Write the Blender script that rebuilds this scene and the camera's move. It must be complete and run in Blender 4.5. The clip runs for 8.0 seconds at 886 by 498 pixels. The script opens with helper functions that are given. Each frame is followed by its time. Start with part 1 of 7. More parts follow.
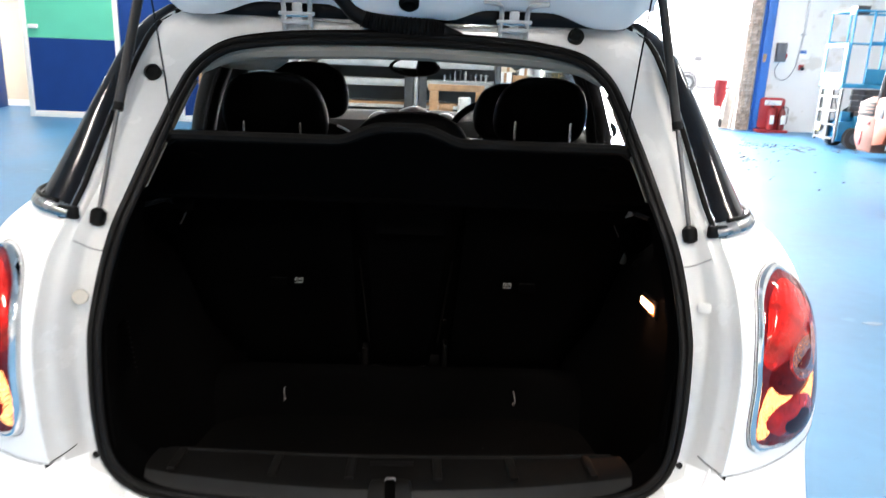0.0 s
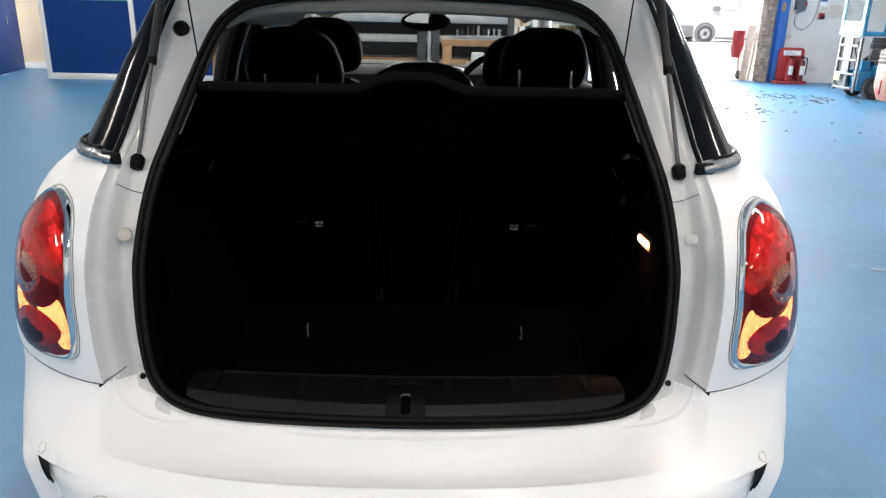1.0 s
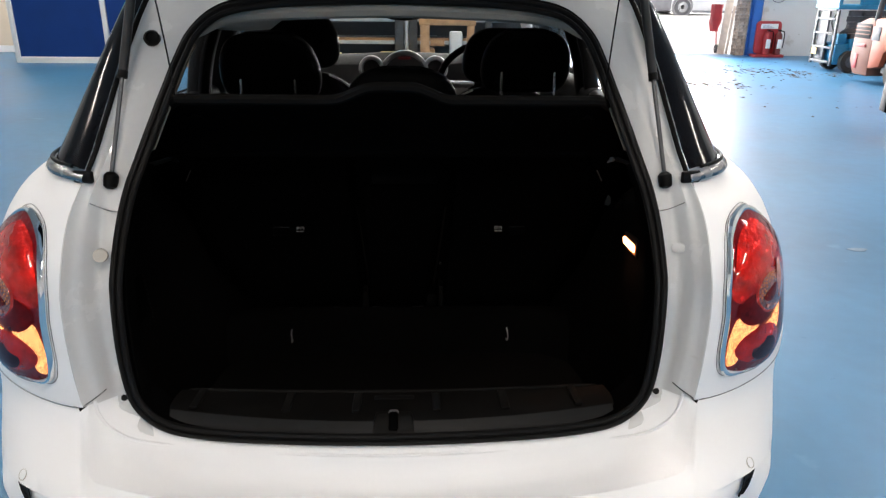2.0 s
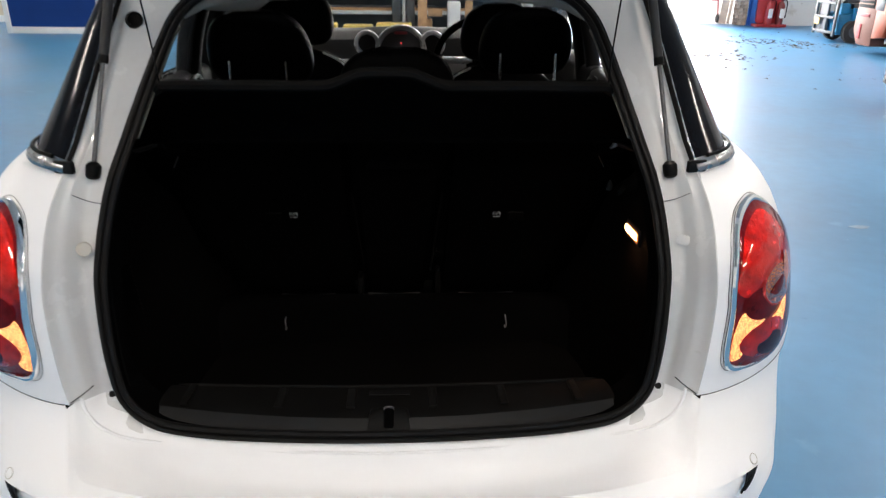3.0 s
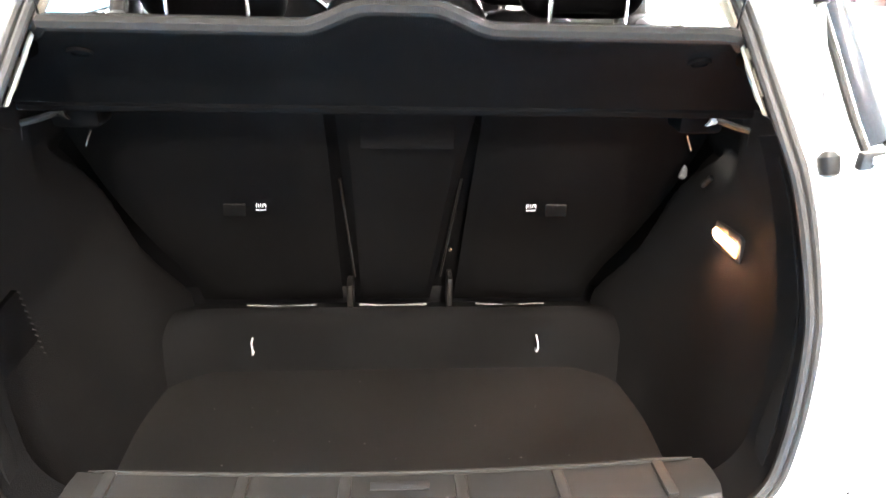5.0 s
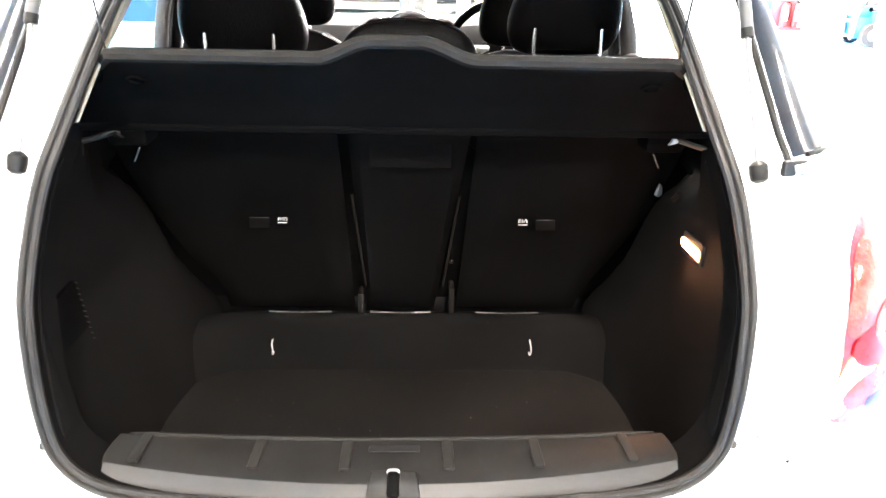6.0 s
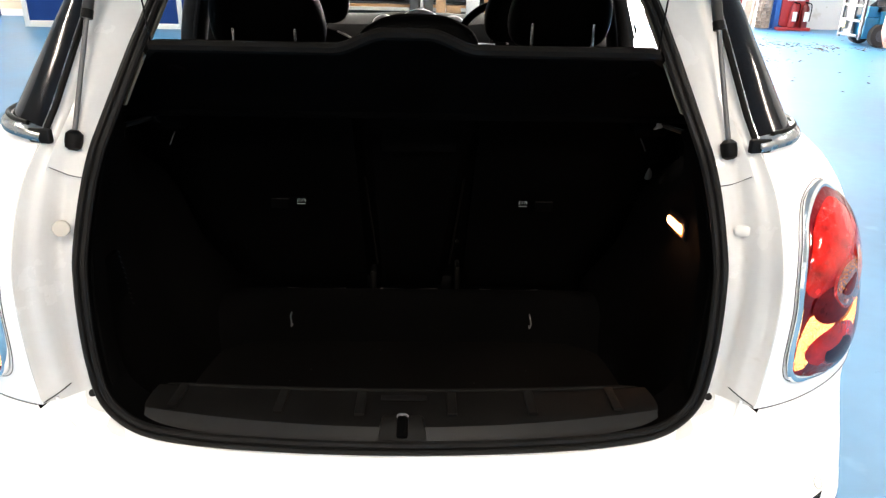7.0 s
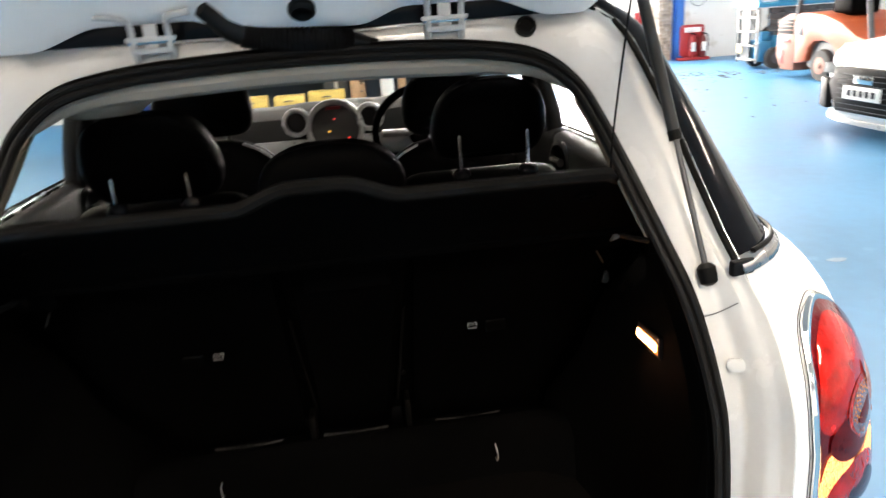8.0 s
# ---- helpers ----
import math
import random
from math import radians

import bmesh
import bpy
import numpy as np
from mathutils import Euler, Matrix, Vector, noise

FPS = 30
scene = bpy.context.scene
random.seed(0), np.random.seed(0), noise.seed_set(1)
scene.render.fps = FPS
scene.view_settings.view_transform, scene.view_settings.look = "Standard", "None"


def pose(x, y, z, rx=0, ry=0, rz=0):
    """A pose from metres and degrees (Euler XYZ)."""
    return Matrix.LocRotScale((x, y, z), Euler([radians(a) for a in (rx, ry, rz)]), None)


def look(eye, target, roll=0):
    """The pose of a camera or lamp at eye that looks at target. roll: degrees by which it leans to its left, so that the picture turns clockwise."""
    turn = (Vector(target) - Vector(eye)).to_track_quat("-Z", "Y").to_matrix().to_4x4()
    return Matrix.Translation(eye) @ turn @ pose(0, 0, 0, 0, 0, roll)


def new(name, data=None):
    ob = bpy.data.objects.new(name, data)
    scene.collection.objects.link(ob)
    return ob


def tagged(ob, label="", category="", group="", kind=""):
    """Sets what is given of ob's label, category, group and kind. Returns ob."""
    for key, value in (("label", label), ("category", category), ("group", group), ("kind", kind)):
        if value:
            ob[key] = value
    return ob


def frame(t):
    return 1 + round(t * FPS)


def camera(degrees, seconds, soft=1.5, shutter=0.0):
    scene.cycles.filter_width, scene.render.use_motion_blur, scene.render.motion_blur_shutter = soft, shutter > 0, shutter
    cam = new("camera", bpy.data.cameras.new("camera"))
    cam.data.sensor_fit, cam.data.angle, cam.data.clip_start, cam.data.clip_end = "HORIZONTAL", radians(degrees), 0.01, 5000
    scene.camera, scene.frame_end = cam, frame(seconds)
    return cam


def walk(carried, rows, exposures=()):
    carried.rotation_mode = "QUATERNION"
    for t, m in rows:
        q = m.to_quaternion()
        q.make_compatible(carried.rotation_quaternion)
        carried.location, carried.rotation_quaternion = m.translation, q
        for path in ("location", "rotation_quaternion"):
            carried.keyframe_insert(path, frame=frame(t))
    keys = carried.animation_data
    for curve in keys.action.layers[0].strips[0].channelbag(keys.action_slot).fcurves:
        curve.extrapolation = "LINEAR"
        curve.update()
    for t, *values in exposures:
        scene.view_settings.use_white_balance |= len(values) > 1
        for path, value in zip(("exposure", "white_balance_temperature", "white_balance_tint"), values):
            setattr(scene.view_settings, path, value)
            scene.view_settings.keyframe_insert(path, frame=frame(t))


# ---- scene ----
import functools

cam = camera(63.4, 8.0, soft=1.3, shutter=0.5)
PATH = [
    (0, (0.037, -0.038, 1.437), (0.107, 1.892, 0.918), 2.2),
    (0.5, (0.056, -0.143, 1.434), (0.051, 1.766, 0.839), 0.8),
    (1, (0.049, -0.17, 1.432), (0.077, 1.727, 0.802), 1.2),
    (1.5, (0.058, -0.158, 1.438), (0.085, 1.723, 0.76), 0.4),
    (1.7, (0.045, -0.144, 1.46), (0.112, 1.734, 0.774), 1.0),
    (2.8, (0.041, -0.084, 1.522), (0.131, 1.774, 0.788), 0.1),
    (3, (0.048, -0.064, 1.514), (0.132, 1.782, 0.748), 0.6),
    (3.5, (0.015, 0.179, 1.468), (0.189, 1.992, 0.643), 2.5),
    (4, (-0.008, 0.394, 1.427), (0.155, 2.14, 0.466), 2.7),
    (4.5, (0.002, 0.441, 1.415), (0.12, 2.174, 0.422), 2.0),
    (5, (-0.011, 0.41, 1.418), (0.133, 2.205, 0.548), 1.9),
    (5.2, (0.004, 0.384, 1.421), (0.13, 2.195, 0.583), 1.6),
    (6.3, (0.032, 0.156, 1.426), (0.098, 2.007, 0.67), 1.6),
    (6.5, (0.031, 0.116, 1.425), (0.095, 1.965, 0.666), 1.8),
    (7, (0.036, 0.078, 1.427), (0.084, 1.927, 0.667), 1.2),
    (7.5, (0.044, 0.175, 1.477), (0.122, 2.055, 0.799), 0.1),
    (8, (0.054, 0.331, 1.52), (0.277, 2.216, 0.888), -4.2),
]
walk(cam, [(t, look(eye, target, roll)) for t, eye, target, roll in PATH],
     [(0.0, 0.7, 6400, 12), (0.5, 0.3, 6350, 12), (1.0, -0.05, 6450, 12), (1.5, -0.2, 6600, 13), (1.7, -0.2, 6500, 13), (2.8, -0.1, 6500, 13), (3.4, -0.15, 6500, 13), (3.7, 0.15, 6600, 13), (4.0, 1.5, 6800, 13), (4.2, 2.65, 6800, 13),
      (4.4, 3.85, 6800, 13), (4.7, 4.4, 6800, 13), (5.0, 5.0, 6700, 13), (5.2, 5.1, 6700, 13), (6.3, 3.2, 6800, 13), (6.5, 2.15, 6900, 13), (6.8, 1.1, 6900, 13), (7.5, 0.65, 6900, 13), (8.0, 0.75, 7150, 13)])

# ---------------- light ----------------
world = bpy.data.worlds.new("sky_world")
scene.world = world
world.use_nodes = True
wn = world.node_tree
sky = wn.nodes.new("ShaderNodeTexSky")
sky.sky_type, sky.sun_disc = "NISHITA", False
sky.dust_density = 2.0
sky.sun_elevation, sky.sun_rotation = radians(60), radians(259)
wn.links.new(sky.outputs[0], wn.nodes["Background"].inputs[0])
wn.nodes["Background"].inputs[1].default_value = 0.15


def sun_lamp(direction, strength, angle, colour):
    data = bpy.data.lights.new("sun", "SUN")
    data.energy, data.angle, data.color = strength, radians(angle), colour
    new("sun", data).matrix_world = look((0, 30, 30), Vector((0, 30, 30)) + Vector(direction))


def area_lamp(name, eye, target, sx, sy, watts, colour):
    data = bpy.data.lights.new(name, "AREA")
    data.shape, data.size, data.size_y, data.energy, data.color = "RECTANGLE", sx, sy, watts, colour
    new(name, data).matrix_world = look(eye, target)


sun_lamp((0.48, 0.09, -0.87), 5.0, 0.6, (1.0, 0.96, 0.9))
area_lamp("daylight_in_opening", (4.6, 16.6, 2.3), (3.4, 6.0, 0.6), 4.6, 4.0, 1500, (1.0, 0.98, 0.95))

area_lamp("boot_lamp_glow", (0.554, 1.495, 0.904), (0.33, 1.22, 0.62), 0.08, 0.012, 0.32, (1.0, 0.45, 0.22))

# ---------------- materials ----------------
def material(name, colour, rough=0.5, metal=0.0, vary=0.12, scale=6.0, fine=90.0, bump=0.0, coat=0.0, wear=None, wear_amount=0.0, rough_vary=0.1, sheen=0.5):
    m = bpy.data.materials.new(name)
    m.use_nodes = True
    t = m.node_tree
    b = t.nodes["Principled BSDF"]
    co = t.nodes.new("ShaderNodeTexCoord")
    big, small = t.nodes.new("ShaderNodeTexNoise"), t.nodes.new("ShaderNodeTexNoise")
    big.inputs["Scale"].default_value, big.inputs["Detail"].default_value = scale, 5
    small.inputs["Scale"].default_value, small.inputs["Detail"].default_value = fine, 3
    t.links.new(co.outputs["Object"], big.inputs["Vector"])
    t.links.new(co.outputs["Object"], small.inputs["Vector"])
    mixed = t.nodes.new("ShaderNodeMath")
    mixed.operation = "MULTIPLY_ADD"
    t.links.new(small.outputs["Fac"], mixed.inputs[0])
    mixed.inputs[1].default_value = 0.35
    t.links.new(big.outputs["Fac"], mixed.inputs[2])
    ramp = t.nodes.new("ShaderNodeValToRGB")
    low = tuple(c * (1 - vary) for c in colour)
    high = tuple(min(1, c * (1 + vary)) for c in colour)
    ramp.color_ramp.elements[0].position, ramp.color_ramp.elements[0].color = 0.4, (*low, 1)
    ramp.color_ramp.elements[1].position, ramp.color_ramp.elements[1].color = 0.95, (*high, 1)
    t.links.new(mixed.outputs[0], ramp.inputs[0])
    out = ramp.outputs[0]
    if wear:
        patch = t.nodes.new("ShaderNodeTexNoise")
        patch.inputs["Scale"].default_value, patch.inputs["Detail"].default_value = scale * 2.7, 8
        t.links.new(co.outputs["Object"], patch.inputs["Vector"])
        cut = t.nodes.new("ShaderNodeValToRGB")
        cut.color_ramp.elements[0].position = 0.72 - 0.3 * wear_amount
        cut.color_ramp.elements[1].position = 0.78 - 0.3 * wear_amount
        t.links.new(patch.outputs["Fac"], cut.inputs[0])
        mix = t.nodes.new("ShaderNodeMix")
        mix.data_type = "RGBA"
        t.links.new(cut.outputs[0], mix.inputs[0])
        t.links.new(out, mix.inputs[6])
        mix.inputs[7].default_value = (*wear, 1)
        out = mix.outputs[2]
    t.links.new(out, b.inputs["Base Color"])
    rr = t.nodes.new("ShaderNodeMapRange")
    rr.inputs[3].default_value, rr.inputs[4].default_value = max(0.02, rough - rough_vary), min(1, rough + rough_vary)
    t.links.new(big.outputs["Fac"], rr.inputs[0])
    t.links.new(rr.outputs[0], b.inputs["Roughness"])
    b.inputs["Metallic"].default_value = metal
    b.inputs["Specular IOR Level"].default_value = sheen
    b.inputs["Coat Weight"].default_value = coat
    b.inputs["Coat Roughness"].default_value = 0.12 if coat < 0.7 else 0.04
    if bump:
        bp = t.nodes.new("ShaderNodeBump")
        bp.inputs["Strength"].default_value, bp.inputs["Distance"].default_value = bump, 0.004
        t.links.new(small.outputs["Fac"], bp.inputs["Height"])
        t.links.new(bp.outputs[0], b.inputs["Normal"])
    return m


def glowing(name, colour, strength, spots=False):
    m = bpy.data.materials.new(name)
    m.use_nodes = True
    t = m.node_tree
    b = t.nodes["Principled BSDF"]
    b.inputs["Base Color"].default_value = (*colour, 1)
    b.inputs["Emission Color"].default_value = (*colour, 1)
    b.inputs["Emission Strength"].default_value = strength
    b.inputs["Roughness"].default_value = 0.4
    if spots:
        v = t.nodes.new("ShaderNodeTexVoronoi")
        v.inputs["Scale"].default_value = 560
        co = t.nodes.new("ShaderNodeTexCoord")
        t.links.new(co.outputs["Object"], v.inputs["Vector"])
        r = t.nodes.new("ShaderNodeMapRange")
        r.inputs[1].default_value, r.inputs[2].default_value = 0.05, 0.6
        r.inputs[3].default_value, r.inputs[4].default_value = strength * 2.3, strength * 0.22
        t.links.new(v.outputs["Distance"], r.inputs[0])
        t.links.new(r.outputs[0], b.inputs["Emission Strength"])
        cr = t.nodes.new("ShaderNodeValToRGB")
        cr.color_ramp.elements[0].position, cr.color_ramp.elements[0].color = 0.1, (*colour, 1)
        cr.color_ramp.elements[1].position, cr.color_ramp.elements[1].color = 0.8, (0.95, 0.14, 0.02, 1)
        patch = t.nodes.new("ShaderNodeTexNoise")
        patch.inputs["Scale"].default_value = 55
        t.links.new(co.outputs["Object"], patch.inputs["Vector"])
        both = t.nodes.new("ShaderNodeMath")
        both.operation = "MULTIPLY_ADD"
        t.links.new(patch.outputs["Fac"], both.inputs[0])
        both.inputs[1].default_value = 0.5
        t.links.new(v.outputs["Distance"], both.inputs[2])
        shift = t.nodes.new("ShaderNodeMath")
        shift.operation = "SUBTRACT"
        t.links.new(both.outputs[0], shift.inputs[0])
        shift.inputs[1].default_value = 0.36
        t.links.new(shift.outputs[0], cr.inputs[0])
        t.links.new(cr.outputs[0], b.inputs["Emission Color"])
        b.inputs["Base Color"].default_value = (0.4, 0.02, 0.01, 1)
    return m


def clear(name, colour, rough=0.0, ior=1.45, weight=1.0):
    m = bpy.data.materials.new(name)
    m.use_nodes = True
    b = m.node_tree.nodes["Principled BSDF"]
    b.inputs["Base Color"].default_value = (*colour, 1)
    b.inputs["Transmission Weight"].default_value = weight
    b.inputs["Roughness"].default_value = rough
    b.inputs["IOR"].default_value = ior
    return m


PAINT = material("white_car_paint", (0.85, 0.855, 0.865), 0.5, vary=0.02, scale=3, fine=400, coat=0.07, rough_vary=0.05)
# Body white toned down to grey: the raised gate's shade, put into the colour.
SHADED_PAINT = material("shaded_inner_paint", (0.64, 0.64, 0.635), 0.25, vary=0.05, scale=9, coat=0.7, wear=(0.57, 0.565, 0.55), wear_amount=0.06)
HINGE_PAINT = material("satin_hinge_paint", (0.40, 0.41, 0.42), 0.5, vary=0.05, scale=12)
RUBBER = material("black_rubber", (0.0024, 0.0024, 0.0025), 0.45, vary=0.3, scale=20, bump=0.1, sheen=0.10)
QUARTER_GLASS = material("smoked_quarter_glass", (0.0045, 0.0046, 0.0062), 0.11, vary=0.2, scale=6, rough_vary=0.02, sheen=0.13)
SEAL_RUBBER = material("grey_black_rubber", (0.0058, 0.0056, 0.0056), 0.5, vary=0.2, scale=20, bump=0.1, sheen=0.12)
GLOSS_BLACK = material("gloss_black_glass", (0.005, 0.0055, 0.007), 0.17, vary=0.3, scale=12, rough_vary=0.06, sheen=0.10)
STRUT_BLACK = material("strut_satin_black", (0.02, 0.02, 0.021), 0.4, vary=0.15, sheen=0.3)
ROD_DARK = material("dark_rod", (0.10, 0.10, 0.105), 0.35, metal=0.6, vary=0.1)
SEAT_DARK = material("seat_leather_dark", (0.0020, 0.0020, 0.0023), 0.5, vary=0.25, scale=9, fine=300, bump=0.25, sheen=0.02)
ZINC = material("zinc_plate", (0.32, 0.32, 0.315), 0.5, metal=0.35, vary=0.1, scale=40)
BLACK_PLASTIC = material("black_plastic", (0.005, 0.005, 0.0055), 0.5, vary=0.2, scale=20, fine=500, bump=0.15, sheen=0.15)
SILL_PLASTIC = material("sill_plastic", (0.0048, 0.0046, 0.0045), 0.45, vary=0.3, scale=14, fine=600, bump=0.12, sheen=0.04)
# Ribs, lip and latch cover: slightly lighter than the sill plate.
SILL_RIB = material("lighter_sill_rib", (0.0065, 0.0063, 0.0062), 0.5, vary=0.3, scale=14, fine=600, bump=0.12, sheen=0.05)
SILL_STRIP = material("sill_strip_satin", (0.012, 0.012, 0.0124), 0.45, vary=0.12, scale=30, sheen=0.09)
# Boot cloths coloured below real black, so the boot's shade is partly in the colour.
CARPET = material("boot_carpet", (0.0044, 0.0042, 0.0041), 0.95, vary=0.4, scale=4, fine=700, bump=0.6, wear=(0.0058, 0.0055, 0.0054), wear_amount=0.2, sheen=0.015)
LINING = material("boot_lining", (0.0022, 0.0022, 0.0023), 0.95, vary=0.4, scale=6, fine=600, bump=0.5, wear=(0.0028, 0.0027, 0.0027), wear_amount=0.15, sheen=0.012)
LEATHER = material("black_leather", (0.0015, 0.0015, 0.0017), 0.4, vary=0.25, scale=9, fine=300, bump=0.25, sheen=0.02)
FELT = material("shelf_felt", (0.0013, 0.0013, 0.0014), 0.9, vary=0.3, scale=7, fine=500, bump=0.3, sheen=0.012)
SHELF_EDGE = material("shelf_edge_plastic", (0.0046, 0.0044, 0.0043), 0.7, vary=0.2, fine=400, bump=0.2, sheen=0.06)
MIRROR = material("mirror_silver", (0.5, 0.52, 0.54), 0.02, metal=1.0, vary=0.0, rough_vary=0.0)
LINER = material("grey_headliner", (0.27, 0.255, 0.23), 0.9, vary=0.06, scale=5, fine=400, bump=0.15, sheen=0.1)
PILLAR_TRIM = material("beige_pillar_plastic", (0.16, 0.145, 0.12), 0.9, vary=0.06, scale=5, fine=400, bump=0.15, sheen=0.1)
CHROME = material("chrome", (0.80, 0.81, 0.82), 0.07, metal=1.0, vary=0.03, rough_vary=0.03)
BELT_CHROME = material("dull_belt_chrome", (0.36, 0.36, 0.36), 0.27, metal=1.0, vary=0.1, scale=30, rough_vary=0.06)
BRACKET_DAYLIT = material("daylit_bracket_metal", (0.16, 0.16, 0.165), 0.4, vary=0.15)
STEEL = material("bright_steel", (0.62, 0.62, 0.62), 0.25, metal=1.0, vary=0.1, scale=30)
SILVER = material("silver_plastic", (0.52, 0.53, 0.54), 0.3, metal=0.5, vary=0.06)
WHITE_MARK = material("white_print", (0.42, 0.42, 0.41), 0.6, vary=0.05)
HEM = material("grey_hem_plastic", (0.05, 0.05, 0.05), 0.5, vary=0.1)
DASH = material("dark_dash", (0.028, 0.029, 0.031), 0.55, vary=0.15, fine=400, bump=0.2, sheen=0.2)
DOOR_TRIM = material("grey_door_trim", (0.009, 0.0095, 0.0105), 0.6, vary=0.12, fine=400, bump=0.15, sheen=0.06)
DIAL = material("dial_grey", (0.045, 0.045, 0.045), 0.4, vary=0.1)
PANE = clear("window_glass", (0.95, 0.98, 0.97), 0.0, 1.03)
LAMP_RED = material("lamp_red_reflector", (0.14, 0.003, 0.006), 0.3, metal=0.45, vary=0.5, scale=30, fine=80, coat=1.0, bump=0.7, sheen=0.0)
LAMP_BRIGHT = material("lamp_bright_red", (0.60, 0.012, 0.008), 0.24, metal=0.5, vary=0.55, scale=28, fine=70, coat=1.0, bump=0.8, sheen=0.0)
LAMP_DARK = material("lamp_dark_bowl", (0.11, 0.0018, 0.0018), 0.3, metal=0.3, vary=0.4, scale=40, coat=0.45, sheen=0.0)
LAMP_BLUE = material("lamp_smoked_bowl", (0.028, 0.010, 0.020), 0.15, vary=0.3, scale=40, coat=0.4, sheen=0.1)
LAMP_SILVER = material("lamp_reflector", (0.46, 0.13, 0.10), 0.15, metal=0.8, vary=0.7, scale=70, fine=160, bump=1.0, coat=1.0)
LAMP_AMBER = material("lamp_amber_bulb", (0.75, 0.26, 0.06), 0.2, vary=0.5, scale=150, coat=1.0)
LAMP_PINK = material("lamp_pale_red_bowl", (0.60, 0.035, 0.025), 0.25, metal=0.5, vary=0.4, scale=70, fine=200, bump=0.8, coat=0.9, sheen=0.0)
LAMP_CLEAR = material("lamp_clear_edge", (0.62, 0.30, 0.27), 0.12, metal=0.3, vary=0.4, scale=90, coat=1.0)
def vary_by_piece(m, amount):
    """Let each piece that wears the material differ a little in tone."""
    t = m.node_tree
    b = t.nodes["Principled BSDF"]
    src = b.inputs["Base Color"].links[0].from_socket
    info, mr, hsv = t.nodes.new("ShaderNodeObjectInfo"), t.nodes.new("ShaderNodeMapRange"), t.nodes.new("ShaderNodeHueSaturation")
    mr.inputs[3].default_value, mr.inputs[4].default_value = 1 - amount, 1 + amount
    t.links.new(info.outputs["Random"], mr.inputs[0])
    t.links.new(mr.outputs[0], hsv.inputs["Value"])
    t.links.new(src, hsv.inputs["Color"])
    t.links.new(hsv.outputs[0], b.inputs["Base Color"])


def add_specks(m, scale, cut, colour):
    """Small chips and scuffs of another colour over the material."""
    t = m.node_tree
    b = t.nodes["Principled BSDF"]
    src = b.inputs["Base Color"].links[0].from_socket
    co, n, r, mix = t.nodes.new("ShaderNodeTexCoord"), t.nodes.new("ShaderNodeTexNoise"), t.nodes.new("ShaderNodeValToRGB"), t.nodes.new("ShaderNodeMix")
    n.inputs["Scale"].default_value, n.inputs["Detail"].default_value = scale, 6
    r.color_ramp.elements[0].position, r.color_ramp.elements[1].position = cut, cut + 0.05
    mix.data_type = "RGBA"
    mix.inputs[7].default_value = (*colour, 1)
    t.links.new(co.outputs["Object"], n.inputs["Vector"])
    t.links.new(n.outputs["Fac"], r.inputs[0])
    t.links.new(r.outputs[0], mix.inputs[0])
    t.links.new(src, mix.inputs[6])
    t.links.new(mix.outputs[2], b.inputs["Base Color"])


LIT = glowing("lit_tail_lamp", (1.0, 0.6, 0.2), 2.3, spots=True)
BOOT_LIT = glowing("lit_boot_lamp", (1.0, 0.44, 0.17), 24.0)
BOOT_RIM_LIT = glowing("lit_boot_lamp_rim", (1.0, 0.28, 0.07), 0.6)
TUBE_LIT = glowing("lit_tube", (1.0, 0.97, 0.92), 12.0)
RED_GLOW = glowing("warning_red", (1.0, 0.05, 0.04), 2.5)
AMBER_GLOW = glowing("warning_amber", (1.0, 0.5, 0.05), 2.0)
FLOOR_BLUE = material("blue_epoxy_floor", (0.044, 0.178, 0.335), 0.41, vary=0.2, scale=0.9, fine=9, bump=0.05, wear=(0.075, 0.21, 0.36), wear_amount=0.18, rough_vary=0.06, sheen=0.68)
add_specks(FLOOR_BLUE, 14.0, 0.70, (0.028, 0.145, 0.29))
add_specks(FLOOR_BLUE, 21.0, 0.73, (0.10, 0.27, 0.42))
CONCRETE = material("pale_concrete", (0.62, 0.61, 0.58), 0.8, vary=0.15, scale=1.2, fine=40, bump=0.2)
WALL_WHITE = material("white_wall_paint", (0.74, 0.73, 0.71), 0.7, vary=0.06, scale=0.9, fine=30, bump=0.15, wear=(0.55, 0.53, 0.50), wear_amount=0.08)
add_specks(WALL_WHITE, 1.6, 0.60, (0.60, 0.57, 0.52))
add_specks(WALL_WHITE, 7.0, 0.68, (0.50, 0.47, 0.42))
PLUG = material("pale_plug", (0.47, 0.44, 0.39), 0.5, vary=0.06)
SCUFF = material("worn_floor_paint", (0.20, 0.26, 0.33), 0.5, vary=0.3, scale=12, fine=60)
CREAM = material("cream_wall_paint", (0.72, 0.62, 0.47), 0.7, vary=0.06, scale=1, fine=40, bump=0.1)
CEIL = material("grey_roof_sheet", (0.45, 0.45, 0.44), 0.7, vary=0.1, scale=1)
BLUE_PANEL = material("royal_blue_panel", (0.007, 0.042, 0.20), 0.5, vary=0.1, scale=2, fine=60, sheen=0.2)
GREEN_PANEL = material("mint_green_panel", (0.10, 0.52, 0.36), 0.5, vary=0.06, scale=2, fine=60)
WHITE_FRAME = material("white_frame_paint", (0.86, 0.86, 0.84), 0.45, vary=0.05)
# Van tyres: a paler grey than the other tyres.
TYRE_GREY = material("pale_grey_tyre", (0.16, 0.16, 0.165), 0.9, vary=0.2)
# Board colour lifted to imitate blown-out daylight at the opening.
PALE_BOARD = material("glare_paled_board", (0.60, 0.50, 0.43), 0.7, vary=0.2, scale=6, fine=60, bump=0.15)
# Van trim lightened in colour to imitate the yard's overexposed glare.
VAN_TRIM = material("glare_paled_van_plastic", (0.30, 0.30, 0.31), 0.6, vary=0.15)
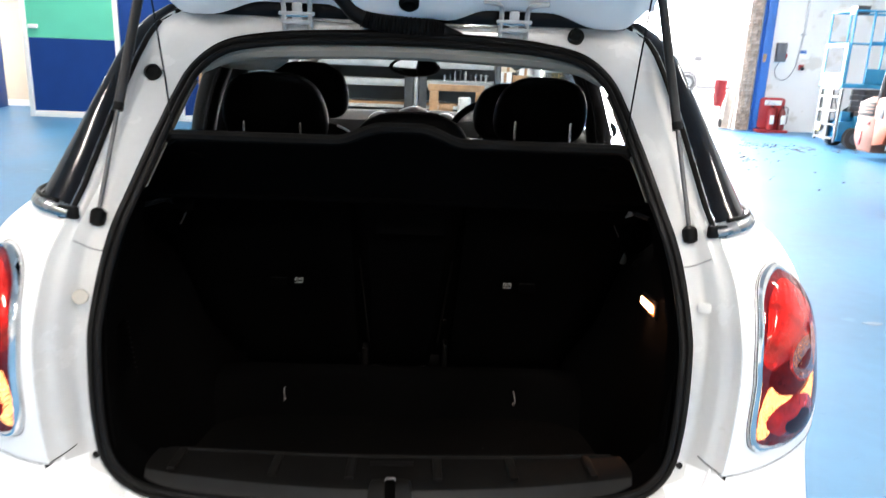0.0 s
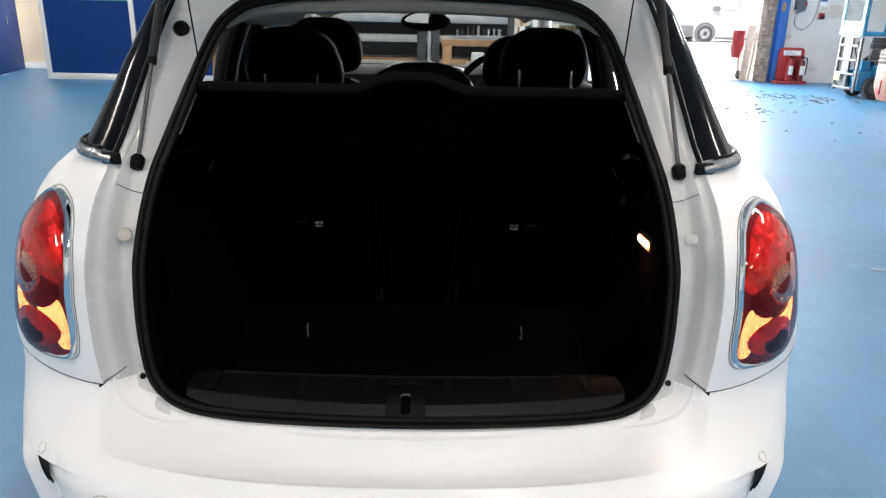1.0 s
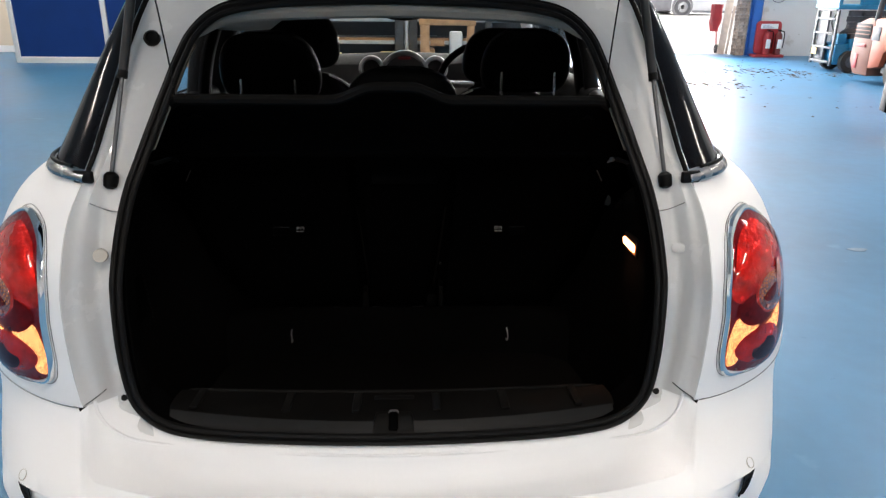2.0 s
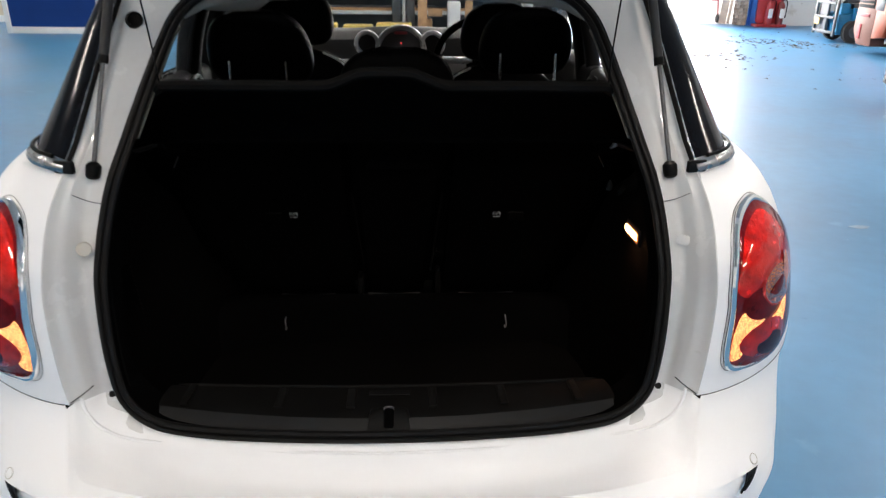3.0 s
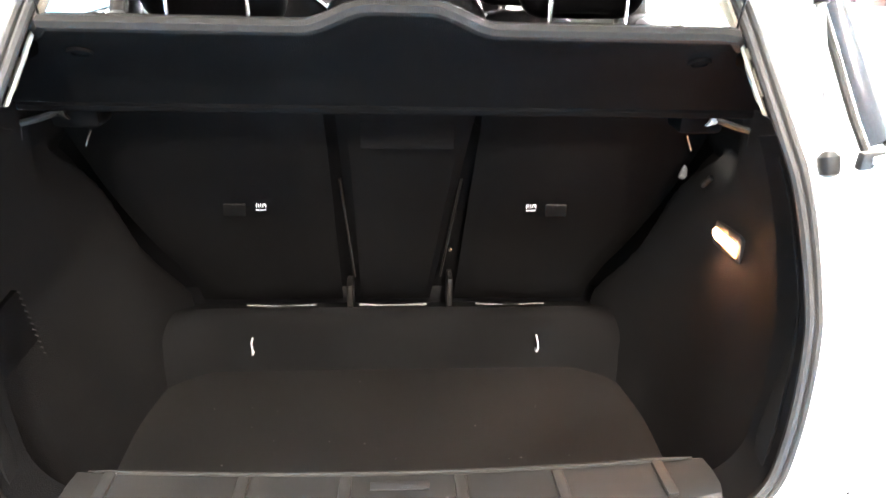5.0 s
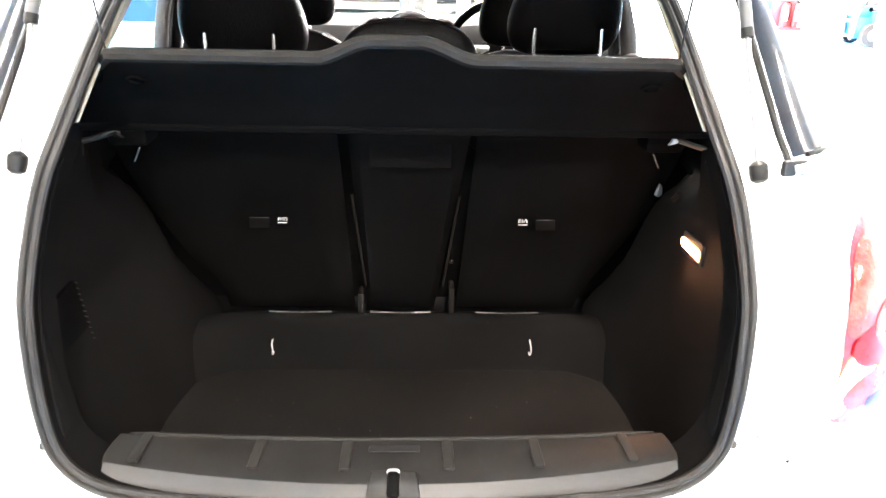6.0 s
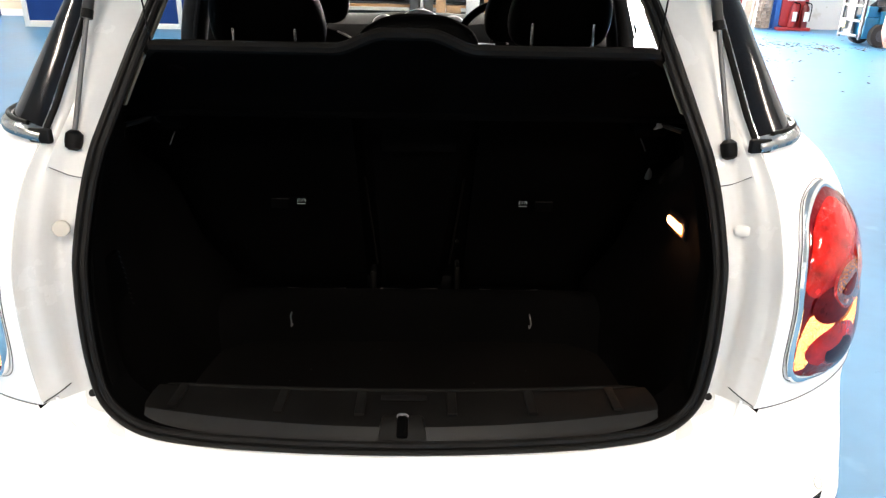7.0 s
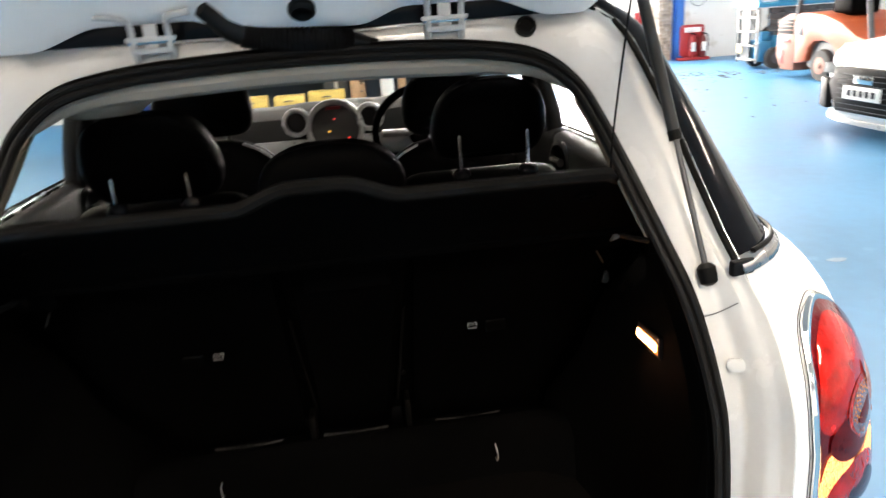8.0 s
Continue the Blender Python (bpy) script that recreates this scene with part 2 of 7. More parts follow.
POST_BLUE = material("blue_steel_paint", (0.035, 0.13, 0.40), 0.4, vary=0.12, scale=5, wear=(0.25, 0.25, 0.26), wear_amount=0.05)
BRICK = material("old_brick", (0.36, 0.28, 0.225), 0.95, vary=0.5, scale=9, fine=70, bump=0.7, wear=(0.48, 0.42, 0.35), wear_amount=0.35, sheen=0.1)
MORTAR = material("mortar", (0.38, 0.34, 0.30), 0.95, vary=0.25, scale=10, bump=0.5, sheen=0.1)
vary_by_piece(BRICK, 0.3)
RED_PAINT = material("red_plastic", (0.36, 0.028, 0.032), 0.45, vary=0.18, scale=6)
LIFT_BLUE = material("lift_blue_paint", (0.015, 0.20, 0.38), 0.4, vary=0.15, scale=5, wear=(0.2, 0.22, 0.23), wear_amount=0.1)
LIFT_GREY = material("lift_grey_paint", (0.085, 0.092, 0.10), 0.5, vary=0.25, scale=8, wear=(0.05, 0.048, 0.045), wear_amount=0.2)
LIFT_PALE = material("lift_pale_cyan_paint", (0.15, 0.36, 0.46), 0.45, vary=0.15, scale=6)
ORANGE = material("forklift_orange", (0.34, 0.065, 0.022), 0.5, vary=0.12, scale=4)
PALE_ORANGE = material("forklift_pale_weight", (0.22, 0.088, 0.06), 0.55, vary=0.2, scale=4, wear=(0.20, 0.09, 0.06), wear_amount=0.15)
TYRE = material("tyre_rubber", (0.045, 0.042, 0.040), 0.85, vary=0.3, scale=20, bump=0.3)
TIMBER = material("pale_timber", (0.36, 0.21, 0.11), 0.65, vary=0.3, scale=8, fine=60, bump=0.2)
RACK_STEEL = material("galvanised_steel", (0.42, 0.44, 0.45), 0.45, metal=0.4, vary=0.2, scale=9)
RACK_DARK = material("dark_rack_steel", (0.05, 0.055, 0.06), 0.5, vary=0.2, scale=9)
YELLOW = material("yellow_case", (0.72, 0.52, 0.14), 0.5, vary=0.2, scale=8)
LEAF_BROWN = material("dry_leaf", (0.17, 0.13, 0.095), 0.9, vary=0.5, scale=3, fine=20, sheen=0.1)
BOX_GREY = material("grey_switch_box", (0.11, 0.115, 0.13), 0.45, vary=0.15)
DARK_RED = material("dull_red_paint", (0.16, 0.02, 0.02), 0.4, vary=0.15)
DARK_VOID = material("dark_plastic_box", (0.02, 0.02, 0.025), 0.4)


# ---------------- building helpers ----------------
def thing(name, place, label, category, group="", kind=""):
    e = new(name)
    e.location = place
    e.empty_display_size = 0.2
    return tagged(e, label, category, group, kind)


def mesh_of(name, bm, mats, smooth=True):
    me = bpy.data.meshes.new(name)
    bmesh.ops.recalc_face_normals(bm, faces=bm.faces)
    bm.to_mesh(me)
    bm.free()
    for m in (mats if isinstance(mats, (list, tuple)) else [mats]):
        me.materials.append(m)
    if smooth:
        me.polygons.foreach_set("use_smooth", [True] * len(me.polygons))
        me.set_sharp_from_angle(angle=radians(38))
    return me


def part(name, bm, mats, parent, label="", smooth=True):
    ob = new(name, mesh_of(name, bm, mats, smooth))
    ob.parent = parent
    if parent.type == "EMPTY":
        ob.matrix_parent_inverse = Matrix.Translation(parent.location).inverted()
    return tagged(ob, label)


def solo(name, bm, mats, label, category, group="", kind="", smooth=True):
    return tagged(new(name, mesh_of(name, bm, mats, smooth)), label, category, group, kind)


def box(lo, hi, bevel=0.0, bm=None, segments=2):
    bm = bm or bmesh.new()
    c = [(a + b) / 2 for a, b in zip(lo, hi)]
    d = [max(1e-4, abs(b - a)) for a, b in zip(lo, hi)]
    made = bmesh.ops.create_cube(bm, size=1, matrix=Matrix.Translation(c) @ Matrix.Diagonal((*d, 1)))["verts"]
    if bevel:
        edges = list({e for v in made for e in v.link_edges})
        bmesh.ops.bevel(bm, geom=edges, offset=min(bevel, 0.48 * min(d)), segments=segments, profile=0.5, affect="EDGES")
    return bm


def turn(bm, m):
    bmesh.ops.transform(bm, matrix=m, verts=bm.verts)
    return bm


def smooth_path(points, steps=8, closed=False):
    """Points along a soft curve through the given corner points."""
    p = [Vector(q) for q in points]
    n, out = len(p), []
    for i in range(n if closed else n - 1):
        a = p[i - 1] if (i or closed) else p[0] * 2 - p[1]
        b, c = p[i], p[(i + 1) % n]
        d = p[(i + 2) % n] if (closed or i + 2 < n) else c * 2 - b
        for k in range(steps):
            t = k / steps
            out.append(0.5 * (2 * b + (c - a) * t + (2 * a - 5 * b + 4 * c - d) * t * t + (3 * b - a - 3 * c + d) * t ** 3))
    if not closed:
        out.append(p[-1])
    return out


def tube(path, radius, sides=10, closed=False, bm=None, flat=1.0, caps=True):
    """A round rod along a path; radius may be a number or one value for each point."""
    bm = bm or bmesh.new()
    path = [Vector(p) for p in path]
    n, rings, up = len(path), [], None
    for i, p in enumerate(path):
        a = path[i - 1] if (i or closed) else p
        b = path[(i + 1) % n] if (closed or i + 1 < n) else p
        d = (b - a).normalized()
        if up is None:
            up = d.orthogonal().normalized()
        up = (up - d * up.dot(d)).normalized()
        side = d.cross(up)
        r = radius[i] if isinstance(radius, (list, tuple)) else radius
        rings.append([bm.verts.new(p + up * (r * math.cos(2 * math.pi * k / sides)) + side * (r * flat * math.sin(2 * math.pi * k / sides))) for k in range(sides)])
    for i in range(n if closed else n - 1):
        a, b = rings[i], rings[(i + 1) % n]
        for k in range(sides):
            bm.faces.new((a[k], a[(k + 1) % sides], b[(k + 1) % sides], b[k]))
    if caps and not closed:
        bm.faces.new(rings[0][::-1])
        bm.faces.new(rings[-1])
    return bm


def grid(rows, bm=None, close_rows=False, close_cols=False):
    """A sheet through rows of points."""
    bm = bm or bmesh.new()
    v = [[bm.verts.new(p) for p in row] for row in rows]
    nr, nc = len(v), len(v[0])
    for i in range(nr if close_rows else nr - 1):
        for j in range(nc if close_cols else nc - 1):
            bm.faces.new((v[i][j], v[i][(j + 1) % nc], v[(i + 1) % nr][(j + 1) % nc], v[(i + 1) % nr][j]))
    return bm


def shell(bm, thickness):
    """Gives a sheet a thickness."""
    bmesh.ops.recalc_face_normals(bm, faces=bm.faces)
    bmesh.ops.solidify(bm, geom=list(bm.faces), thickness=thickness)
    return bm


def prism(outline, axis, a, b, bevel=0.0, bm=None):
    """An outline of 2D points pushed along an axis from a to b."""
    new_bm = bmesh.new()
    place = {"x": lambda u, v, w: (w, u, v), "y": lambda u, v, w: (u, w, v), "z": lambda u, v, w: (u, v, w)}[axis]
    f = new_bm.faces.new([new_bm.verts.new(place(u, v, a)) for u, v in outline])
    made = bmesh.ops.extrude_face_region(new_bm, geom=[f])["geom"]
    move = Vector(place(0, 0, b)) - Vector(place(0, 0, a))
    bmesh.ops.translate(new_bm, vec=move, verts=[g for g in made if isinstance(g, bmesh.types.BMVert)])
    bmesh.ops.recalc_face_normals(new_bm, faces=new_bm.faces)
    if bevel:
        bmesh.ops.bevel(new_bm, geom=list(new_bm.edges), offset=bevel, segments=2, profile=0.5, affect="EDGES")
    return merge(bm, new_bm) if bm else new_bm


def merge(bm, other):
    me = bpy.data.meshes.new("tmp")
    other.to_mesh(me)
    other.free()
    bm.from_mesh(me)
    bpy.data.meshes.remove(me)
    return bm


def lathe(profile, centre, axis, sides=32, bm=None):
    """A turned form: (radius, distance along the axis) from the centre."""
    bm = bm or bmesh.new()
    axis = Vector(axis).normalized()
    u = axis.orthogonal().normalized()
    w = axis.cross(u)
    c = Vector(centre)
    rows = []
    for r, h in profile:
        rows.append([bm.verts.new(c + axis * h + (u * math.cos(2 * math.pi * k / sides) + w * math.sin(2 * math.pi * k / sides)) * max(r, 1e-4)) for k in range(sides)])
    for a, b in zip(rows, rows[1:]):
        for k in range(sides):
            bm.faces.new((a[k], a[(k + 1) % sides], b[(k + 1) % sides], b[k]))
    bm.faces.new(rows[0][::-1])
    bm.faces.new(rows[-1])
    return bm


def rounded(w, h, r, n=6, power=None):
    """A rounded rectangle, centred."""
    out = []
    for cx, cy, a0 in ((w / 2 - r, h / 2 - r, 0), (-w / 2 + r, h / 2 - r, 90), (-w / 2 + r, -h / 2 + r, 180), (w / 2 - r, -h / 2 + r, 270)):
        out += [(cx + r * math.cos(radians(a0 + 90 * k / n)), cy + r * math.sin(radians(a0 + 90 * k / n))) for k in range(n + 1)]
    return out


def ramp(v, xs, ys):
    return float(np.interp(v, xs, ys))


def soft(v, a, b):
    t = min(1, max(0, (v - a) / (b - a)))
    return t * t * (3 - 2 * t)


# ---------------- the workshop ----------------
FAR, PART_Y, LEFT, RIGHT, BACK, TOP = 17.0, 14.5, -12.0, 12.5, -9.0, 5.2


def structure(name, bm, mats, label, category, smooth=False):
    return solo(name, bm, mats, label, category, kind="structure", smooth=smooth)


structure("floor", box((LEFT - 0.2, BACK - 0.2, -0.2), (RIGHT + 0.2, FAR + 0.35, 0)), FLOOR_BLUE, "glossy blue painted workshop floor with scuffs", "floor")
bm = box((LEFT - 60, FAR + 0.35, -0.25), (RIGHT + 70, FAR + 1.5, -0.01))
grid([[(LEFT - 60, FAR + 1.5, -0.01), (RIGHT + 70, FAR + 1.5, -0.01)], [(LEFT - 60, FAR + 6.0, 0.6), (RIGHT + 70, FAR + 6.0, 0.6)], [(LEFT - 200, 300, 0.6), (RIGHT + 250, 300, 0.6)]], bm)
structure("ground", bm, CONCRETE, "pale sunlit concrete yard ramp outside", "ground")
structure("ceiling", box((LEFT - 0.2, BACK - 0.2, TOP), (RIGHT + 0.2, FAR + 0.3, TOP + 0.2)), CEIL, "grey sheet roof lining of the workshop", "ceiling")
structure("wall_west", box((LEFT - 0.2, BACK - 0.2, 0), (LEFT, FAR + 0.3, TOP)), WALL_WHITE, "white painted workshop side wall", "wall")
structure("wall_east", box((RIGHT, BACK - 0.2, 0), (RIGHT + 0.2, FAR + 0.3, TOP)), WALL_WHITE, "white painted workshop side wall", "wall")
structure("wall_south", box((LEFT, BACK - 0.2, 0), (RIGHT, BACK, TOP)), WALL_WHITE, "white painted wall behind the car", "wall")
# far wall with the vehicle opening from x = 2.2 to 7.1
bm = box((7.8, FAR, 0), (RIGHT, FAR + 0.3, TOP))
box((-1.8, FAR, 0), (2.2, FAR + 0.3, TOP), bm=bm)
box((2.2, FAR, 4.4), (7.8, FAR + 0.3, TOP), bm=bm)
structure("wall_north", bm, WALL_WHITE, "white painted far wall beside the vehicle opening", "wall")
# partition with the door gap from x = -8.75 to -7.62
bm = box((LEFT, PART_Y, 0), (-8.75, PART_Y + 0.12, TOP))
box((-8.75, PART_Y, 2.15), (-7.62, PART_Y + 0.12, TOP), bm=bm)
box((-7.62, PART_Y, 0), (-1.8, PART_Y + 0.12, TOP), bm=bm)
box((-1.92, PART_Y + 0.12, 0), (-1.8, FAR + 0.3, TOP), bm=bm)
structure("wall_partition", bm, WALL_WHITE, "white partition wall carrying blue and green panels", "wall")
structure("wall_corridor", box((-9.6, 16.75, 0), (-6.5, 16.9, 2.6)), CREAM, "cream wall of the corridor behind the doorway", "wall")
structure("trim_corridor", box((-9.6, 16.73, 0), (-6.5, 16.748, 0.14), 0.004), WHITE_FRAME, "white skirting board in the corridor", "trim")

BRIGHT_SKY = glowing("bright_haze", (1.0, 1.0, 1.0), 11.0)
structure("backdrop", box((-60, 90, -1), (120, 90.2, 45)), BRIGHT_SKY, "bright white hazy sky behind the yard", "backdrop")
corridor_light = thing("corridor_light", (-8.05, 15.6, 2.6), "lit ceiling light in the corridor", "ceiling light")
part("batten", box((-8.6, 15.55, 2.56), (-7.5, 15.65, 2.60), 0.006), WHITE_FRAME, corridor_light)
part("lamp_tube", tube([(-8.55, 15.6, 2.545), (-7.55, 15.6, 2.545)], 0.014, 8), TUBE_LIT, corridor_light, "lit white tube")
area_lamp("corridor_glow", (-8.05, 15.6, 2.51), (-8.05, 15.7, 0), 1.1, 0.12, 55, (1.0, 0.91, 0.79))
structure("ceiling_corridor", box((-9.6, PART_Y + 0.13, 2.601), (-6.5, 16.9, 2.68)), WALL_WHITE, "white corridor ceiling", "ceiling")

# panels on the partition: white frame, blue below, green above
for x0, x1 in ((-7.62, -5.80), (-4.72, -2.9)):
    p = thing("wall_panel", ((x0 + x1) / 2, PART_Y, 0), "white framed wall panel, blue below and mint green above", "wall panel", "panels on the partition")
    part("lower_panel", box((x0 + 0.09, PART_Y - 0.03, 0.12), (x1 - 0.09, PART_Y - 0.004, 1.49)), BLUE_PANEL, p, "royal blue lower panel")
    part("upper_panel", box((x0 + 0.09, PART_Y - 0.03, 1.494), (x1 - 0.09, PART_Y - 0.004, 2.6)), GREEN_PANEL, p, "mint green upper panel")
    for a, b in ((x0, x0 + 0.09), (x1 - 0.09, x1)):
        part("stile", box((a, PART_Y - 0.06, 0), (b, PART_Y - 0.004, 2.7), 0.005), WHITE_FRAME, p)
    part("rail", box((x0 + 0.09, PART_Y - 0.055, 0), (x1 - 0.09, PART_Y - 0.004, 0.115), 0.005), WHITE_FRAME, p)
    part("rail", box((x0 + 0.09, PART_Y - 0.055, 2.6), (x1 - 0.09, PART_Y - 0.004, 2.7), 0.005), WHITE_FRAME, p)
    part("handle", box((x0 + 0.12, PART_Y - 0.08, 1.66), (x0 + 0.30, PART_Y - 0.03, 1.74), 0.01), WHITE_FRAME, p, "small white catch")
# narrow blue infill between the panels
p = thing("wall_panel", (-5.26, PART_Y, 0), "plain royal blue wall panel between white frames", "wall panel", "panels on the partition")
part("lower_panel", box((-5.79, PART_Y - 0.03, 0.1), (-4.73, PART_Y - 0.004, 2.6)), BLUE_PANEL, p, "royal blue sheet")
part("rail", box((-5.79, PART_Y - 0.05, 0), (-4.73, PART_Y - 0.004, 0.095), 0.005), WHITE_FRAME, p)
p = thing("wall_panel", (-2.3, PART_Y, 0), "plain royal blue wall panel between white frames", "wall panel", "panels on the partition")
part("lower_panel", box((-2.89, PART_Y - 0.03, 0.1), (-2.1, PART_Y - 0.004, 2.6)), BLUE_PANEL, p, "royal blue sheet")
part("stile", box((-2.095, PART_Y - 0.06, 0), (-1.82, PART_Y - 0.004, 2.7), 0.005), WHITE_FRAME, p)

d = tagged(thing("door_corridor", (-8.75, PART_Y, 0), "dark blue door standing open into the corridor", "door"), kind="structure")
leaf = turn(box((0, 0, 0.01), (1.9, 0.045, 2.05), 0.004), pose(-8.74, PART_Y + 0.13, 0, 0, 0, 103))
part("door_leaf", leaf, BLUE_PANEL, d, "dark blue door leaf")
part("door_handle", turn(tube([(0.98, -0.05, 1.0), (0.98, -0.06, 1.12)], 0.012), pose(-8.74, PART_Y + 0.13, 0, 0, 0, 103)), STEEL, d, "steel pull handle")

# opening: brick pier and blue steel post
pier = tagged(thing("brick_pier", (7.69, FAR, 0), "old brick pier beside the vehicle opening", "pier"), kind="structure")
part("core", box((7.605, FAR + 0.02, 0), (7.78, FAR + 0.28, 4.4)), MORTAR, pier, smooth=False)
half_mesh = mesh_of("brick", box((-0.050, -0.02, -0.035), (0.050, 0.02, 0.035), 0.005, segments=1), BRICK)
closer_mesh = mesh_of("brick_closer", box((-0.037, -0.02, -0.035), (0.037, 0.02, 0.035), 0.005, segments=1), BRICK)
header_mesh = mesh_of("brick_end", box((-0.02, -0.05, -0.034), (0.02, 0.05, 0.034), 0.005, segments=1), BRICK)
rng = random.Random(4)
for row in range(44):
    z = 0.04 + 0.076 * row
    places = [(7.652, half_mesh), (7.743, closer_mesh)] if row % 2 else [(7.639, closer_mesh), (7.730, half_mesh)]
    places = [((x, FAR + 0.012), m) for x, m in places] + [((7.593, FAR + 0.09 + 0.11 * k), header_mesh) for k in range(2)]
    for (x, y), m in places:
        ob = new("brick", m)
        ob.matrix_world = pose(x + rng.uniform(-0.004, 0.004), y + rng.uniform(-0.010, 0.004), z + rng.uniform(-0.004, 0.004), rng.uniform(-2, 2), rng.uniform(-1.5, 1.5), rng.uniform(-2, 2))
        ob.parent, ob.matrix_parent_inverse = pier, Matrix.Translation(pier.location).inverted()

post = tagged(thing("steel_post", (7.9, FAR - 0.1, 0), "blue painted steel door post with a base plate", "post"), kind="structure")
bm = box((7.80, FAR - 0.20, 0.012), (8.0, FAR - 0.185, 4.6), 0.002)
box((7.80, FAR - 0.02, 0.012), (8.0, FAR - 0.005, 4.6), 0.002, bm)
box((7.893, FAR - 0.185, 0.012), (7.907, FAR - 0.02, 4.6), bm=bm)
part("web", bm, POST_BLUE, post)
part("base_plate", box((7.76, FAR - 0.24, 0), (8.04, FAR - 0.003, 0.012), 0.002), POST_BLUE, post)
part("tag", box((7.82, FAR - 0.206, 1.58), (7.9, FAR - 0.201, 1.76)), TIMBER, post, "small pale tag")

# ceiling lights: long tubes in battens
for x in (-6.0, 0.6, 7.2):
    for y in (-6.0, -2.2, 2.6, 7.5, 13.0):
        l = thing("ceiling_light", (x, y, TOP), "long fluorescent batten light under the roof, switched on", "ceiling light", "ceiling lights")
        part("batten", box((x - 0.09, y - 0.9, TOP - 0.07), (x + 0.09, y + 0.9, TOP - 0.001), 0.006), WHITE_FRAME, l)
        for dx in (-0.05, 0.05):
            part("lamp_tube", tube([(x + dx, y - 0.86, TOP - 0.1), (x + dx, y + 0.86, TOP - 0.1)], 0.018, 8), TUBE_LIT, l, "lit white tube")
        area_lamp("batten_glow", (x, y, TOP - 0.14), (x, y, 0), 0.25, 1.7, 138, (1.0, 0.91, 0.79))


# ---------------- the car ----------------
def opening_y(x, z):
    """Distance ahead of the tailgate opening's face."""
    f = ramp(z, [0.55, 0.62, 0.69, 0.80, 0.85, 0.90, 0.95, 1.0, 1.06, 1.13, 1.28, 1.38, 1.47, 1.6], [1.10, 1.114, 1.123, 1.136, 1.144, 1.154, 1.168, 1.188, 1.211, 1.235, 1.33, 1.415, 1.50, 1.65])
    bow = ramp(z, [0.66, 0.8, 1.4], [0.058, 0.05, 0.03])
    return f - bow * (1 - min(1, (x / 0.55) ** 2))


SEAL_HALF = [(0, 0.652), (0.2, 0.652), (0.36, 0.653), (0.455, 0.666), (0.512, 0.712), (0.531, 0.79), (0.5385, 0.90), (0.538, 0.975),
             (0.522, 1.08), (0.488, 1.19), (0.455, 1.29), (0.437, 1.35), (0.413, 1.405), (0.365, 1.447), (0.29, 1.466), (0.18, 1.476), (0, 1.481)]
RIM_HALF = [(0.603, 1.102, 0.716), (0.605, 1.097, 0.80), (0.608, 1.101, 0.90), (0.604, 1.114, 0.985), (0.598, 1.176, 1.085), (0.564, 1.262, 1.19),
            (0.547, 1.335, 1.285), (0.537, 1.392, 1.35), (0.521, 1.455, 1.425), (0.500, 1.498, 1.485), (0.42, 1.523, 1.518), (0.22, 1.516, 1.503), (0, 1.514, 1.494)]


def seal_loop(inset=0.0, lift=0.0, steps=6):
    flat = SEAL_HALF[:-1] + [(-x, z) for x, z in SEAL_HALF[:0:-1]]
    pts = smooth_path([(x, 0, z) for x, z in flat], steps, closed=True)
    n, out = len(pts), []
    for i, p in enumerate(pts):
        d = (pts[(i + 1) % n] - pts[i - 1]).normalized()
        q = p + Vector((-d.z, 0, d.x)) * inset
        out.append(Vector((q.x, opening_y(q.x, q.z) - lift, q.z)))
    return out


def plan(u, xs):
    """The bumper line seen from above: u from 0 (middle) to 1 (side)."""
    b = ((1 - u) ** 3, 3 * u * (1 - u) ** 2, 3 * u * u * (1 - u), u ** 3)
    return b[1] * 0.5 + b[2] * (xs + 0.02) + b[3] * xs, (b[0] + b[1]) * 0.93 + b[2] * 0.87 + b[3] * 1.5


def plan_at(x, xs):
    lo, hi = 0.0, 1.0
    for _ in range(30):
        mid = (lo + hi) / 2
        if plan(mid, xs)[0] < x:
            lo = mid
        else:
            hi = mid
    return lo


@functools.lru_cache(None)
def side_x(z):
    wide = 0.032 * (1 - soft(z, 0.98, 1.08))
    return sum(side_raw(z + wide * k) for k in (-1, -0.5, 0, 0.5, 1)) / 5


def side_raw(z):
    return ramp(z, [0.25, 0.4, 0.5, 0.56, 0.62, 0.68, 0.74, 0.80, 0.85, 0.9, 1.0, 1.05, 1.09, 1.12, 1.14, 1.155], [0.77, 0.808, 0.840, 0.858, 0.884, 0.917, 0.933, 0.924, 0.900, 0.885, 0.868, 0.850, 0.823, 0.787, 0.755, 0.712])


def rim_at(z):
    low = RIM_HALF[:10]
    zs = [p[2] for p in low]
    return ramp(z, zs, [p[0] for p in low]), ramp(z, zs, [p[1] for p in low])


@functools.lru_cache(None)
def push(z):
    """How far the body leans ahead at a height."""
    wide = 0.03 * (1 - soft(z, 1.0, 1.08)) * soft(z, 0.73, 0.78)
    return sum(push_raw(z + wide * k) for k in (-1, -0.5, 0, 0.5, 1)) / 5 if wide else push_raw(z)


def push_raw(z):
    if z >= 0.716:
        x, y = rim_at(z)
        return y - plan(plan_at(x, side_x(z)), side_x(z))[1]
    top = push_raw(0.716)
    return top * soft(z, 0.55, 0.716) if z > 0.45 else 0.04 * soft(0.45 - z, 0, 0.2)


def body(u, z, out=0.0):
    """A point of the rear body skin."""
    xs = side_x(z)
    x, y = plan(u, xs)
    p = Vector((x, y + push(z), z))
    if out:
        x2, y2 = plan(min(1, u + 0.01), xs)
        x1, y1 = plan(max(0, u - 0.01), xs)
        d = Vector((y2 - y1, x1 - x2, 0)).normalized()
        p += d * out
    return p


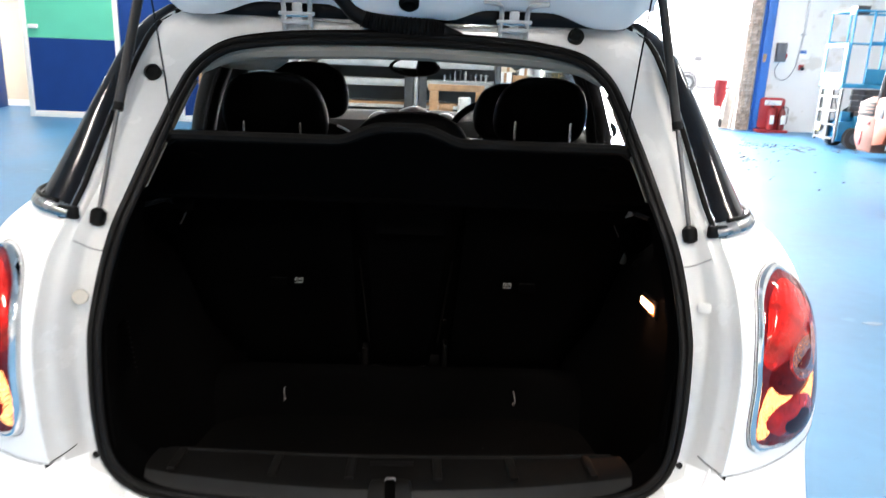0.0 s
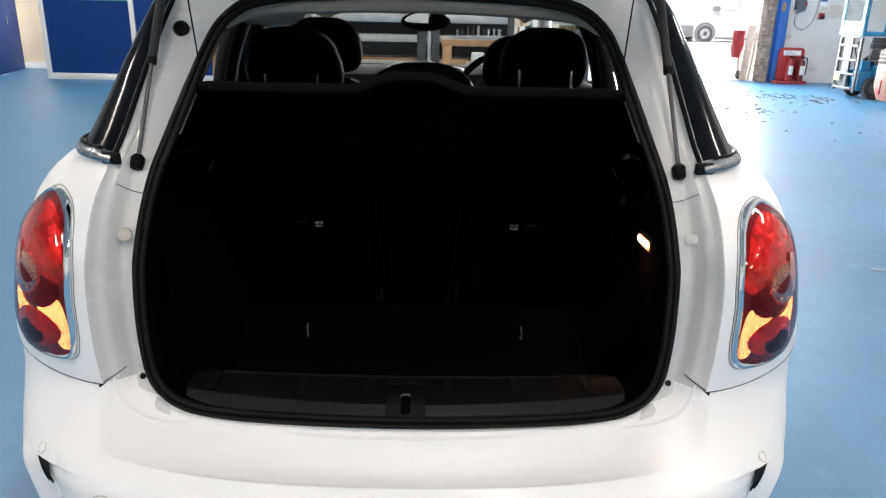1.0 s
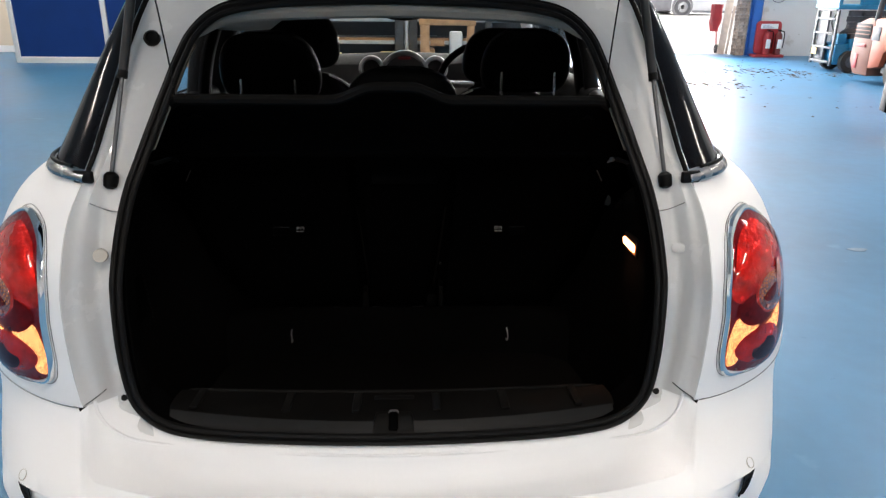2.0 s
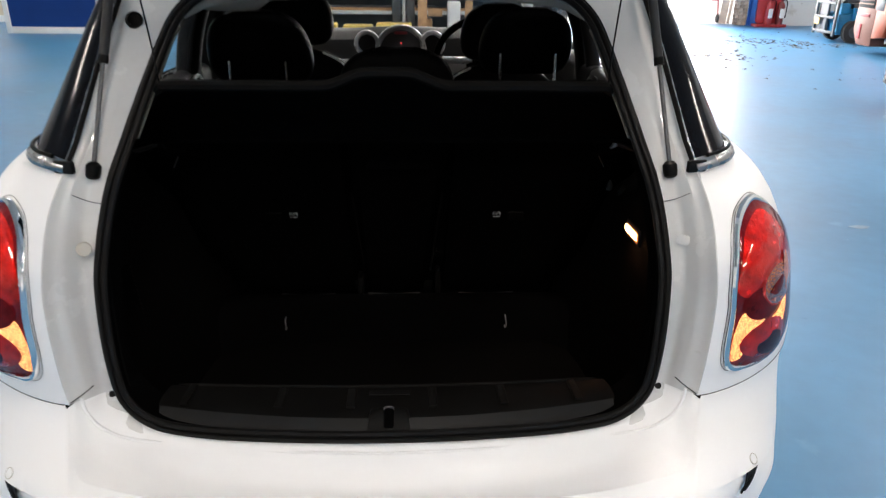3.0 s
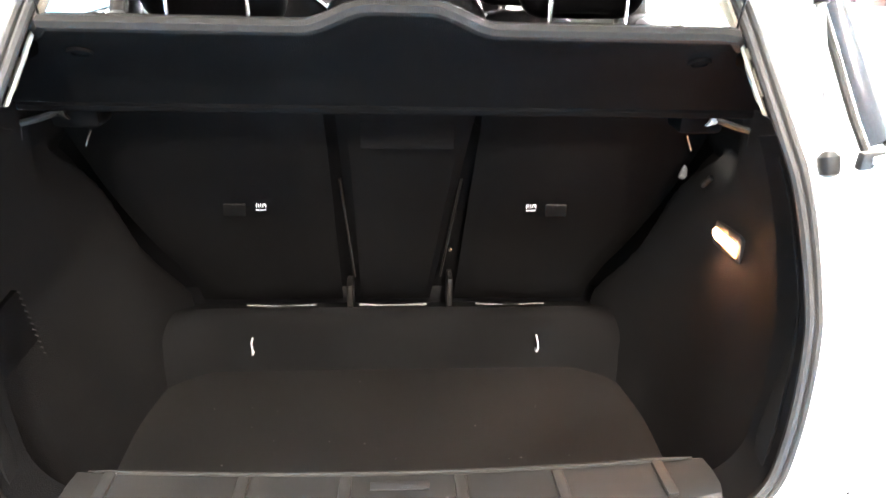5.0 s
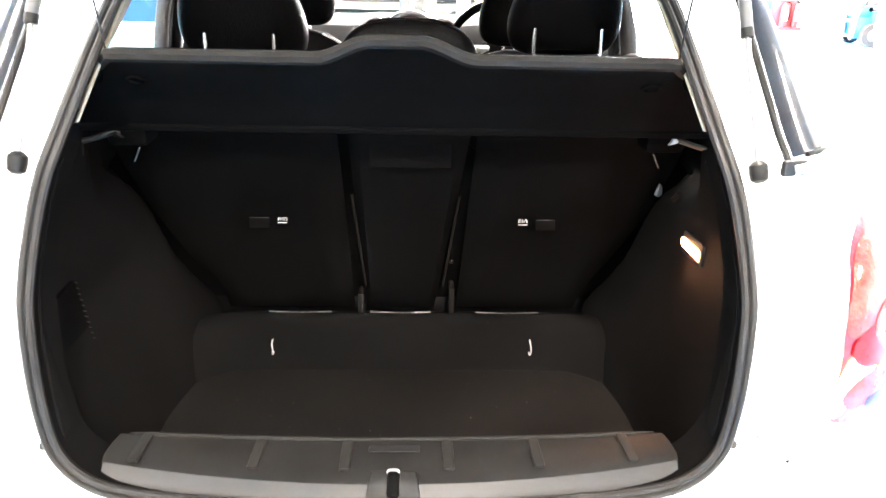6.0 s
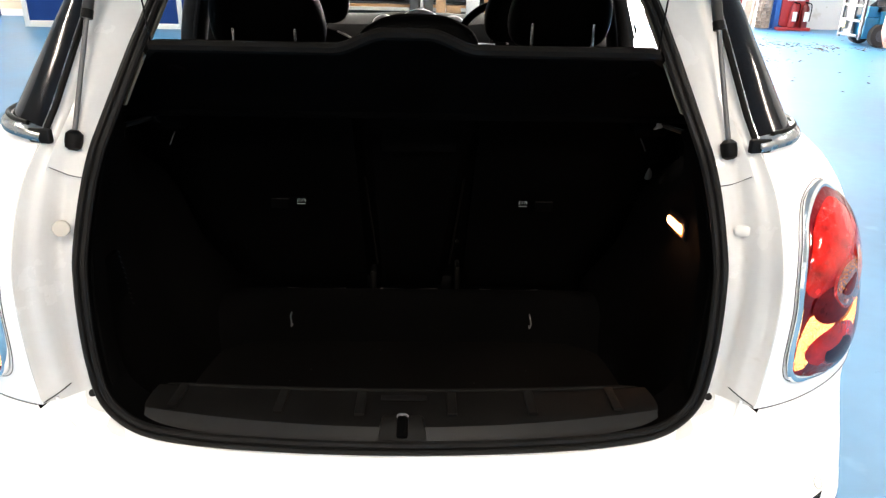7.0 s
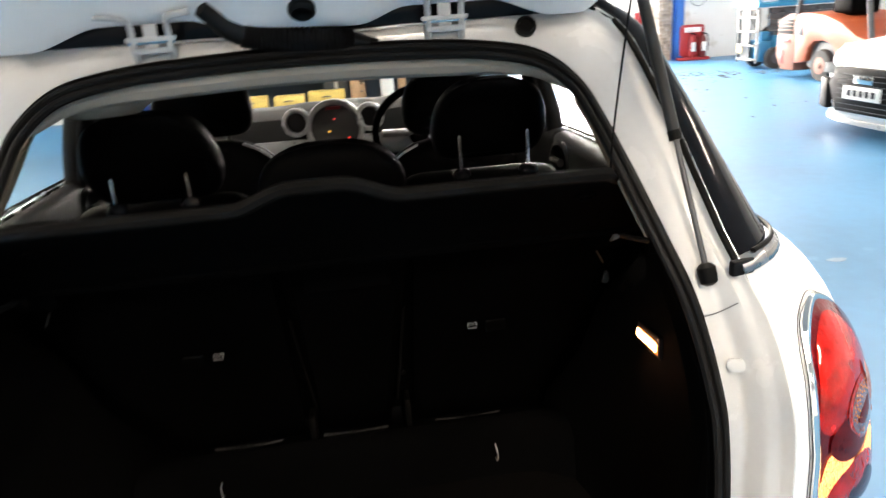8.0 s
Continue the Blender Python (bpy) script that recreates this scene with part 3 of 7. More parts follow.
def mirrored(p, s):
    return Vector((p[0] * s, p[1], p[2]))


car = thing("car", (0, 3.0, 0), "white compact crossover car with its tailgate raised", "car")

# seal round the opening: two black beads
seal = part("seal", tube(seal_loop(0.0193, 0.006), 0.0063, 8, closed=True), SEAL_RUBBER, car, "black double-bead rubber weather seal")
part("outer_bead", tube(seal_loop(0.0075, 0.008), 0.0056, 8, closed=True), SEAL_RUBBER, seal)
part("seal_lip", tube(seal_loop(0.0004, 0.001), 0.0032, 8, closed=True), RUBBER, seal)

part("seal_base", tube(seal_loop(0.0130, -0.001), 0.0075, 8, closed=True), RUBBER, seal)
near, far = seal_loop(0.017, 0.0), seal_loop(0.019, -0.075)
flange = grid([[a, a.lerp(b, 0.5), b] if a.z < 1.16 else [a, a.lerp(b, 0.06), a.lerp(b, 0.12)] for a, b in zip(near, far)], close_rows=True)
part("aperture_flange", shell(flange, 0.0015), FELT, car, "black inner flange behind the seal")

# painted frame between the seal and the outer body, sides and top; gate's shade in its colour
seal_pts = smooth_path([(x, 0, z) for x, z in SEAL_HALF[4:]], 6)
rim_pts = smooth_path(RIM_HALF, 6)
FRAME_STEPS = (-0.12, 0.0, 0.12, 0.25, 0.34, 0.40, 0.46, 0.52, 0.58, 0.66, 0.74, 0.82, 0.9, 0.95, 0.98, 1.0)


def frame_row(a, b, s, steps=FRAME_STEPS):
    """One line across the painted frame, from the seal at a to the body edge at b."""
    row = []
    for f in steps:
        x, z = a.x + (b.x - a.x) * f, a.z + (b.z - a.z) * f
        k = ramp(f, [0.36, 0.44, 0.50, 0.90, 0.96, 1.0], [0.0, 0.02, 0.09, 0.90, 0.98, 1.0])
        y = (opening_y(x, z) + 0.006 + 0.018 * (1 - soft(z, 0.74, 1.02))) * (1 - k) + (b.y - 0.004 * (1 - f)) * k + 0.008 * math.sin(math.pi * min(1, max(0, (f - 0.75) / 0.25)))
        row.append((x * s, y, z))
    return row


bm = bmesh.new()
for s in (1, -1):
    grid([frame_row(a, b, s) for a, b in zip(seal_pts, rim_pts)], bm)
bmesh.ops.remove_doubles(bm, verts=bm.verts, dist=0.0005)
shell(bm, -0.003)
part("aperture_frame", bm, SHADED_PAINT, car, "white painted body frame round the boot opening, toned down for shade")

def bumper_top(u):
    x = plan(u, side_x(0.7))[0]
    low = 0.585 + 0.024 * (x / 0.55) ** 2
    high = 0.713 + 0.022 * soft(x, 0.62, 0.86)
    return low + (high - low) * min(1.0, max(0.0, (x - 0.545) / 0.066)) ** 5.5


# quarter panels
for s in (1, -1):
    rows = []
    for z in [0.735 + 0.42 * k / 28 for k in range(29)]:
        u0 = plan_at(rim_at(z)[0] if z < 1.10 else ramp(z, [1.10, 1.16], [rim_at(1.10)[0], 0.585]), side_x(z))
        row = []
        for k in range(25):
            u = u0 + (1 - u0) * k / 24
            foot = max(0.713, bumper_top(u)) + 0.003
            zz = foot + (z - 0.735) * (1.155 - foot) / 0.42
            row.append(mirrored(body(u, zz), s))
        last = body(1, zz)
        for y, dx in ((1.6, 0.012), (1.8, 0.03), (2.2, 0.035), (3.0, 0.03), (3.6, 0.03), (4.2, 0.03), (4.6, 0.0)):
            cap = ramp(y, [1.6, 1.75, 2.1, 3.6, 4.2, 4.6], [1.155, 1.14, 1.075, 1.07, 0.98, 0.89])
            low = 0.735 + (zz - 0.735) * (cap - 0.735) / 0.42
            row.append(mirrored((last.x + dx + (0.03 * soft(y, 1.5, 2.1) * soft(z, 1.05, 1.155)), y + 0.1, low), s))
        rows.append(row)
    part("quarter_panel", shell(grid(rows), 0.003), PAINT, car, "glossy white rear wing")

# bumper: outer skin with the crease that frames the tailgate recess
corner = [plan_at(0.52 + 0.0018 * k, side_x(0.7)) for k in range(52)]
us = sorted([k / 60 for k in range(61) if not corner[0] - 0.004 < k / 60 < corner[-1] + 0.004] + corner)
bm = bmesh.new()
crease = [body(u, bumper_top(u)) + Vector((0, 0.012 - 0.009 * soft(bumper_top(u), 0.60, 0.70), 0)) for u in us]
for s in (1, -1):
    rows = []
    for u in us:
        t = bumper_top(u)
        row = []
        for k in range(21):
            w = soft(t, 0.60, 0.712)
            z = (0.24 + (t - 0.24) * k / 20) * (1 - w) + ramp(k, [0, 8, 11, 14, 20], [0.24, 0.55, 0.579, 0.587, t]) * w
            step = 0.016 * w * (1 - soft(z, 0.579, 0.587)) * soft(z, 0.40, 0.50) * soft(u, 0.47, 0.60) * (1 - soft(u, 0.67, 0.73))
            p = body(u, z, -step)
            p.y += (0.012 - 0.009 * soft(t, 0.60, 0.70)) * soft(z, t - 0.03, t)
            p.y += 0.05 * soft(0.44 - z, 0, 0.15)
            row.append(mirrored(p, s))
        rows.append(row)
    for y, dx in ((1.55, 0.0), (1.62, 0.0)):
        rows.append([(q[0] + s * dx, y + push(q[2]), q[2]) for q in rows[len(us) - 1]])
    grid(rows, bm)
bmesh.ops.remove_doubles(bm, verts=bm.verts, dist=0.0004)
bumper = part("rear_bumper", bm, PAINT, car, "glossy white rear bumper")
bm = bmesh.new()
# tailgate recess: from the crease up to the seal
inner = [c for c in crease if c.x <= 0.6125]
run = [0.0]
for a, b in zip(inner, inner[1:]):
    run.append(run[-1] + (b - a).length)
seal_low = smooth_path([(x, 0, z) for x, z in SEAL_HALF[:5]], 12)
nlow = len(seal_low)
edge_row = frame_row(Vector((0.512, 0, 0.712)), Vector(RIM_HALF[0]), 1, [1 - 1.12 * k / 14 for k in range(15)])
for s in (1, -1):
    rows = []
    for b, d in zip(inner, run):
        f = d / run[-1]
        at = min(f * (nlow - 1), nlow - 1.001)
        a = seal_low[int(at)].lerp(seal_low[int(at) + 1], at - int(at))
        a3 = Vector((a.x * 0.975, opening_y(a.x, a.z) + 0.010 + 0.014 * soft(f, 0.55, 0.9), a.z + 0.006))
        w = soft(f, 0.86, 1.0)
        row = []
        for k in range(15):
            g = k / 14
            p = b.lerp(a3, g)
            p.z -= 0.012 * math.sin(math.pi * g) * (1 - f)
            p.z -= 0.022 * soft(g, 0.0, 0.5) * (1 - soft(g, 0.72, 0.9)) * (1 - f)
            p.y += 0.024 * soft(g, 0.0, 0.16) * (1 - soft(g, 0.5, 1.0)) * soft(f, 0.45, 0.8)
            p.z -= 0.007 * soft(g, 0.0, 0.1) * (1 - soft(g, 0.3, 0.8)) * (1 - soft(f, 0.5, 0.8))
            if k:
                p = p.lerp(Vector(edge_row[k]), w)
            row.append(mirrored(p, s))
        rows.append(row)
    grid(rows, bm)
bmesh.ops.remove_doubles(bm, verts=bm.verts, dist=0.0004)
part("loading_ledge", bm, PAINT, car, "white recessed loading ledge of the bumper")

for s in (1, -1):
    for u_x, z in ((0.714, 0.600), (0.34, 0.553)):
        u = plan_at(u_x, side_x(z))
        c = body(u, z)
        n = (body(u + 0.01, z) - c).cross(body(u, z + 0.01) - c).normalized()
        n = n if n.y < 0 else -n
        sensor = part("parking_sensor", lathe([(0.0090, -0.004), (0.0090, 0.0003), (0.008, 0.0005), (0.0, 0.0005)], mirrored(c, s), mirrored(n, s), 24), PAINT, car, "small round parking sensor in body colour")
        part("sensor_ring", lathe([(0.0112, -0.004), (0.0110, 0.0001), (0.0104, 0.0004), (0.0098, 0.0001), (0.0096, -0.004)], mirrored(c, s), mirrored(n, s), 24), PLUG, sensor, "fine grey ring")
    u = plan_at(0.556, side_x(0.545))
    cover = [body(u + 0.031 * math.cos(a), 0.534 + 0.027 * math.sin(a), 0.0004) for a in [2 * math.pi * k / 40 for k in range(40)]]
    part("tow_eye_cover", tube([mirrored(p, s) for p in cover], 0.0007, 5, closed=True), PLUG, car, "round cover of the towing eye")
    # dark slot low in the bumper's corner, with a white fin outside it
    rows = []
    for k in range(9):
        f = k / 8
        z = 0.584 - 0.040 * f
        rows.append([mirrored(body(0.582 - 0.006 * f + (0.045 - 0.028 * f) * h, z, -0.008 - 0.004 * (1 - abs(2 * h - 1))), s) for h in (0.0, 0.5, 1.0)])
    vent = part("bumper_vent", shell(grid(rows), 0.003), BLACK_PLASTIC, car, "black slatted corner vent")
    for f in (0.42, 0.60, 0.80):
        z = 0.584 - 0.040 * f
        part("slat", tube([mirrored(body(0.584 - 0.006 * f, z, -0.0065), s), mirrored(body(0.582 + 0.025 * (1 - 0.4 * f), z + 0.004, -0.0065), s)], 0.0009, 6), SILL_PLASTIC, vent)
    rows = []
    for k in range(17):
        f = k / 16
        z = 0.586 - 0.17 * f
        a, b = 0.628 - 0.034 * soft(f, 0.0, 0.26) - 0.010 * f, 0.712 - 0.030 * soft(f, 0.0, 0.5) - 0.012 * f
        high = 0.011 * soft(f, 0.0, 0.30)
        rows.append([mirrored(body(a + (b - a) * g, z, o), s) for g, o in ((0.0, -0.014), (0.35, -0.012), (0.62, -0.009 + 0.2 * high), (0.82, 0.45 * high), (0.92, 0.9 * high), (1.0, high), (1.10, 0.9 * high), (1.25, 0.4 * high), (1.45, -0.003))])
    part("vent_fin", shell(grid(rows), 0.002), PAINT, car, "white fin outside the corner vent")
    # thin joint between wing and bumper
    joint = [mirrored(body(u, bumper_top(u) + 0.0015, 0.0003), s) for u in us if bumper_top(u) > 0.7129 and u < 0.93]
    part("panel_joint", tube(joint, 0.0008, 5), ROD_DARK, car, "thin dark joint between wing and bumper")
    # dark filler behind the joint, pressed plate under the bolt and the bumper's upper edge
    part("gap_backing", box((min(0.575 * s, 0.64 * s), 1.135, 0.66), (max(0.575 * s, 0.64 * s), 1.20, 0.735), 0.004), BLACK_PLASTIC, car)
    lean = Matrix(((1, 0, 0, 0), (0, -0.577, -0.817, 0), (0, -0.817, 0.577, 0), (0, 0, 0, 1)))
    outline = [(x * s, v) for x, v in ((-0.002, -0.031), (0.024, -0.031), (0.030, -0.026), (0.031, -0.010), (0.022, 0.006), (0.010, 0.019), (-0.008, 0.029), (-0.028, 0.036), (-0.040, 0.040), (-0.045, 0.020), (-0.02, -0.005))]
    part("corner_plate", turn(prism(outline if s < 0 else outline[::-1], "z", 0.002, 0.008, 0.001), Matrix.Translation((0.540 * s, 1.154, 0.7055)) @ lean), SHADED_PAINT, car, "pressed white plate in the opening's corner")
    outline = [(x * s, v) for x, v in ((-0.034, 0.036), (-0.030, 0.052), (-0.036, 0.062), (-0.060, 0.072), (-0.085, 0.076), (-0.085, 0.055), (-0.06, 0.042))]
    part("corner_plate", turn(prism(outline if s < 0 else outline[::-1], "z", 0.0, 0.007, 0.001), Matrix.Translation((0.540 * s, 1.150, 0.703)) @ lean), SHADED_PAINT, car, "pressed white plate in the opening's corner")
    edge = smooth_path([mirrored(p, s) for p in ((0.583, 1.114, 0.724), (0.576, 1.108, 0.698), (0.562, 1.104, 0.675), (0.540, 1.101, 0.657), (0.508, 1.098, 0.643), (0.440, 1.089, 0.637), (0.32, 1.072, 0.635), (0.16, 1.056, 0.633), (0.0, 1.050, 0.632))], 6)
    part("ledge_edge", tube(edge, 0.0032, 8), PAINT, car, "rounded upper edge of the bumper ledge")
    # bolts, buffers and plugs on the frame
    c = Vector((0.539, 1.146, 0.711))
    part("frame_bolt", lathe([(0.007, -0.01), (0.007, 0.001), (0.005, 0.002), (0.0, 0.002)], mirrored(c, s), (0, -0.85, 0.6), 16), BLACK_PLASTIC, car, "black trim bolt")
    part("bolt_pad", lathe([(0.014, -0.012), (0.014, -0.001), (0.012, 0.0005), (0.0, 0.0005)], mirrored(c, s), (0, -0.85, 0.6), 20), SHADED_PAINT, car)
    c = Vector((0.488, 1.410, 1.387))
    part("rubber_buffer", lathe([(0.0165, -0.01), (0.0165, 0.001), (0.012, 0.003), (0.011, -0.001), (0.0, -0.002)], mirrored(c, s) if s < 0 else (0.349, 1.488, 1.487), (0, -1, 0.5), 20), RUBBER, car, "round black rubber buffer")
    c = Vector((0.552, 1.170, 1.006))
    if s < 0:
        part("frame_plug", lathe([(0.0135, -0.006), (0.0135, -0.001), (0.012, 0.0004), (0.0, 0.0004)], mirrored(c, s), (-0.2 * s, -1, 0.3), 20), PLUG, car, "pale round body plug")
    if s > 0:
        tilt = Vector((-0.45, -0.86, 0.24)).to_track_quat("Z", "Y").to_matrix().to_4x4()
        pad = turn(prism(rounded(0.024, 0.019, 0.007), "z", -0.006, 0.0003, 0.0003), Matrix.Translation((0.563, 1.1862, 1.010)) @ tilt)
        part("frame_dimple", pad, SHADED_PAINT, car, "pressed pad in the painted frame")
    # seam of dark sealant
    seam = [mirrored(p, s) for p in ((0.523, 1.2205, 1.076), (0.545, 1.2150, 1.082), (0.572, 1.2060, 1.098))]
    part("frame_seam", tube(smooth_path(seam, 4), 0.0009, 5), ROD_DARK, car, "thin dark panel seam")
    gap = [mirrored(p, s) for p in ((0.605, 1.103, 0.716), (0.596, 1.108, 0.721), (0.580, 1.122, 0.729), (0.567, 1.136, 0.737))]
    part("panel_gap", tube(smooth_path(gap, 4), 0.0010, 5), RUBBER, car, "dark gap between wing and bumper")

# wrap-round side glass, black
for s in (1, -1):
    rows = []
    for k in range(17):
        z = 1.148 + 0.372 * k / 16
        xi = ramp(z, [1.148, 1.19, 1.285, 1.35, 1.42, 1.465, 1.49, 1.52], [0.580, 0.568, 0.551, 0.541, 0.526, 0.514, 0.499, 0.455])
        yi = ramp(z, [1.148, 1.19, 1.285, 1.35, 1.42, 1.45, 1.50], [1.226, 1.258, 1.332, 1.388, 1.448, 1.475, 1.525])
        xo = ramp(z, [1.148, 1.45, 1.50, 1.52], [0.692, 0.578, 0.54, 0.49])
        row = []
        for j in range(13):
            t = j / 12
            b = ((1 - t) ** 3, 3 * t * (1 - t) ** 2, 3 * t * t * (1 - t), t ** 3)
            row.append(mirrored((b[0] * xi + b[1] * (xi + 0.07) + b[2] * xo + b[3] * (xo + 0.012), b[0] * (yi - 0.004) + b[1] * (yi + 0.01) + b[2] * (yi + 0.06) + b[3] * (yi + 0.20), z), s))
        rows.append(row)
    part("quarter_glass", shell(grid(rows), 0.004), QUARTER_GLASS, car, "dark tinted wrap-round quarter window")
    inner = [mirrored((ramp(z, [1.148, 1.19, 1.285, 1.35, 1.42, 1.465, 1.49, 1.52], [0.579, 0.567, 0.550, 0.540, 0.525, 0.513, 0.498, 0.450]) - 0.002, ramp(z, [1.148, 1.19, 1.285, 1.35, 1.42, 1.45, 1.50], [1.226, 1.258, 1.332, 1.388, 1.448, 1.475, 1.525]) - 0.006, z), s) for z in [1.142 + 0.376 * k / 24 for k in range(25)]]
    part("window_seal", tube(inner, 0.0055, 8), RUBBER, car, "black window edge seal")
    part("bright_strip", tube([p + Vector((0.004 * s, -0.006, 0)) for p in inner[1:23]], 0.0010, 6), BELT_CHROME, car, "thin bright strip")
    base = smooth_path([mirrored(p, s) for p in ((0.578, 1.224, 1.146), (0.612, 1.236, 1.151), (0.652, 1.268, 1.153), (0.684, 1.325, 1.152), (0.702, 1.42, 1.150), (0.715, 1.6, 1.148), (0.725, 2.2, 1.145), (0.73, 3.6, 1.10))], 6)
    part("belt_trim", tube(base, 0.0145, 10, flat=0.75), BELT_CHROME, car, "dulled chrome belt-line trim")
    part("belt_gasket", tube([p + Vector((0, 0.002, 0.013)) for p in base[5:]], 0.0042, 8), RUBBER, car, "black gasket over the belt trim")
    part("belt_cap", turn(box((-0.02, -0.006, -0.012), (0.02, 0.006, 0.012), 0.004), Matrix.Translation((0.583 * s, 1.222, 1.146)) @ pose(0, 0, 0, 0, 0, 15 * s)), BLACK_PLASTIC, car)

# tail lights
def lamp_skin(u, z, out=0.0):
    """A point on the lamp: a place along a plain wing curve, carried over to the real skin, the lower half drawn up a little."""
    if z < 0.86:
        z = 0.86 - (0.86 - z) * 0.84
    x = plan(u, ramp(z, [0.6, 0.9, 1.0, 1.05, 1.09], [0.886, 0.900, 0.882, 0.858, 0.828]))[0]
    return body(plan_at(x, side_x(z)), z, out)


def dome_at(u, z):
    """How far the lamp's glass stands off the body skin."""
    f = ((u - 0.633) / 0.13) ** 2 + ((z - 0.908) / 0.172) ** 2
    return 0.002 + 0.0155 * max(0.0, 1 - f * f) ** 0.8


def lamp_sheet(outline, out, dome, s, rings=5):
    """A domed patch on the lamp; the outline is given as (place along the skin, height)."""
    cu = sum(p[0] for p in outline) / len(outline)
    cz = sum(p[1] for p in outline) / len(outline)
    bm = bmesh.new()
    centre = bm.verts.new(mirrored(lamp_skin(cu, cz, dome_at(cu, cz) + out + dome), s))
    prev = None
    for r in range(1, rings + 1):
        f = r / rings
        ring = []
        for u, z in outline:
            uu, zz = cu + (u - cu) * f, cz + (z - cz) * f
            ring.append(bm.verts.new(mirrored(lamp_skin(uu, zz, dome_at(uu, zz) + out + dome * (1 - f * f)), s)))
        n = len(ring)
        for k in range(n):
            if prev is None:
                bm.faces.new((centre, ring[k], ring[(k + 1) % n]))
            else:
                bm.faces.new((prev[k], ring[k], ring[(k + 1) % n], prev[(k + 1) % n]))
        prev = ring
    return bm


def loop2(points, steps=5):
    return [(p.x, p.y) for p in smooth_path([(a, b, 0) for a, b in points], steps, closed=True)]


LAMP = loop2([(0.503, 0.80), (0.502, 0.87), (0.503, 0.945), (0.514, 1.01), (0.546, 1.06), (0.61, 1.08), (0.663, 1.056), (0.705, 1.01), (0.742, 0.95), (0.757, 0.89), (0.746, 0.83), (0.70, 0.775), (0.635, 0.745), (0.56, 0.745), (0.517, 0.758)])
LAMP_TOP = [(0.514, 0.925), (0.520, 0.98), (0.55, 1.035), (0.605, 1.062), (0.645, 1.040), (0.668, 1.0), (0.688, 0.955), (0.682, 0.925), (0.65, 0.905), (0.58, 0.915)]
LAMP_LIT = [(0.520, 0.886), (0.552, 0.885), (0.582, 0.872), (0.553, 0.857), (0.534, 0.834), (0.530, 0.808), (0.546, 0.781), (0.536, 0.770), (0.518, 0.775), (0.514, 0.83)]
LAMP_LIT_OUTER = [(0.598, 0.860), (0.620, 0.872), (0.645, 0.897), (0.653, 0.868), (0.646, 0.838), (0.630, 0.832)]


def lamp_round(cu, cz, ru, rz, n=28):
    return [(cu + ru * math.cos(2 * math.pi * k / n), cz + rz * math.sin(2 * math.pi * k / n)) for k in range(n)]


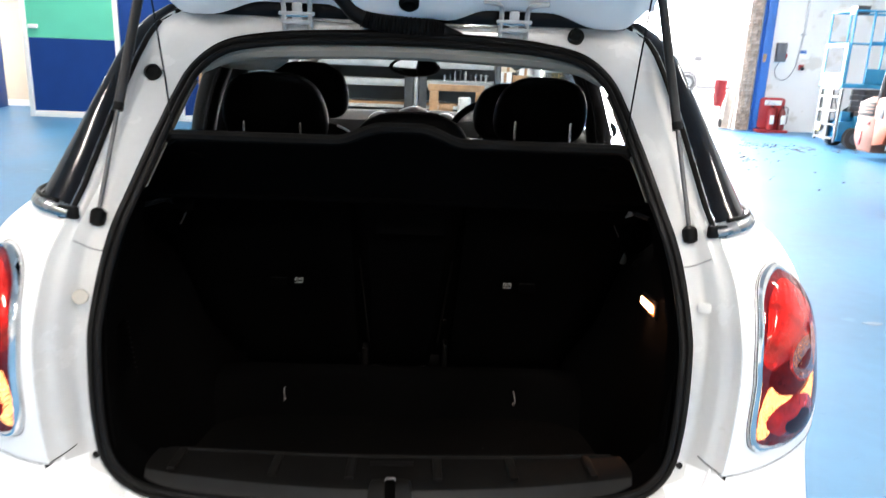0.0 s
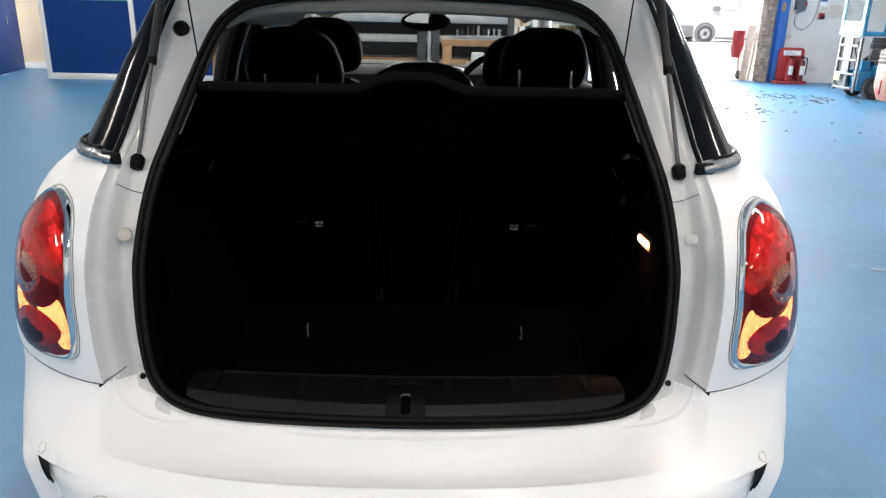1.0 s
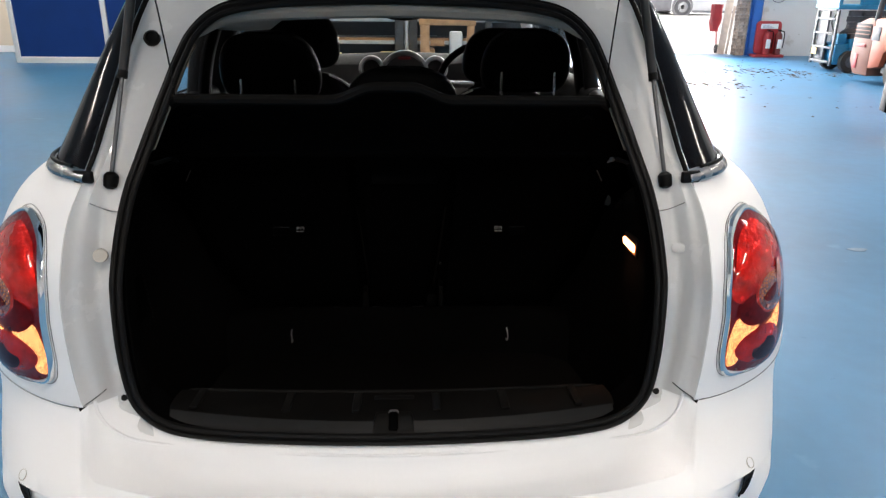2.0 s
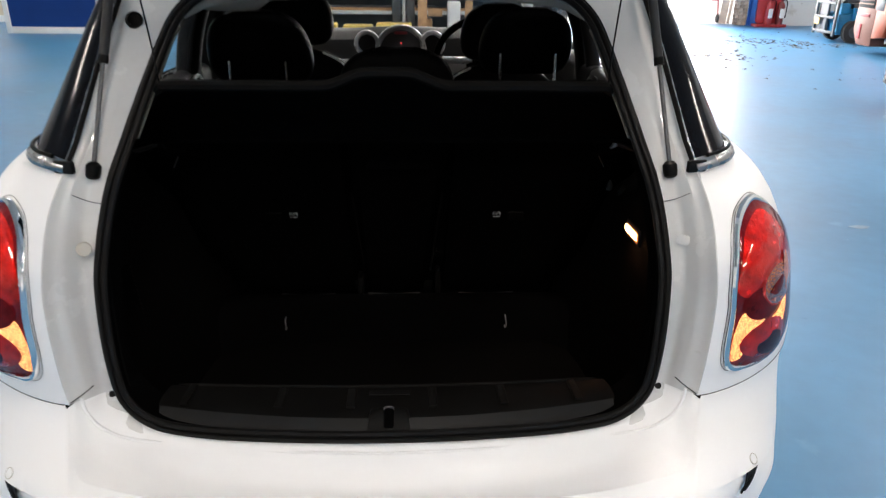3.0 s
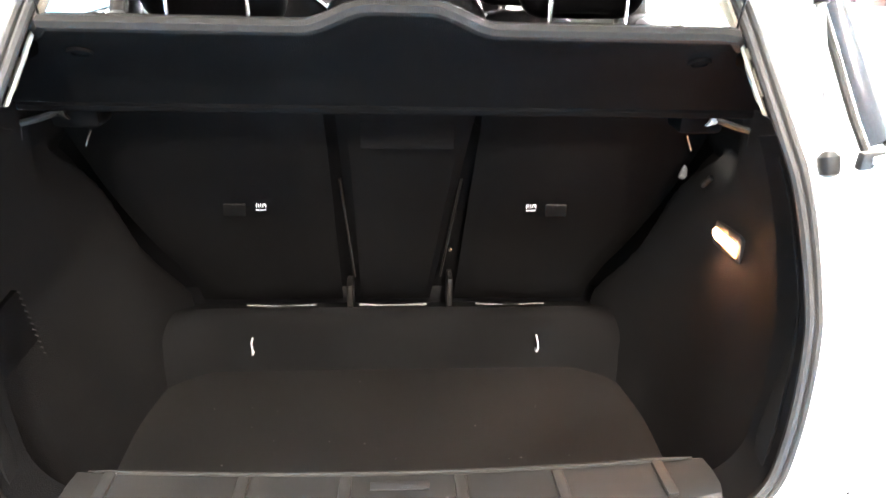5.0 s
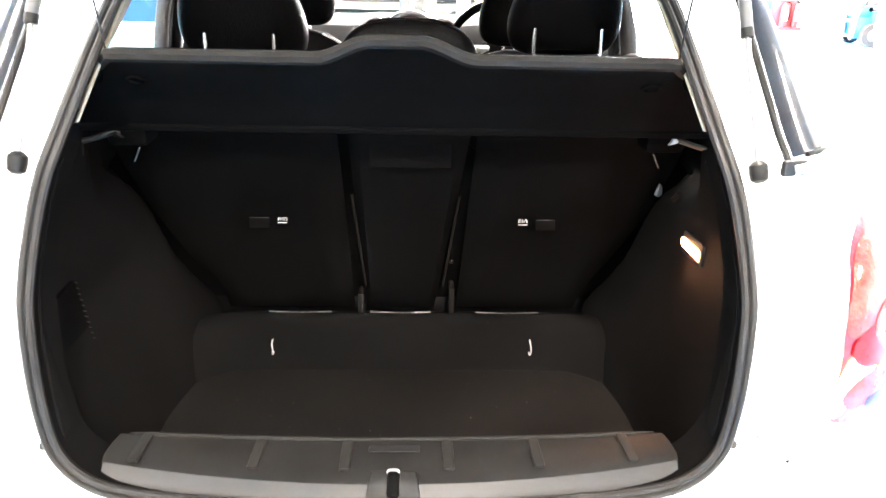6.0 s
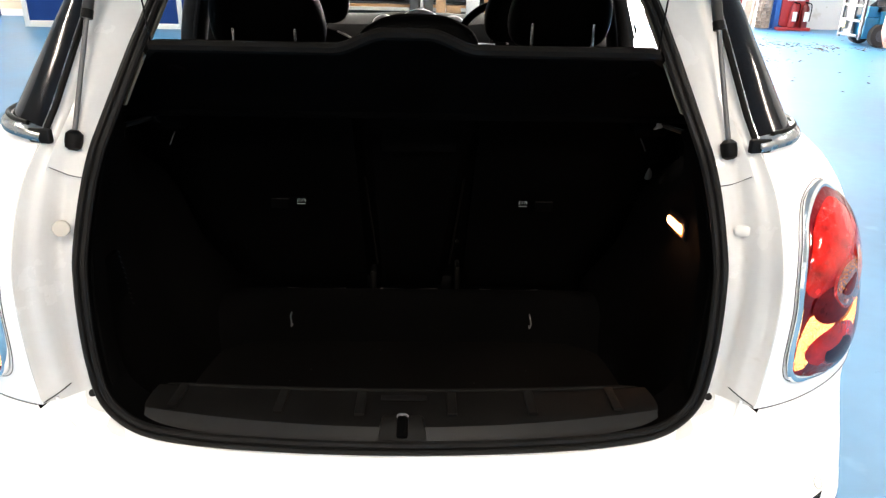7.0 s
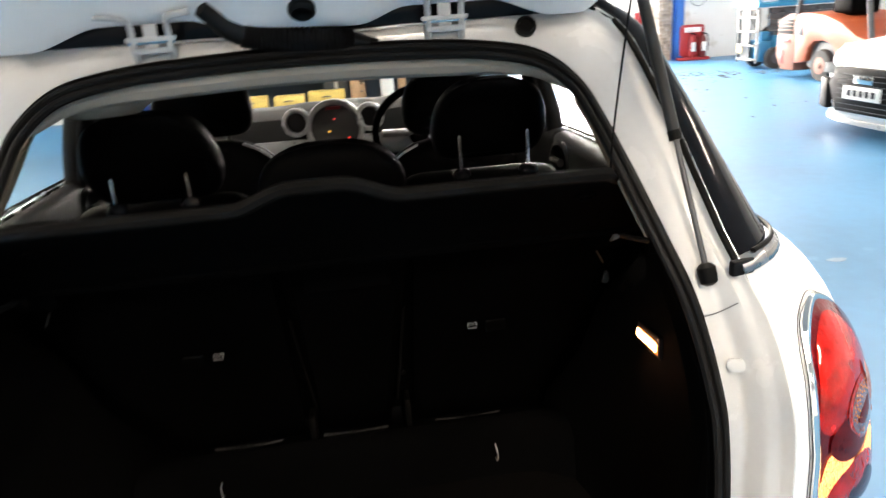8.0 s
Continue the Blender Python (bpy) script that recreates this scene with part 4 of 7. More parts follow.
for s in (1, -1):
    lamp = part("tail_light", lamp_sheet(LAMP, -0.001, 0.0, s, 16), LAMP_RED, car, "tall oval red tail light, lower part lit")
    ring = [mirrored(lamp_skin(u, z, 0.004), s) for u, z in LAMP]
    part("chrome_surround", tube(ring, [0.0012 + 0.0064 * (1 - soft(u, 0.525, 0.58 + 0.07 * soft(z, 0.8, 0.95))) + 0.0045 * soft(z, 1.03, 1.07) for u, z in LAMP], 8, closed=True, flat=0.8), CHROME, lamp, "chrome lamp surround")
    gasket = [mirrored(lamp_skin(0.63 + (u - 0.63) * 1.07, 0.91 + (z - 0.91) * 1.045, 0.0008), s) for u, z in LAMP]
    part("lamp_gasket", tube(gasket, 0.0007, 6, closed=True), ROD_DARK, lamp, "thin black lamp gasket")
    part("upper_lens", lamp_sheet(loop2(LAMP_TOP), 0.0006, 0.001, s, 12), LAMP_BRIGHT, lamp, "bright red upper lens")
    part("indicator_bowl", lamp_sheet(lamp_round(0.610, 1.003, 0.050, 0.040), 0.0012, 0.001, s, 8), LAMP_BRIGHT, lamp, "red upper bowl")
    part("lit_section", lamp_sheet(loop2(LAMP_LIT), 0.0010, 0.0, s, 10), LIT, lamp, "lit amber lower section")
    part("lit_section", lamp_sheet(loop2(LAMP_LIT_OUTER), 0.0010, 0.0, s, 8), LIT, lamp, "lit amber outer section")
    part("stop_bowl", lamp_sheet(lamp_round(0.573, 0.902, 0.052, 0.034), 0.0018, 0.001, s, 8), LAMP_DARK, lamp, "dark red middle bowl")
    part("reversing_rim", lamp_sheet(lamp_round(0.612, 0.930, 0.053, 0.044), 0.0026, 0.002, s, 8), LAMP_PINK, lamp, "red bowl rim")
    part("reversing_bowl", lamp_sheet(lamp_round(0.613, 0.929, 0.047, 0.039), 0.0034, 0.003, s, 8), LAMP_SILVER, lamp, "clear smoked reversing bowl")
    part("reversing_bulb", lamp_sheet(loop2([(0.580, 0.922), (0.600, 0.938), (0.622, 0.944), (0.624, 0.926), (0.610, 0.914), (0.594, 0.912)], 4), 0.0060, 0.001, s, 4), LAMP_DARK, lamp, "dark bulb socket")
    part("clear_flank", lamp_sheet(lamp_round(0.640, 0.952, 0.013, 0.034), 0.0056, 0.003, s, 5), LAMP_CLEAR, lamp, "pale clear edge of the bowl")
    # Amber dots set on the bowl as painted sparkles.
    for k in range(26):
        a, r = radians(70 + 5.2 * k), (0.58, 0.80, 0.96, 0.70, 0.88)[k % 5]
        facet = lamp_sheet(lamp_round(0.612 + r * 0.046 * math.cos(a), 0.932 + r * 0.038 * math.sin(a), 0.0017, 0.0016, 6), 0.0058, 0.001, s, 2)
        part("facet_glint", facet, LAMP_AMBER, lamp)
    # Three pale patches painted as glints low in the bowl.
    for du, dz, ru, rz in ((-0.020, -0.028, 0.005, 0.004), (0.006, -0.031, 0.006, 0.002), (0.024, -0.016, 0.002, 0.007)):
        part("facet_glint", lamp_sheet(lamp_round(0.612 + du, 0.930 + dz, ru, rz, 8), 0.0060, 0.001, s, 2), LAMP_CLEAR, lamp)
    part("lower_bowl", lamp_sheet(lamp_round(0.592, 0.817, 0.062, 0.048), 0.0018, 0.004, s, 10), LAMP_BRIGHT, lamp, "ribbed red lower bowl")
    # Thin ribs in darker red draw the shading between the bowl's ribs.
    for k in range(5):
        a = radians(95 + 32 * k)
        rib = [mirrored(lamp_skin(0.600 + r * 0.058 * math.cos(a), 0.815 + r * 0.046 * math.sin(a), dome_at(0.600 + r * 0.058 * math.cos(a), 0.815 + r * 0.046 * math.sin(a)) + 0.0018 + 0.004 * (1 - r * r)), s) for r in (0.6, 0.78, 0.95)]
        part("rib_shade", tube(rib, 0.0009, 5), LAMP_RED, lamp)
    part("fog_bowl", lamp_sheet(lamp_round(0.604, 0.804, 0.036, 0.030), 0.0052, 0.001, s, 8), LAMP_BLUE, lamp, "dark smoked bowl")

# gas struts
for s in (1, -1):
    low, mid, top = Vector((0.537 * s, 1.232, 1.136)), Vector((0.513 * s, 1.300, 1.328)), None
    d = (mid - low).normalized()
    top = low + d * 0.52
    strut = part("gas_strut", tube([mid, top], 0.0088, 14), STRUT_BLACK, car, "black tailgate gas strut")
    part("piston_rod", tube([low, mid], 0.0042, 10), ROD_DARK, strut, "dark steel rod")
    part("ball_socket", lathe([(0.006, -0.016), (0.012, -0.012), (0.0135, -0.002), (0.0135, 0.010), (0.009, 0.015), (0.006, 0.017)], low, d, 18), RUBBER, strut, "black ball socket")
    part("collar", tube([mid - d * 0.008, mid + d * 0.006], 0.0096, 14), RUBBER, strut)

# roof, pillars, windscreen, bonnet
rows = []
for k in range(21):
    y = 1.54 + 1.91 * k / 20
    zc = ramp(y, [1.50, 1.9, 2.5, 3.0, 3.45], [1.512, 1.535, 1.545, 1.53, 1.49])
    w = ramp(y, [1.50, 1.7, 2.4, 3.45], [0.44, 0.52, 0.56, 0.53])
    rows.append([(w * math.sin(a), y + 0.02 * (1 - math.cos(a)) - (0.02 * abs(math.sin(a)) ** 3 if k == 0 else 0), zc - 0.05 * abs(a / 1.35) ** 3.2) for a in [-1.35 + 2.7 * j / 20 for j in range(21)]])
part("roof", shell(grid(rows), 0.004), PAINT, car, "white steel roof")
part("headliner", shell(grid([[(p[0] * 0.93, p[1] + 0.02, p[2] - 0.05 - 0.02 * abs(p[0]) ** 2) for p in row] for row in rows]), 0.006), LINER, car, "pale grey headliner")
part("headliner_edge", tube(smooth_path([(x, opening_y(x, z) + 0.035, z - 0.005) for x, z in ((-0.405, 1.395), (-0.34, 1.43), (-0.2, 1.441), (0, 1.446), (0.2, 1.441), (0.34, 1.43), (0.405, 1.395))], 5), [0.014 * min(1.0, 0.3 + 0.12 * min(k, 30 - k)) for k in range(31)], 8, flat=1.2), LINER, car, "pale grey headliner lip")
part("headliner_bulge", turn(lathe([(0.0, -0.045), (0.06, -0.04), (0.085, -0.02), (0.09, 0.0), (0.085, 0.03)], (0, 0, 0), (0, 0, 1), 24), Matrix.Translation((-0.335, 1.57, 1.430)) @ Matrix.Diagonal((0.95, 0.8, 0.85, 1))), LINER, car, "pale headliner moulding")
for s in (1, -1):
    for pts, r, mat, label in ((((0.535, 1.60, 1.455), (0.565, 2.0, 1.47), (0.575, 2.6, 1.47), (0.56, 3.4, 1.45), (0.66, 3.85, 1.22), (0.70, 4.1, 1.06)), 0.03, PAINT, "white roof rail and screen pillar"),
                               (((0.575, 2.44 + 0.11 * s, 1.46), (0.65, 2.45 + 0.11 * s, 1.28), (0.69, 2.46 + 0.11 * s, 1.08)), 0.04, BLACK_PLASTIC, "black middle pillar")):
        part("pillar", tube(smooth_path([mirrored(p, s) for p in pts], 5), r, 10), mat, car, label)
    middle = [Vector((0.575 * s, 2.44 + 0.11 * s, 1.46)), Vector((0.65 * s, 2.45 + 0.11 * s, 1.28)), Vector((0.69 * s, 2.46 + 0.11 * s, 1.08))]
    part("pillar_strip", tube(smooth_path([p + Vector((-0.014 * s, -0.034, 0)) for p in middle], 5), 0.009, 8), DOOR_TRIM, car, "grey seat belt on the middle pillar")
    part("door_frame", tube(smooth_path([p + Vector((0.004 * s, 0.20 if s < 0 else -0.09, 0)) for p in middle], 5), 0.052 if s < 0 else 0.026, 10), BLACK_PLASTIC, car, "black front door frame")
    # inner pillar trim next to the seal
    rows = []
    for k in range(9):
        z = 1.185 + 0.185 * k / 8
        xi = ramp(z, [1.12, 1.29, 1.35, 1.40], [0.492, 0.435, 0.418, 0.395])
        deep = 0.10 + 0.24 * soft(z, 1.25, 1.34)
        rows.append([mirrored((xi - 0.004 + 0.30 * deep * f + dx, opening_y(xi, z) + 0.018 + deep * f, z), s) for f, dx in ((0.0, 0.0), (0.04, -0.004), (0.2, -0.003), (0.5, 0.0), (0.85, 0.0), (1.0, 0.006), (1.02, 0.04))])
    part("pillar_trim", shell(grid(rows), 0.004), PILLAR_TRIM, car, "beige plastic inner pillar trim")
    # doors
    for y0, y1 in ((1.62, 2.42), (2.5, 4.0)):
        door = part("door_card", turn(box((-0.035, y0 - 0.1, 0.42), (0.035, y1, 1.155), 0.03, segments=3), Matrix.Translation((0.685 * s, 0, 0))), DOOR_TRIM, car, "dark grey door lining")
        part("arm_rest", box((0.60 * s, y0 + 0.25, 0.80), (0.66 * s, y1 - 0.15, 0.86), 0.02), DOOR_TRIM, door)
        part("speaker_ring", lathe([(0.055, 0.0), (0.06, 0.012), (0.048, 0.018), (0.044, 0.006), (0.0, 0.004)], (0.652 * s, y1 - 0.12, 1.085), (-s, -0.2, 0), 28), BLACK_PLASTIC, door, "round black handle recess")
        part("inner_handle", tube([(0.635 * s, y1 - 0.15, 1.085), (0.63 * s, y1 - 0.09, 1.085)], 0.012, 8), BLACK_PLASTIC, door)
        pane = part("door_window", grid([[mirrored((0.705, y0 + 0.03, 1.14), s), mirrored((0.705, y1 - 0.03, 1.14), s)], [mirrored((0.60, y0 + 0.05, 1.45), s), mirrored((0.60, y1 - 0.03 - (0.5 if y1 > 3.9 else 0), 1.45), s)]]), PANE, car, "clear door window", smooth=False)
        shell_me = bmesh.new()
        shell_me.from_mesh(pane.data)
        shell(shell_me, 0.004).to_mesh(pane.data)
        shell_me.free()
        pane.visible_shadow = False
for s in (1, -1):
    shape = lathe([(0.0, -0.05), (0.6, -0.045), (0.92, -0.02), (1.0, 0.01), (0.97, 0.03), (0.9, 0.03)], (0, 0, 0), (0, -1, 0), 28)
    wing_mirror = part("door_mirror", turn(shape, Matrix.Translation((0.925 * s, 3.52, 1.112)) @ Matrix.Diagonal((0.075, 1, 0.052, 1))), BLACK_PLASTIC, car, "black door mirror")
    part("mirror_foot", tube([(0.73 * s, 3.6, 1.09), (0.88 * s, 3.55, 1.09)], 0.022, 8), BLACK_PLASTIC, wing_mirror)
    part("mirror_glass", turn(lathe([(0.88, 0.026), (0.0, 0.028)], (0, 0, 0), (0, -1, 0), 28), Matrix.Translation((0.925 * s, 3.52, 1.112)) @ Matrix.Diagonal((0.075, 1, 0.052, 1))), MIRROR, wing_mirror, "mirror glass")
pane = part("windscreen", shell(grid([[(x, 3.47 + 0.03 * (1 - abs(x)), 1.47) for x in (-0.55, -0.28, 0, 0.28, 0.55)], [(x * 1.25, 4.1 + 0.08 * (1 - abs(x)), 1.06) for x in (-0.55, -0.28, 0, 0.28, 0.55)]]), 0.005), PANE, car, "clear windscreen", smooth=False)
pane.visible_shadow = False
rows = []
for k in range(9):
    y = 4.12 + 0.95 * k / 8
    zc = ramp(y, [4.1, 4.6, 4.9, 5.07], [1.035, 0.98, 0.90, 0.74])
    rows.append([(0.80 * math.sin(a), y - 0.12 * abs(math.sin(a)) ** 2 * soft(y, 4.3, 5.1), zc - 0.10 * abs(a / 1.4) ** 3) for a in [-1.4 + 2.8 * j / 14 for j in range(15)]])
part("bonnet", shell(grid(rows), 0.004), PAINT, car, "white bonnet")
part("front_bumper", box((-0.84, 4.75, 0.25), (0.84, 5.04, 0.78), 0.12, segments=4), PAINT, car, "white front bumper")
part("underbody", box((-0.72, 1.25, 0.2), (0.72, 4.8, 0.42), 0.03), BLACK_PLASTIC, car, "dark underbody")
for s in (1, -1):
    part("side_skirt", box((0.68 * s, 1.55, 0.22), (0.845 * s, 4.75, 0.74), 0.05), PAINT, car, "white lower door skin")
    for y in (1.95, 4.42):
        wheel = part("wheel", lathe([(0.20, -0.09), (0.325, -0.085), (0.335, -0.06), (0.335, 0.06), (0.325, 0.085), (0.21, 0.09)], (0.775 * s, y, 0.335), (s, 0, 0), 36), TYRE, car, "black tyre on an alloy wheel")
        part("rim", lathe([(0.205, 0.088), (0.2, 0.096), (0.06, 0.07), (0.0, 0.08)], (0.775 * s, y, 0.335), (s, 0, 0), 28), SILVER, wheel, "silver alloy rim")

# ---- raised tailgate ----
GATE = Matrix.Translation((0, 1.475, 1.535)) @ pose(0, 0, 0, -32, 0, 0)   # local: x across, -y away from the hinge, z up


rows = []
for k in range(73):
    x = -0.51 + 1.02 * k / 72
    low = -0.026 + 0.027 * soft(abs(x), 0.085, 0.165) - 0.034 * soft(abs(x), 0.29, 0.39) + 0.075 * soft(abs(x), 0.43, 0.535)
    rows.append([(x, 0.01, 0.035), (x, 0.022, 0.02), (x, 0.024, low + 0.016), (x, 0.018, low + 0.004), (x, 0.004, low), (x, -0.02, low + 0.002), (x, -0.05, low + 0.012), (x, -0.10, low + 0.016), (x, -0.13, low + 0.03), (x, -0.13, 0.035)])
bm = turn(grid(rows, close_cols=True), GATE)
gate = part("tailgate", bm, PAINT, car, "white raised tailgate, seen from its hinged edge")
bm = bmesh.new()
for s in (1, -1):
    box((0.43 * s, -0.55, -0.03), (0.52 * s, -0.13, 0.03), 0.015, bm)
box((-0.60, -1.0, -0.04), (0.60, -0.55, 0.05), 0.03, bm)
part("gate_panel", turn(bm, GATE), PAINT, gate, "white lower gate panel")
part("gate_glass", turn(box((-0.43, -0.55, 0.012), (0.43, -0.13, 0.018)), GATE), GLOSS_BLACK, gate, "tinted rear window")
part("gate_buffer", lathe([(0.02, -0.004), (0.02, 0.004), (0.015, 0.009), (0.008, 0.005), (0.0, 0.004)], (0.006, 1.4335, 1.534), (0, -0.62, -0.78), 24), RUBBER, gate, "round black rubber buffer")
part("spoiler_gap", prism([(-0.455, 1.503), (-0.40, 1.503), (-0.22, 1.503), (0.22, 1.503), (0.40, 1.503), (0.455, 1.503), (0.452, 1.535), (0.40, 1.56), (-0.40, 1.56), (-0.452, 1.535)], "y", 1.512, 1.540, 0.002), GLOSS_BLACK, gate, "dark strip behind the gate's edge")
for s in (1, -1):
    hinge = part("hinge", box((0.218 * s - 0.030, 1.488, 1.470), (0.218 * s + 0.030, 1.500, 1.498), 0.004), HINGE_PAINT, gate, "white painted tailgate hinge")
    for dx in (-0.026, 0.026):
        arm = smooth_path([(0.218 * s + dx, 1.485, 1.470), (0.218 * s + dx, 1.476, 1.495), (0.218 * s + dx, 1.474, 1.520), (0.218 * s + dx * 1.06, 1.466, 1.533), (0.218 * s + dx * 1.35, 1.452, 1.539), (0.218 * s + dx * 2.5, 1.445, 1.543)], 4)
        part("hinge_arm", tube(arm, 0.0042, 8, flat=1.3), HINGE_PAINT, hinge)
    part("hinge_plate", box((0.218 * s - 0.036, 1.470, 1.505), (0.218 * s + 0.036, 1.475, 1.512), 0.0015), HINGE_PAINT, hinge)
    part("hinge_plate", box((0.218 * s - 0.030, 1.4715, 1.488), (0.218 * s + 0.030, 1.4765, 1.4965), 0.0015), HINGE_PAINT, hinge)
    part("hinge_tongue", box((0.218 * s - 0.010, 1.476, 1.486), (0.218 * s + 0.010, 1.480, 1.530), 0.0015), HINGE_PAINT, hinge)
    part("hinge_pin", tube([(0.218 * s - 0.034, 1.478, 1.505), (0.218 * s + 0.034, 1.478, 1.505)], 0.0045, 8), STEEL, hinge)
    # shelf cord
    part("shelf_cord", tube(smooth_path([(0.43 * s, 1.335, 1.26), (0.424 * s, 1.30, 1.36), (0.415 * s, 1.22, 1.53), (0.41 * s, 1.16, 1.64)], 4), 0.0016, 5), RUBBER, gate, "thin black shelf cord")
# corrugated cable sleeve
hose = smooth_path([(-0.135, 1.44, 1.545), (-0.118, 1.452, 1.530), (-0.098, 1.462, 1.512), (-0.068, 1.468, 1.500), (-0.012, 1.470, 1.4925), (0.052, 1.472, 1.4885), (0.080, 1.478, 1.484), (0.112, 1.495, 1.477)], 16)
n = len(hose)
part("cable_sleeve", tube(hose, [ramp(k, [0, 30, 46, 80, 94, n - 1], [0.012, 0.017, 0.0165, 0.0165, 0.013, 0.008]) + (0.0036 if k % 2 and 40 < k < 92 else 0.0) for k in range(n)], 12), BLACK_PLASTIC, gate, "black corrugated cable sleeve")

# ---- boot ----
# sill plate with ribs, satin strip and latch
rows = []
for k in range(41):
    x = -0.452 + 0.904 * k / 40
    c = 0.055 * (x / 0.45) ** 2
    rows.append([(x, 1.062 + c, 0.650), (x, 1.066 + c, 0.670), (x, 1.080 + c, 0.684), (x, 1.105 + c * 0.8, 0.692), (x * 0.99, 1.140 + c * 0.6, 0.697), (x * 0.975, 1.172 + c * 0.35, 0.700), (x * 0.973, 1.181 + c * 0.35, 0.692), (x * 0.973, 1.185 + c * 0.35, 0.60), (x * 0.973, 1.187 + c * 0.35, 0.47)])
sill = part("sill_plate", grid(rows), SILL_PLASTIC, car, "dark ribbed plastic loading sill")
rows = []
for k in range(33):
    x = -0.446 + 0.892 * k / 32
    c = 0.055 * (x / 0.45) ** 2
    rows.append([(x, 1.058 + c, 0.664), (x, 1.063 + c, 0.6735), (x, 1.069 + c, 0.6805), (x, 1.0800 + c, 0.6895)])
part("sill_strip", shell(grid(rows), 0.003), SILL_STRIP, sill, "satin grey scuff strip")
for x in (-0.40, -0.215, -0.075, 0.085, 0.225, 0.375):
    c = 0.055 * (x / 0.45) ** 2
    rib = turn(box((-0.0085, -0.031, -0.004), (0.0085, 0.031, 0.0035), 0.003), Matrix.Translation((x * 0.993, 1.136 + c * 0.52, 0.6985)) @ pose(0, 0, 0, 4, 0, 15 * x))
    part("rib", rib, SILL_RIB, sill, "low grey rib")
lip = [(x * 0.974, 1.1735 + 0.055 * (x / 0.45) ** 2 * 0.35, 0.7015) for x in [-0.437 + 0.874 * k / 40 for k in range(41)]]
part("sill_lip", tube(lip, [0.0034 * min(1.0, 0.25 + 0.4 * min(k, 40 - k)) for k in range(41)], 8), SILL_RIB, sill, "raised inner edge of the sill")
rows = []
for y, z, half in ((1.056, 0.664, 0.0415), (1.061, 0.676, 0.041), (1.070, 0.689, 0.0385), (1.082, 0.697, 0.0360), (1.094, 0.701, 0.0340), (1.101, 0.699, 0.0335), (1.105, 0.688, 0.033)):
    rows.append([(half * a, y + (0.004 if abs(a) > 1.05 else 0), z - d) for a, d in ((-1.14, 0.02), (-1.08, 0.008), (-1.0, 0.001), (-0.94, 0.0), (-0.5, -0.001), (0.0, -0.001), (0.5, -0.001), (0.94, 0.0), (1.0, 0.001), (1.08, 0.008), (1.14, 0.02))])
bm = shell(grid(rows), 0.003)
latch = part("latch_cover", bm, SILL_RIB, sill, "moulded latch cover")
part("latch_hole", turn(box((-0.0095, -0.019, -0.006), (0.0095, 0.019, 0.006), 0.005), Matrix.Translation((0, 1.077, 0.6925)) @ pose(0, 0, 0, 35)), FELT, sill, "black latch slot")
part("latch_loop", tube(smooth_path([(-0.007, 1.090, 0.698), (-0.007, 1.095, 0.7045), (0.007, 1.095, 0.7045), (0.007, 1.090, 0.698)], 4), 0.0022, 8), ROD_DARK, sill, "steel striker")
part("light_slot", box((-0.04, 1.142, 0.7005), (0.04, 1.157, 0.7025), 0.001), BLACK_PLASTIC, sill, "black recess")

# boot floor, step, sides
BOOT_FLOOR = 0.49
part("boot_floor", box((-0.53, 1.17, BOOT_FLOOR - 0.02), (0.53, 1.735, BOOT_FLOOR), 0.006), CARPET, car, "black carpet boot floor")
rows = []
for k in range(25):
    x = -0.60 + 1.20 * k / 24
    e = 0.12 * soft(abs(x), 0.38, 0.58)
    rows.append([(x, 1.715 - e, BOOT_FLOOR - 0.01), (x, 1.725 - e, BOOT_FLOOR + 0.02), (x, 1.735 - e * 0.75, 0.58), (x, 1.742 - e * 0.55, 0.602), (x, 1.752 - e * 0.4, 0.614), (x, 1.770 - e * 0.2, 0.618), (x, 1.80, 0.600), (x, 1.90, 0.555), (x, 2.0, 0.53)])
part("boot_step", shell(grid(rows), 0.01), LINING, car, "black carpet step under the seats")
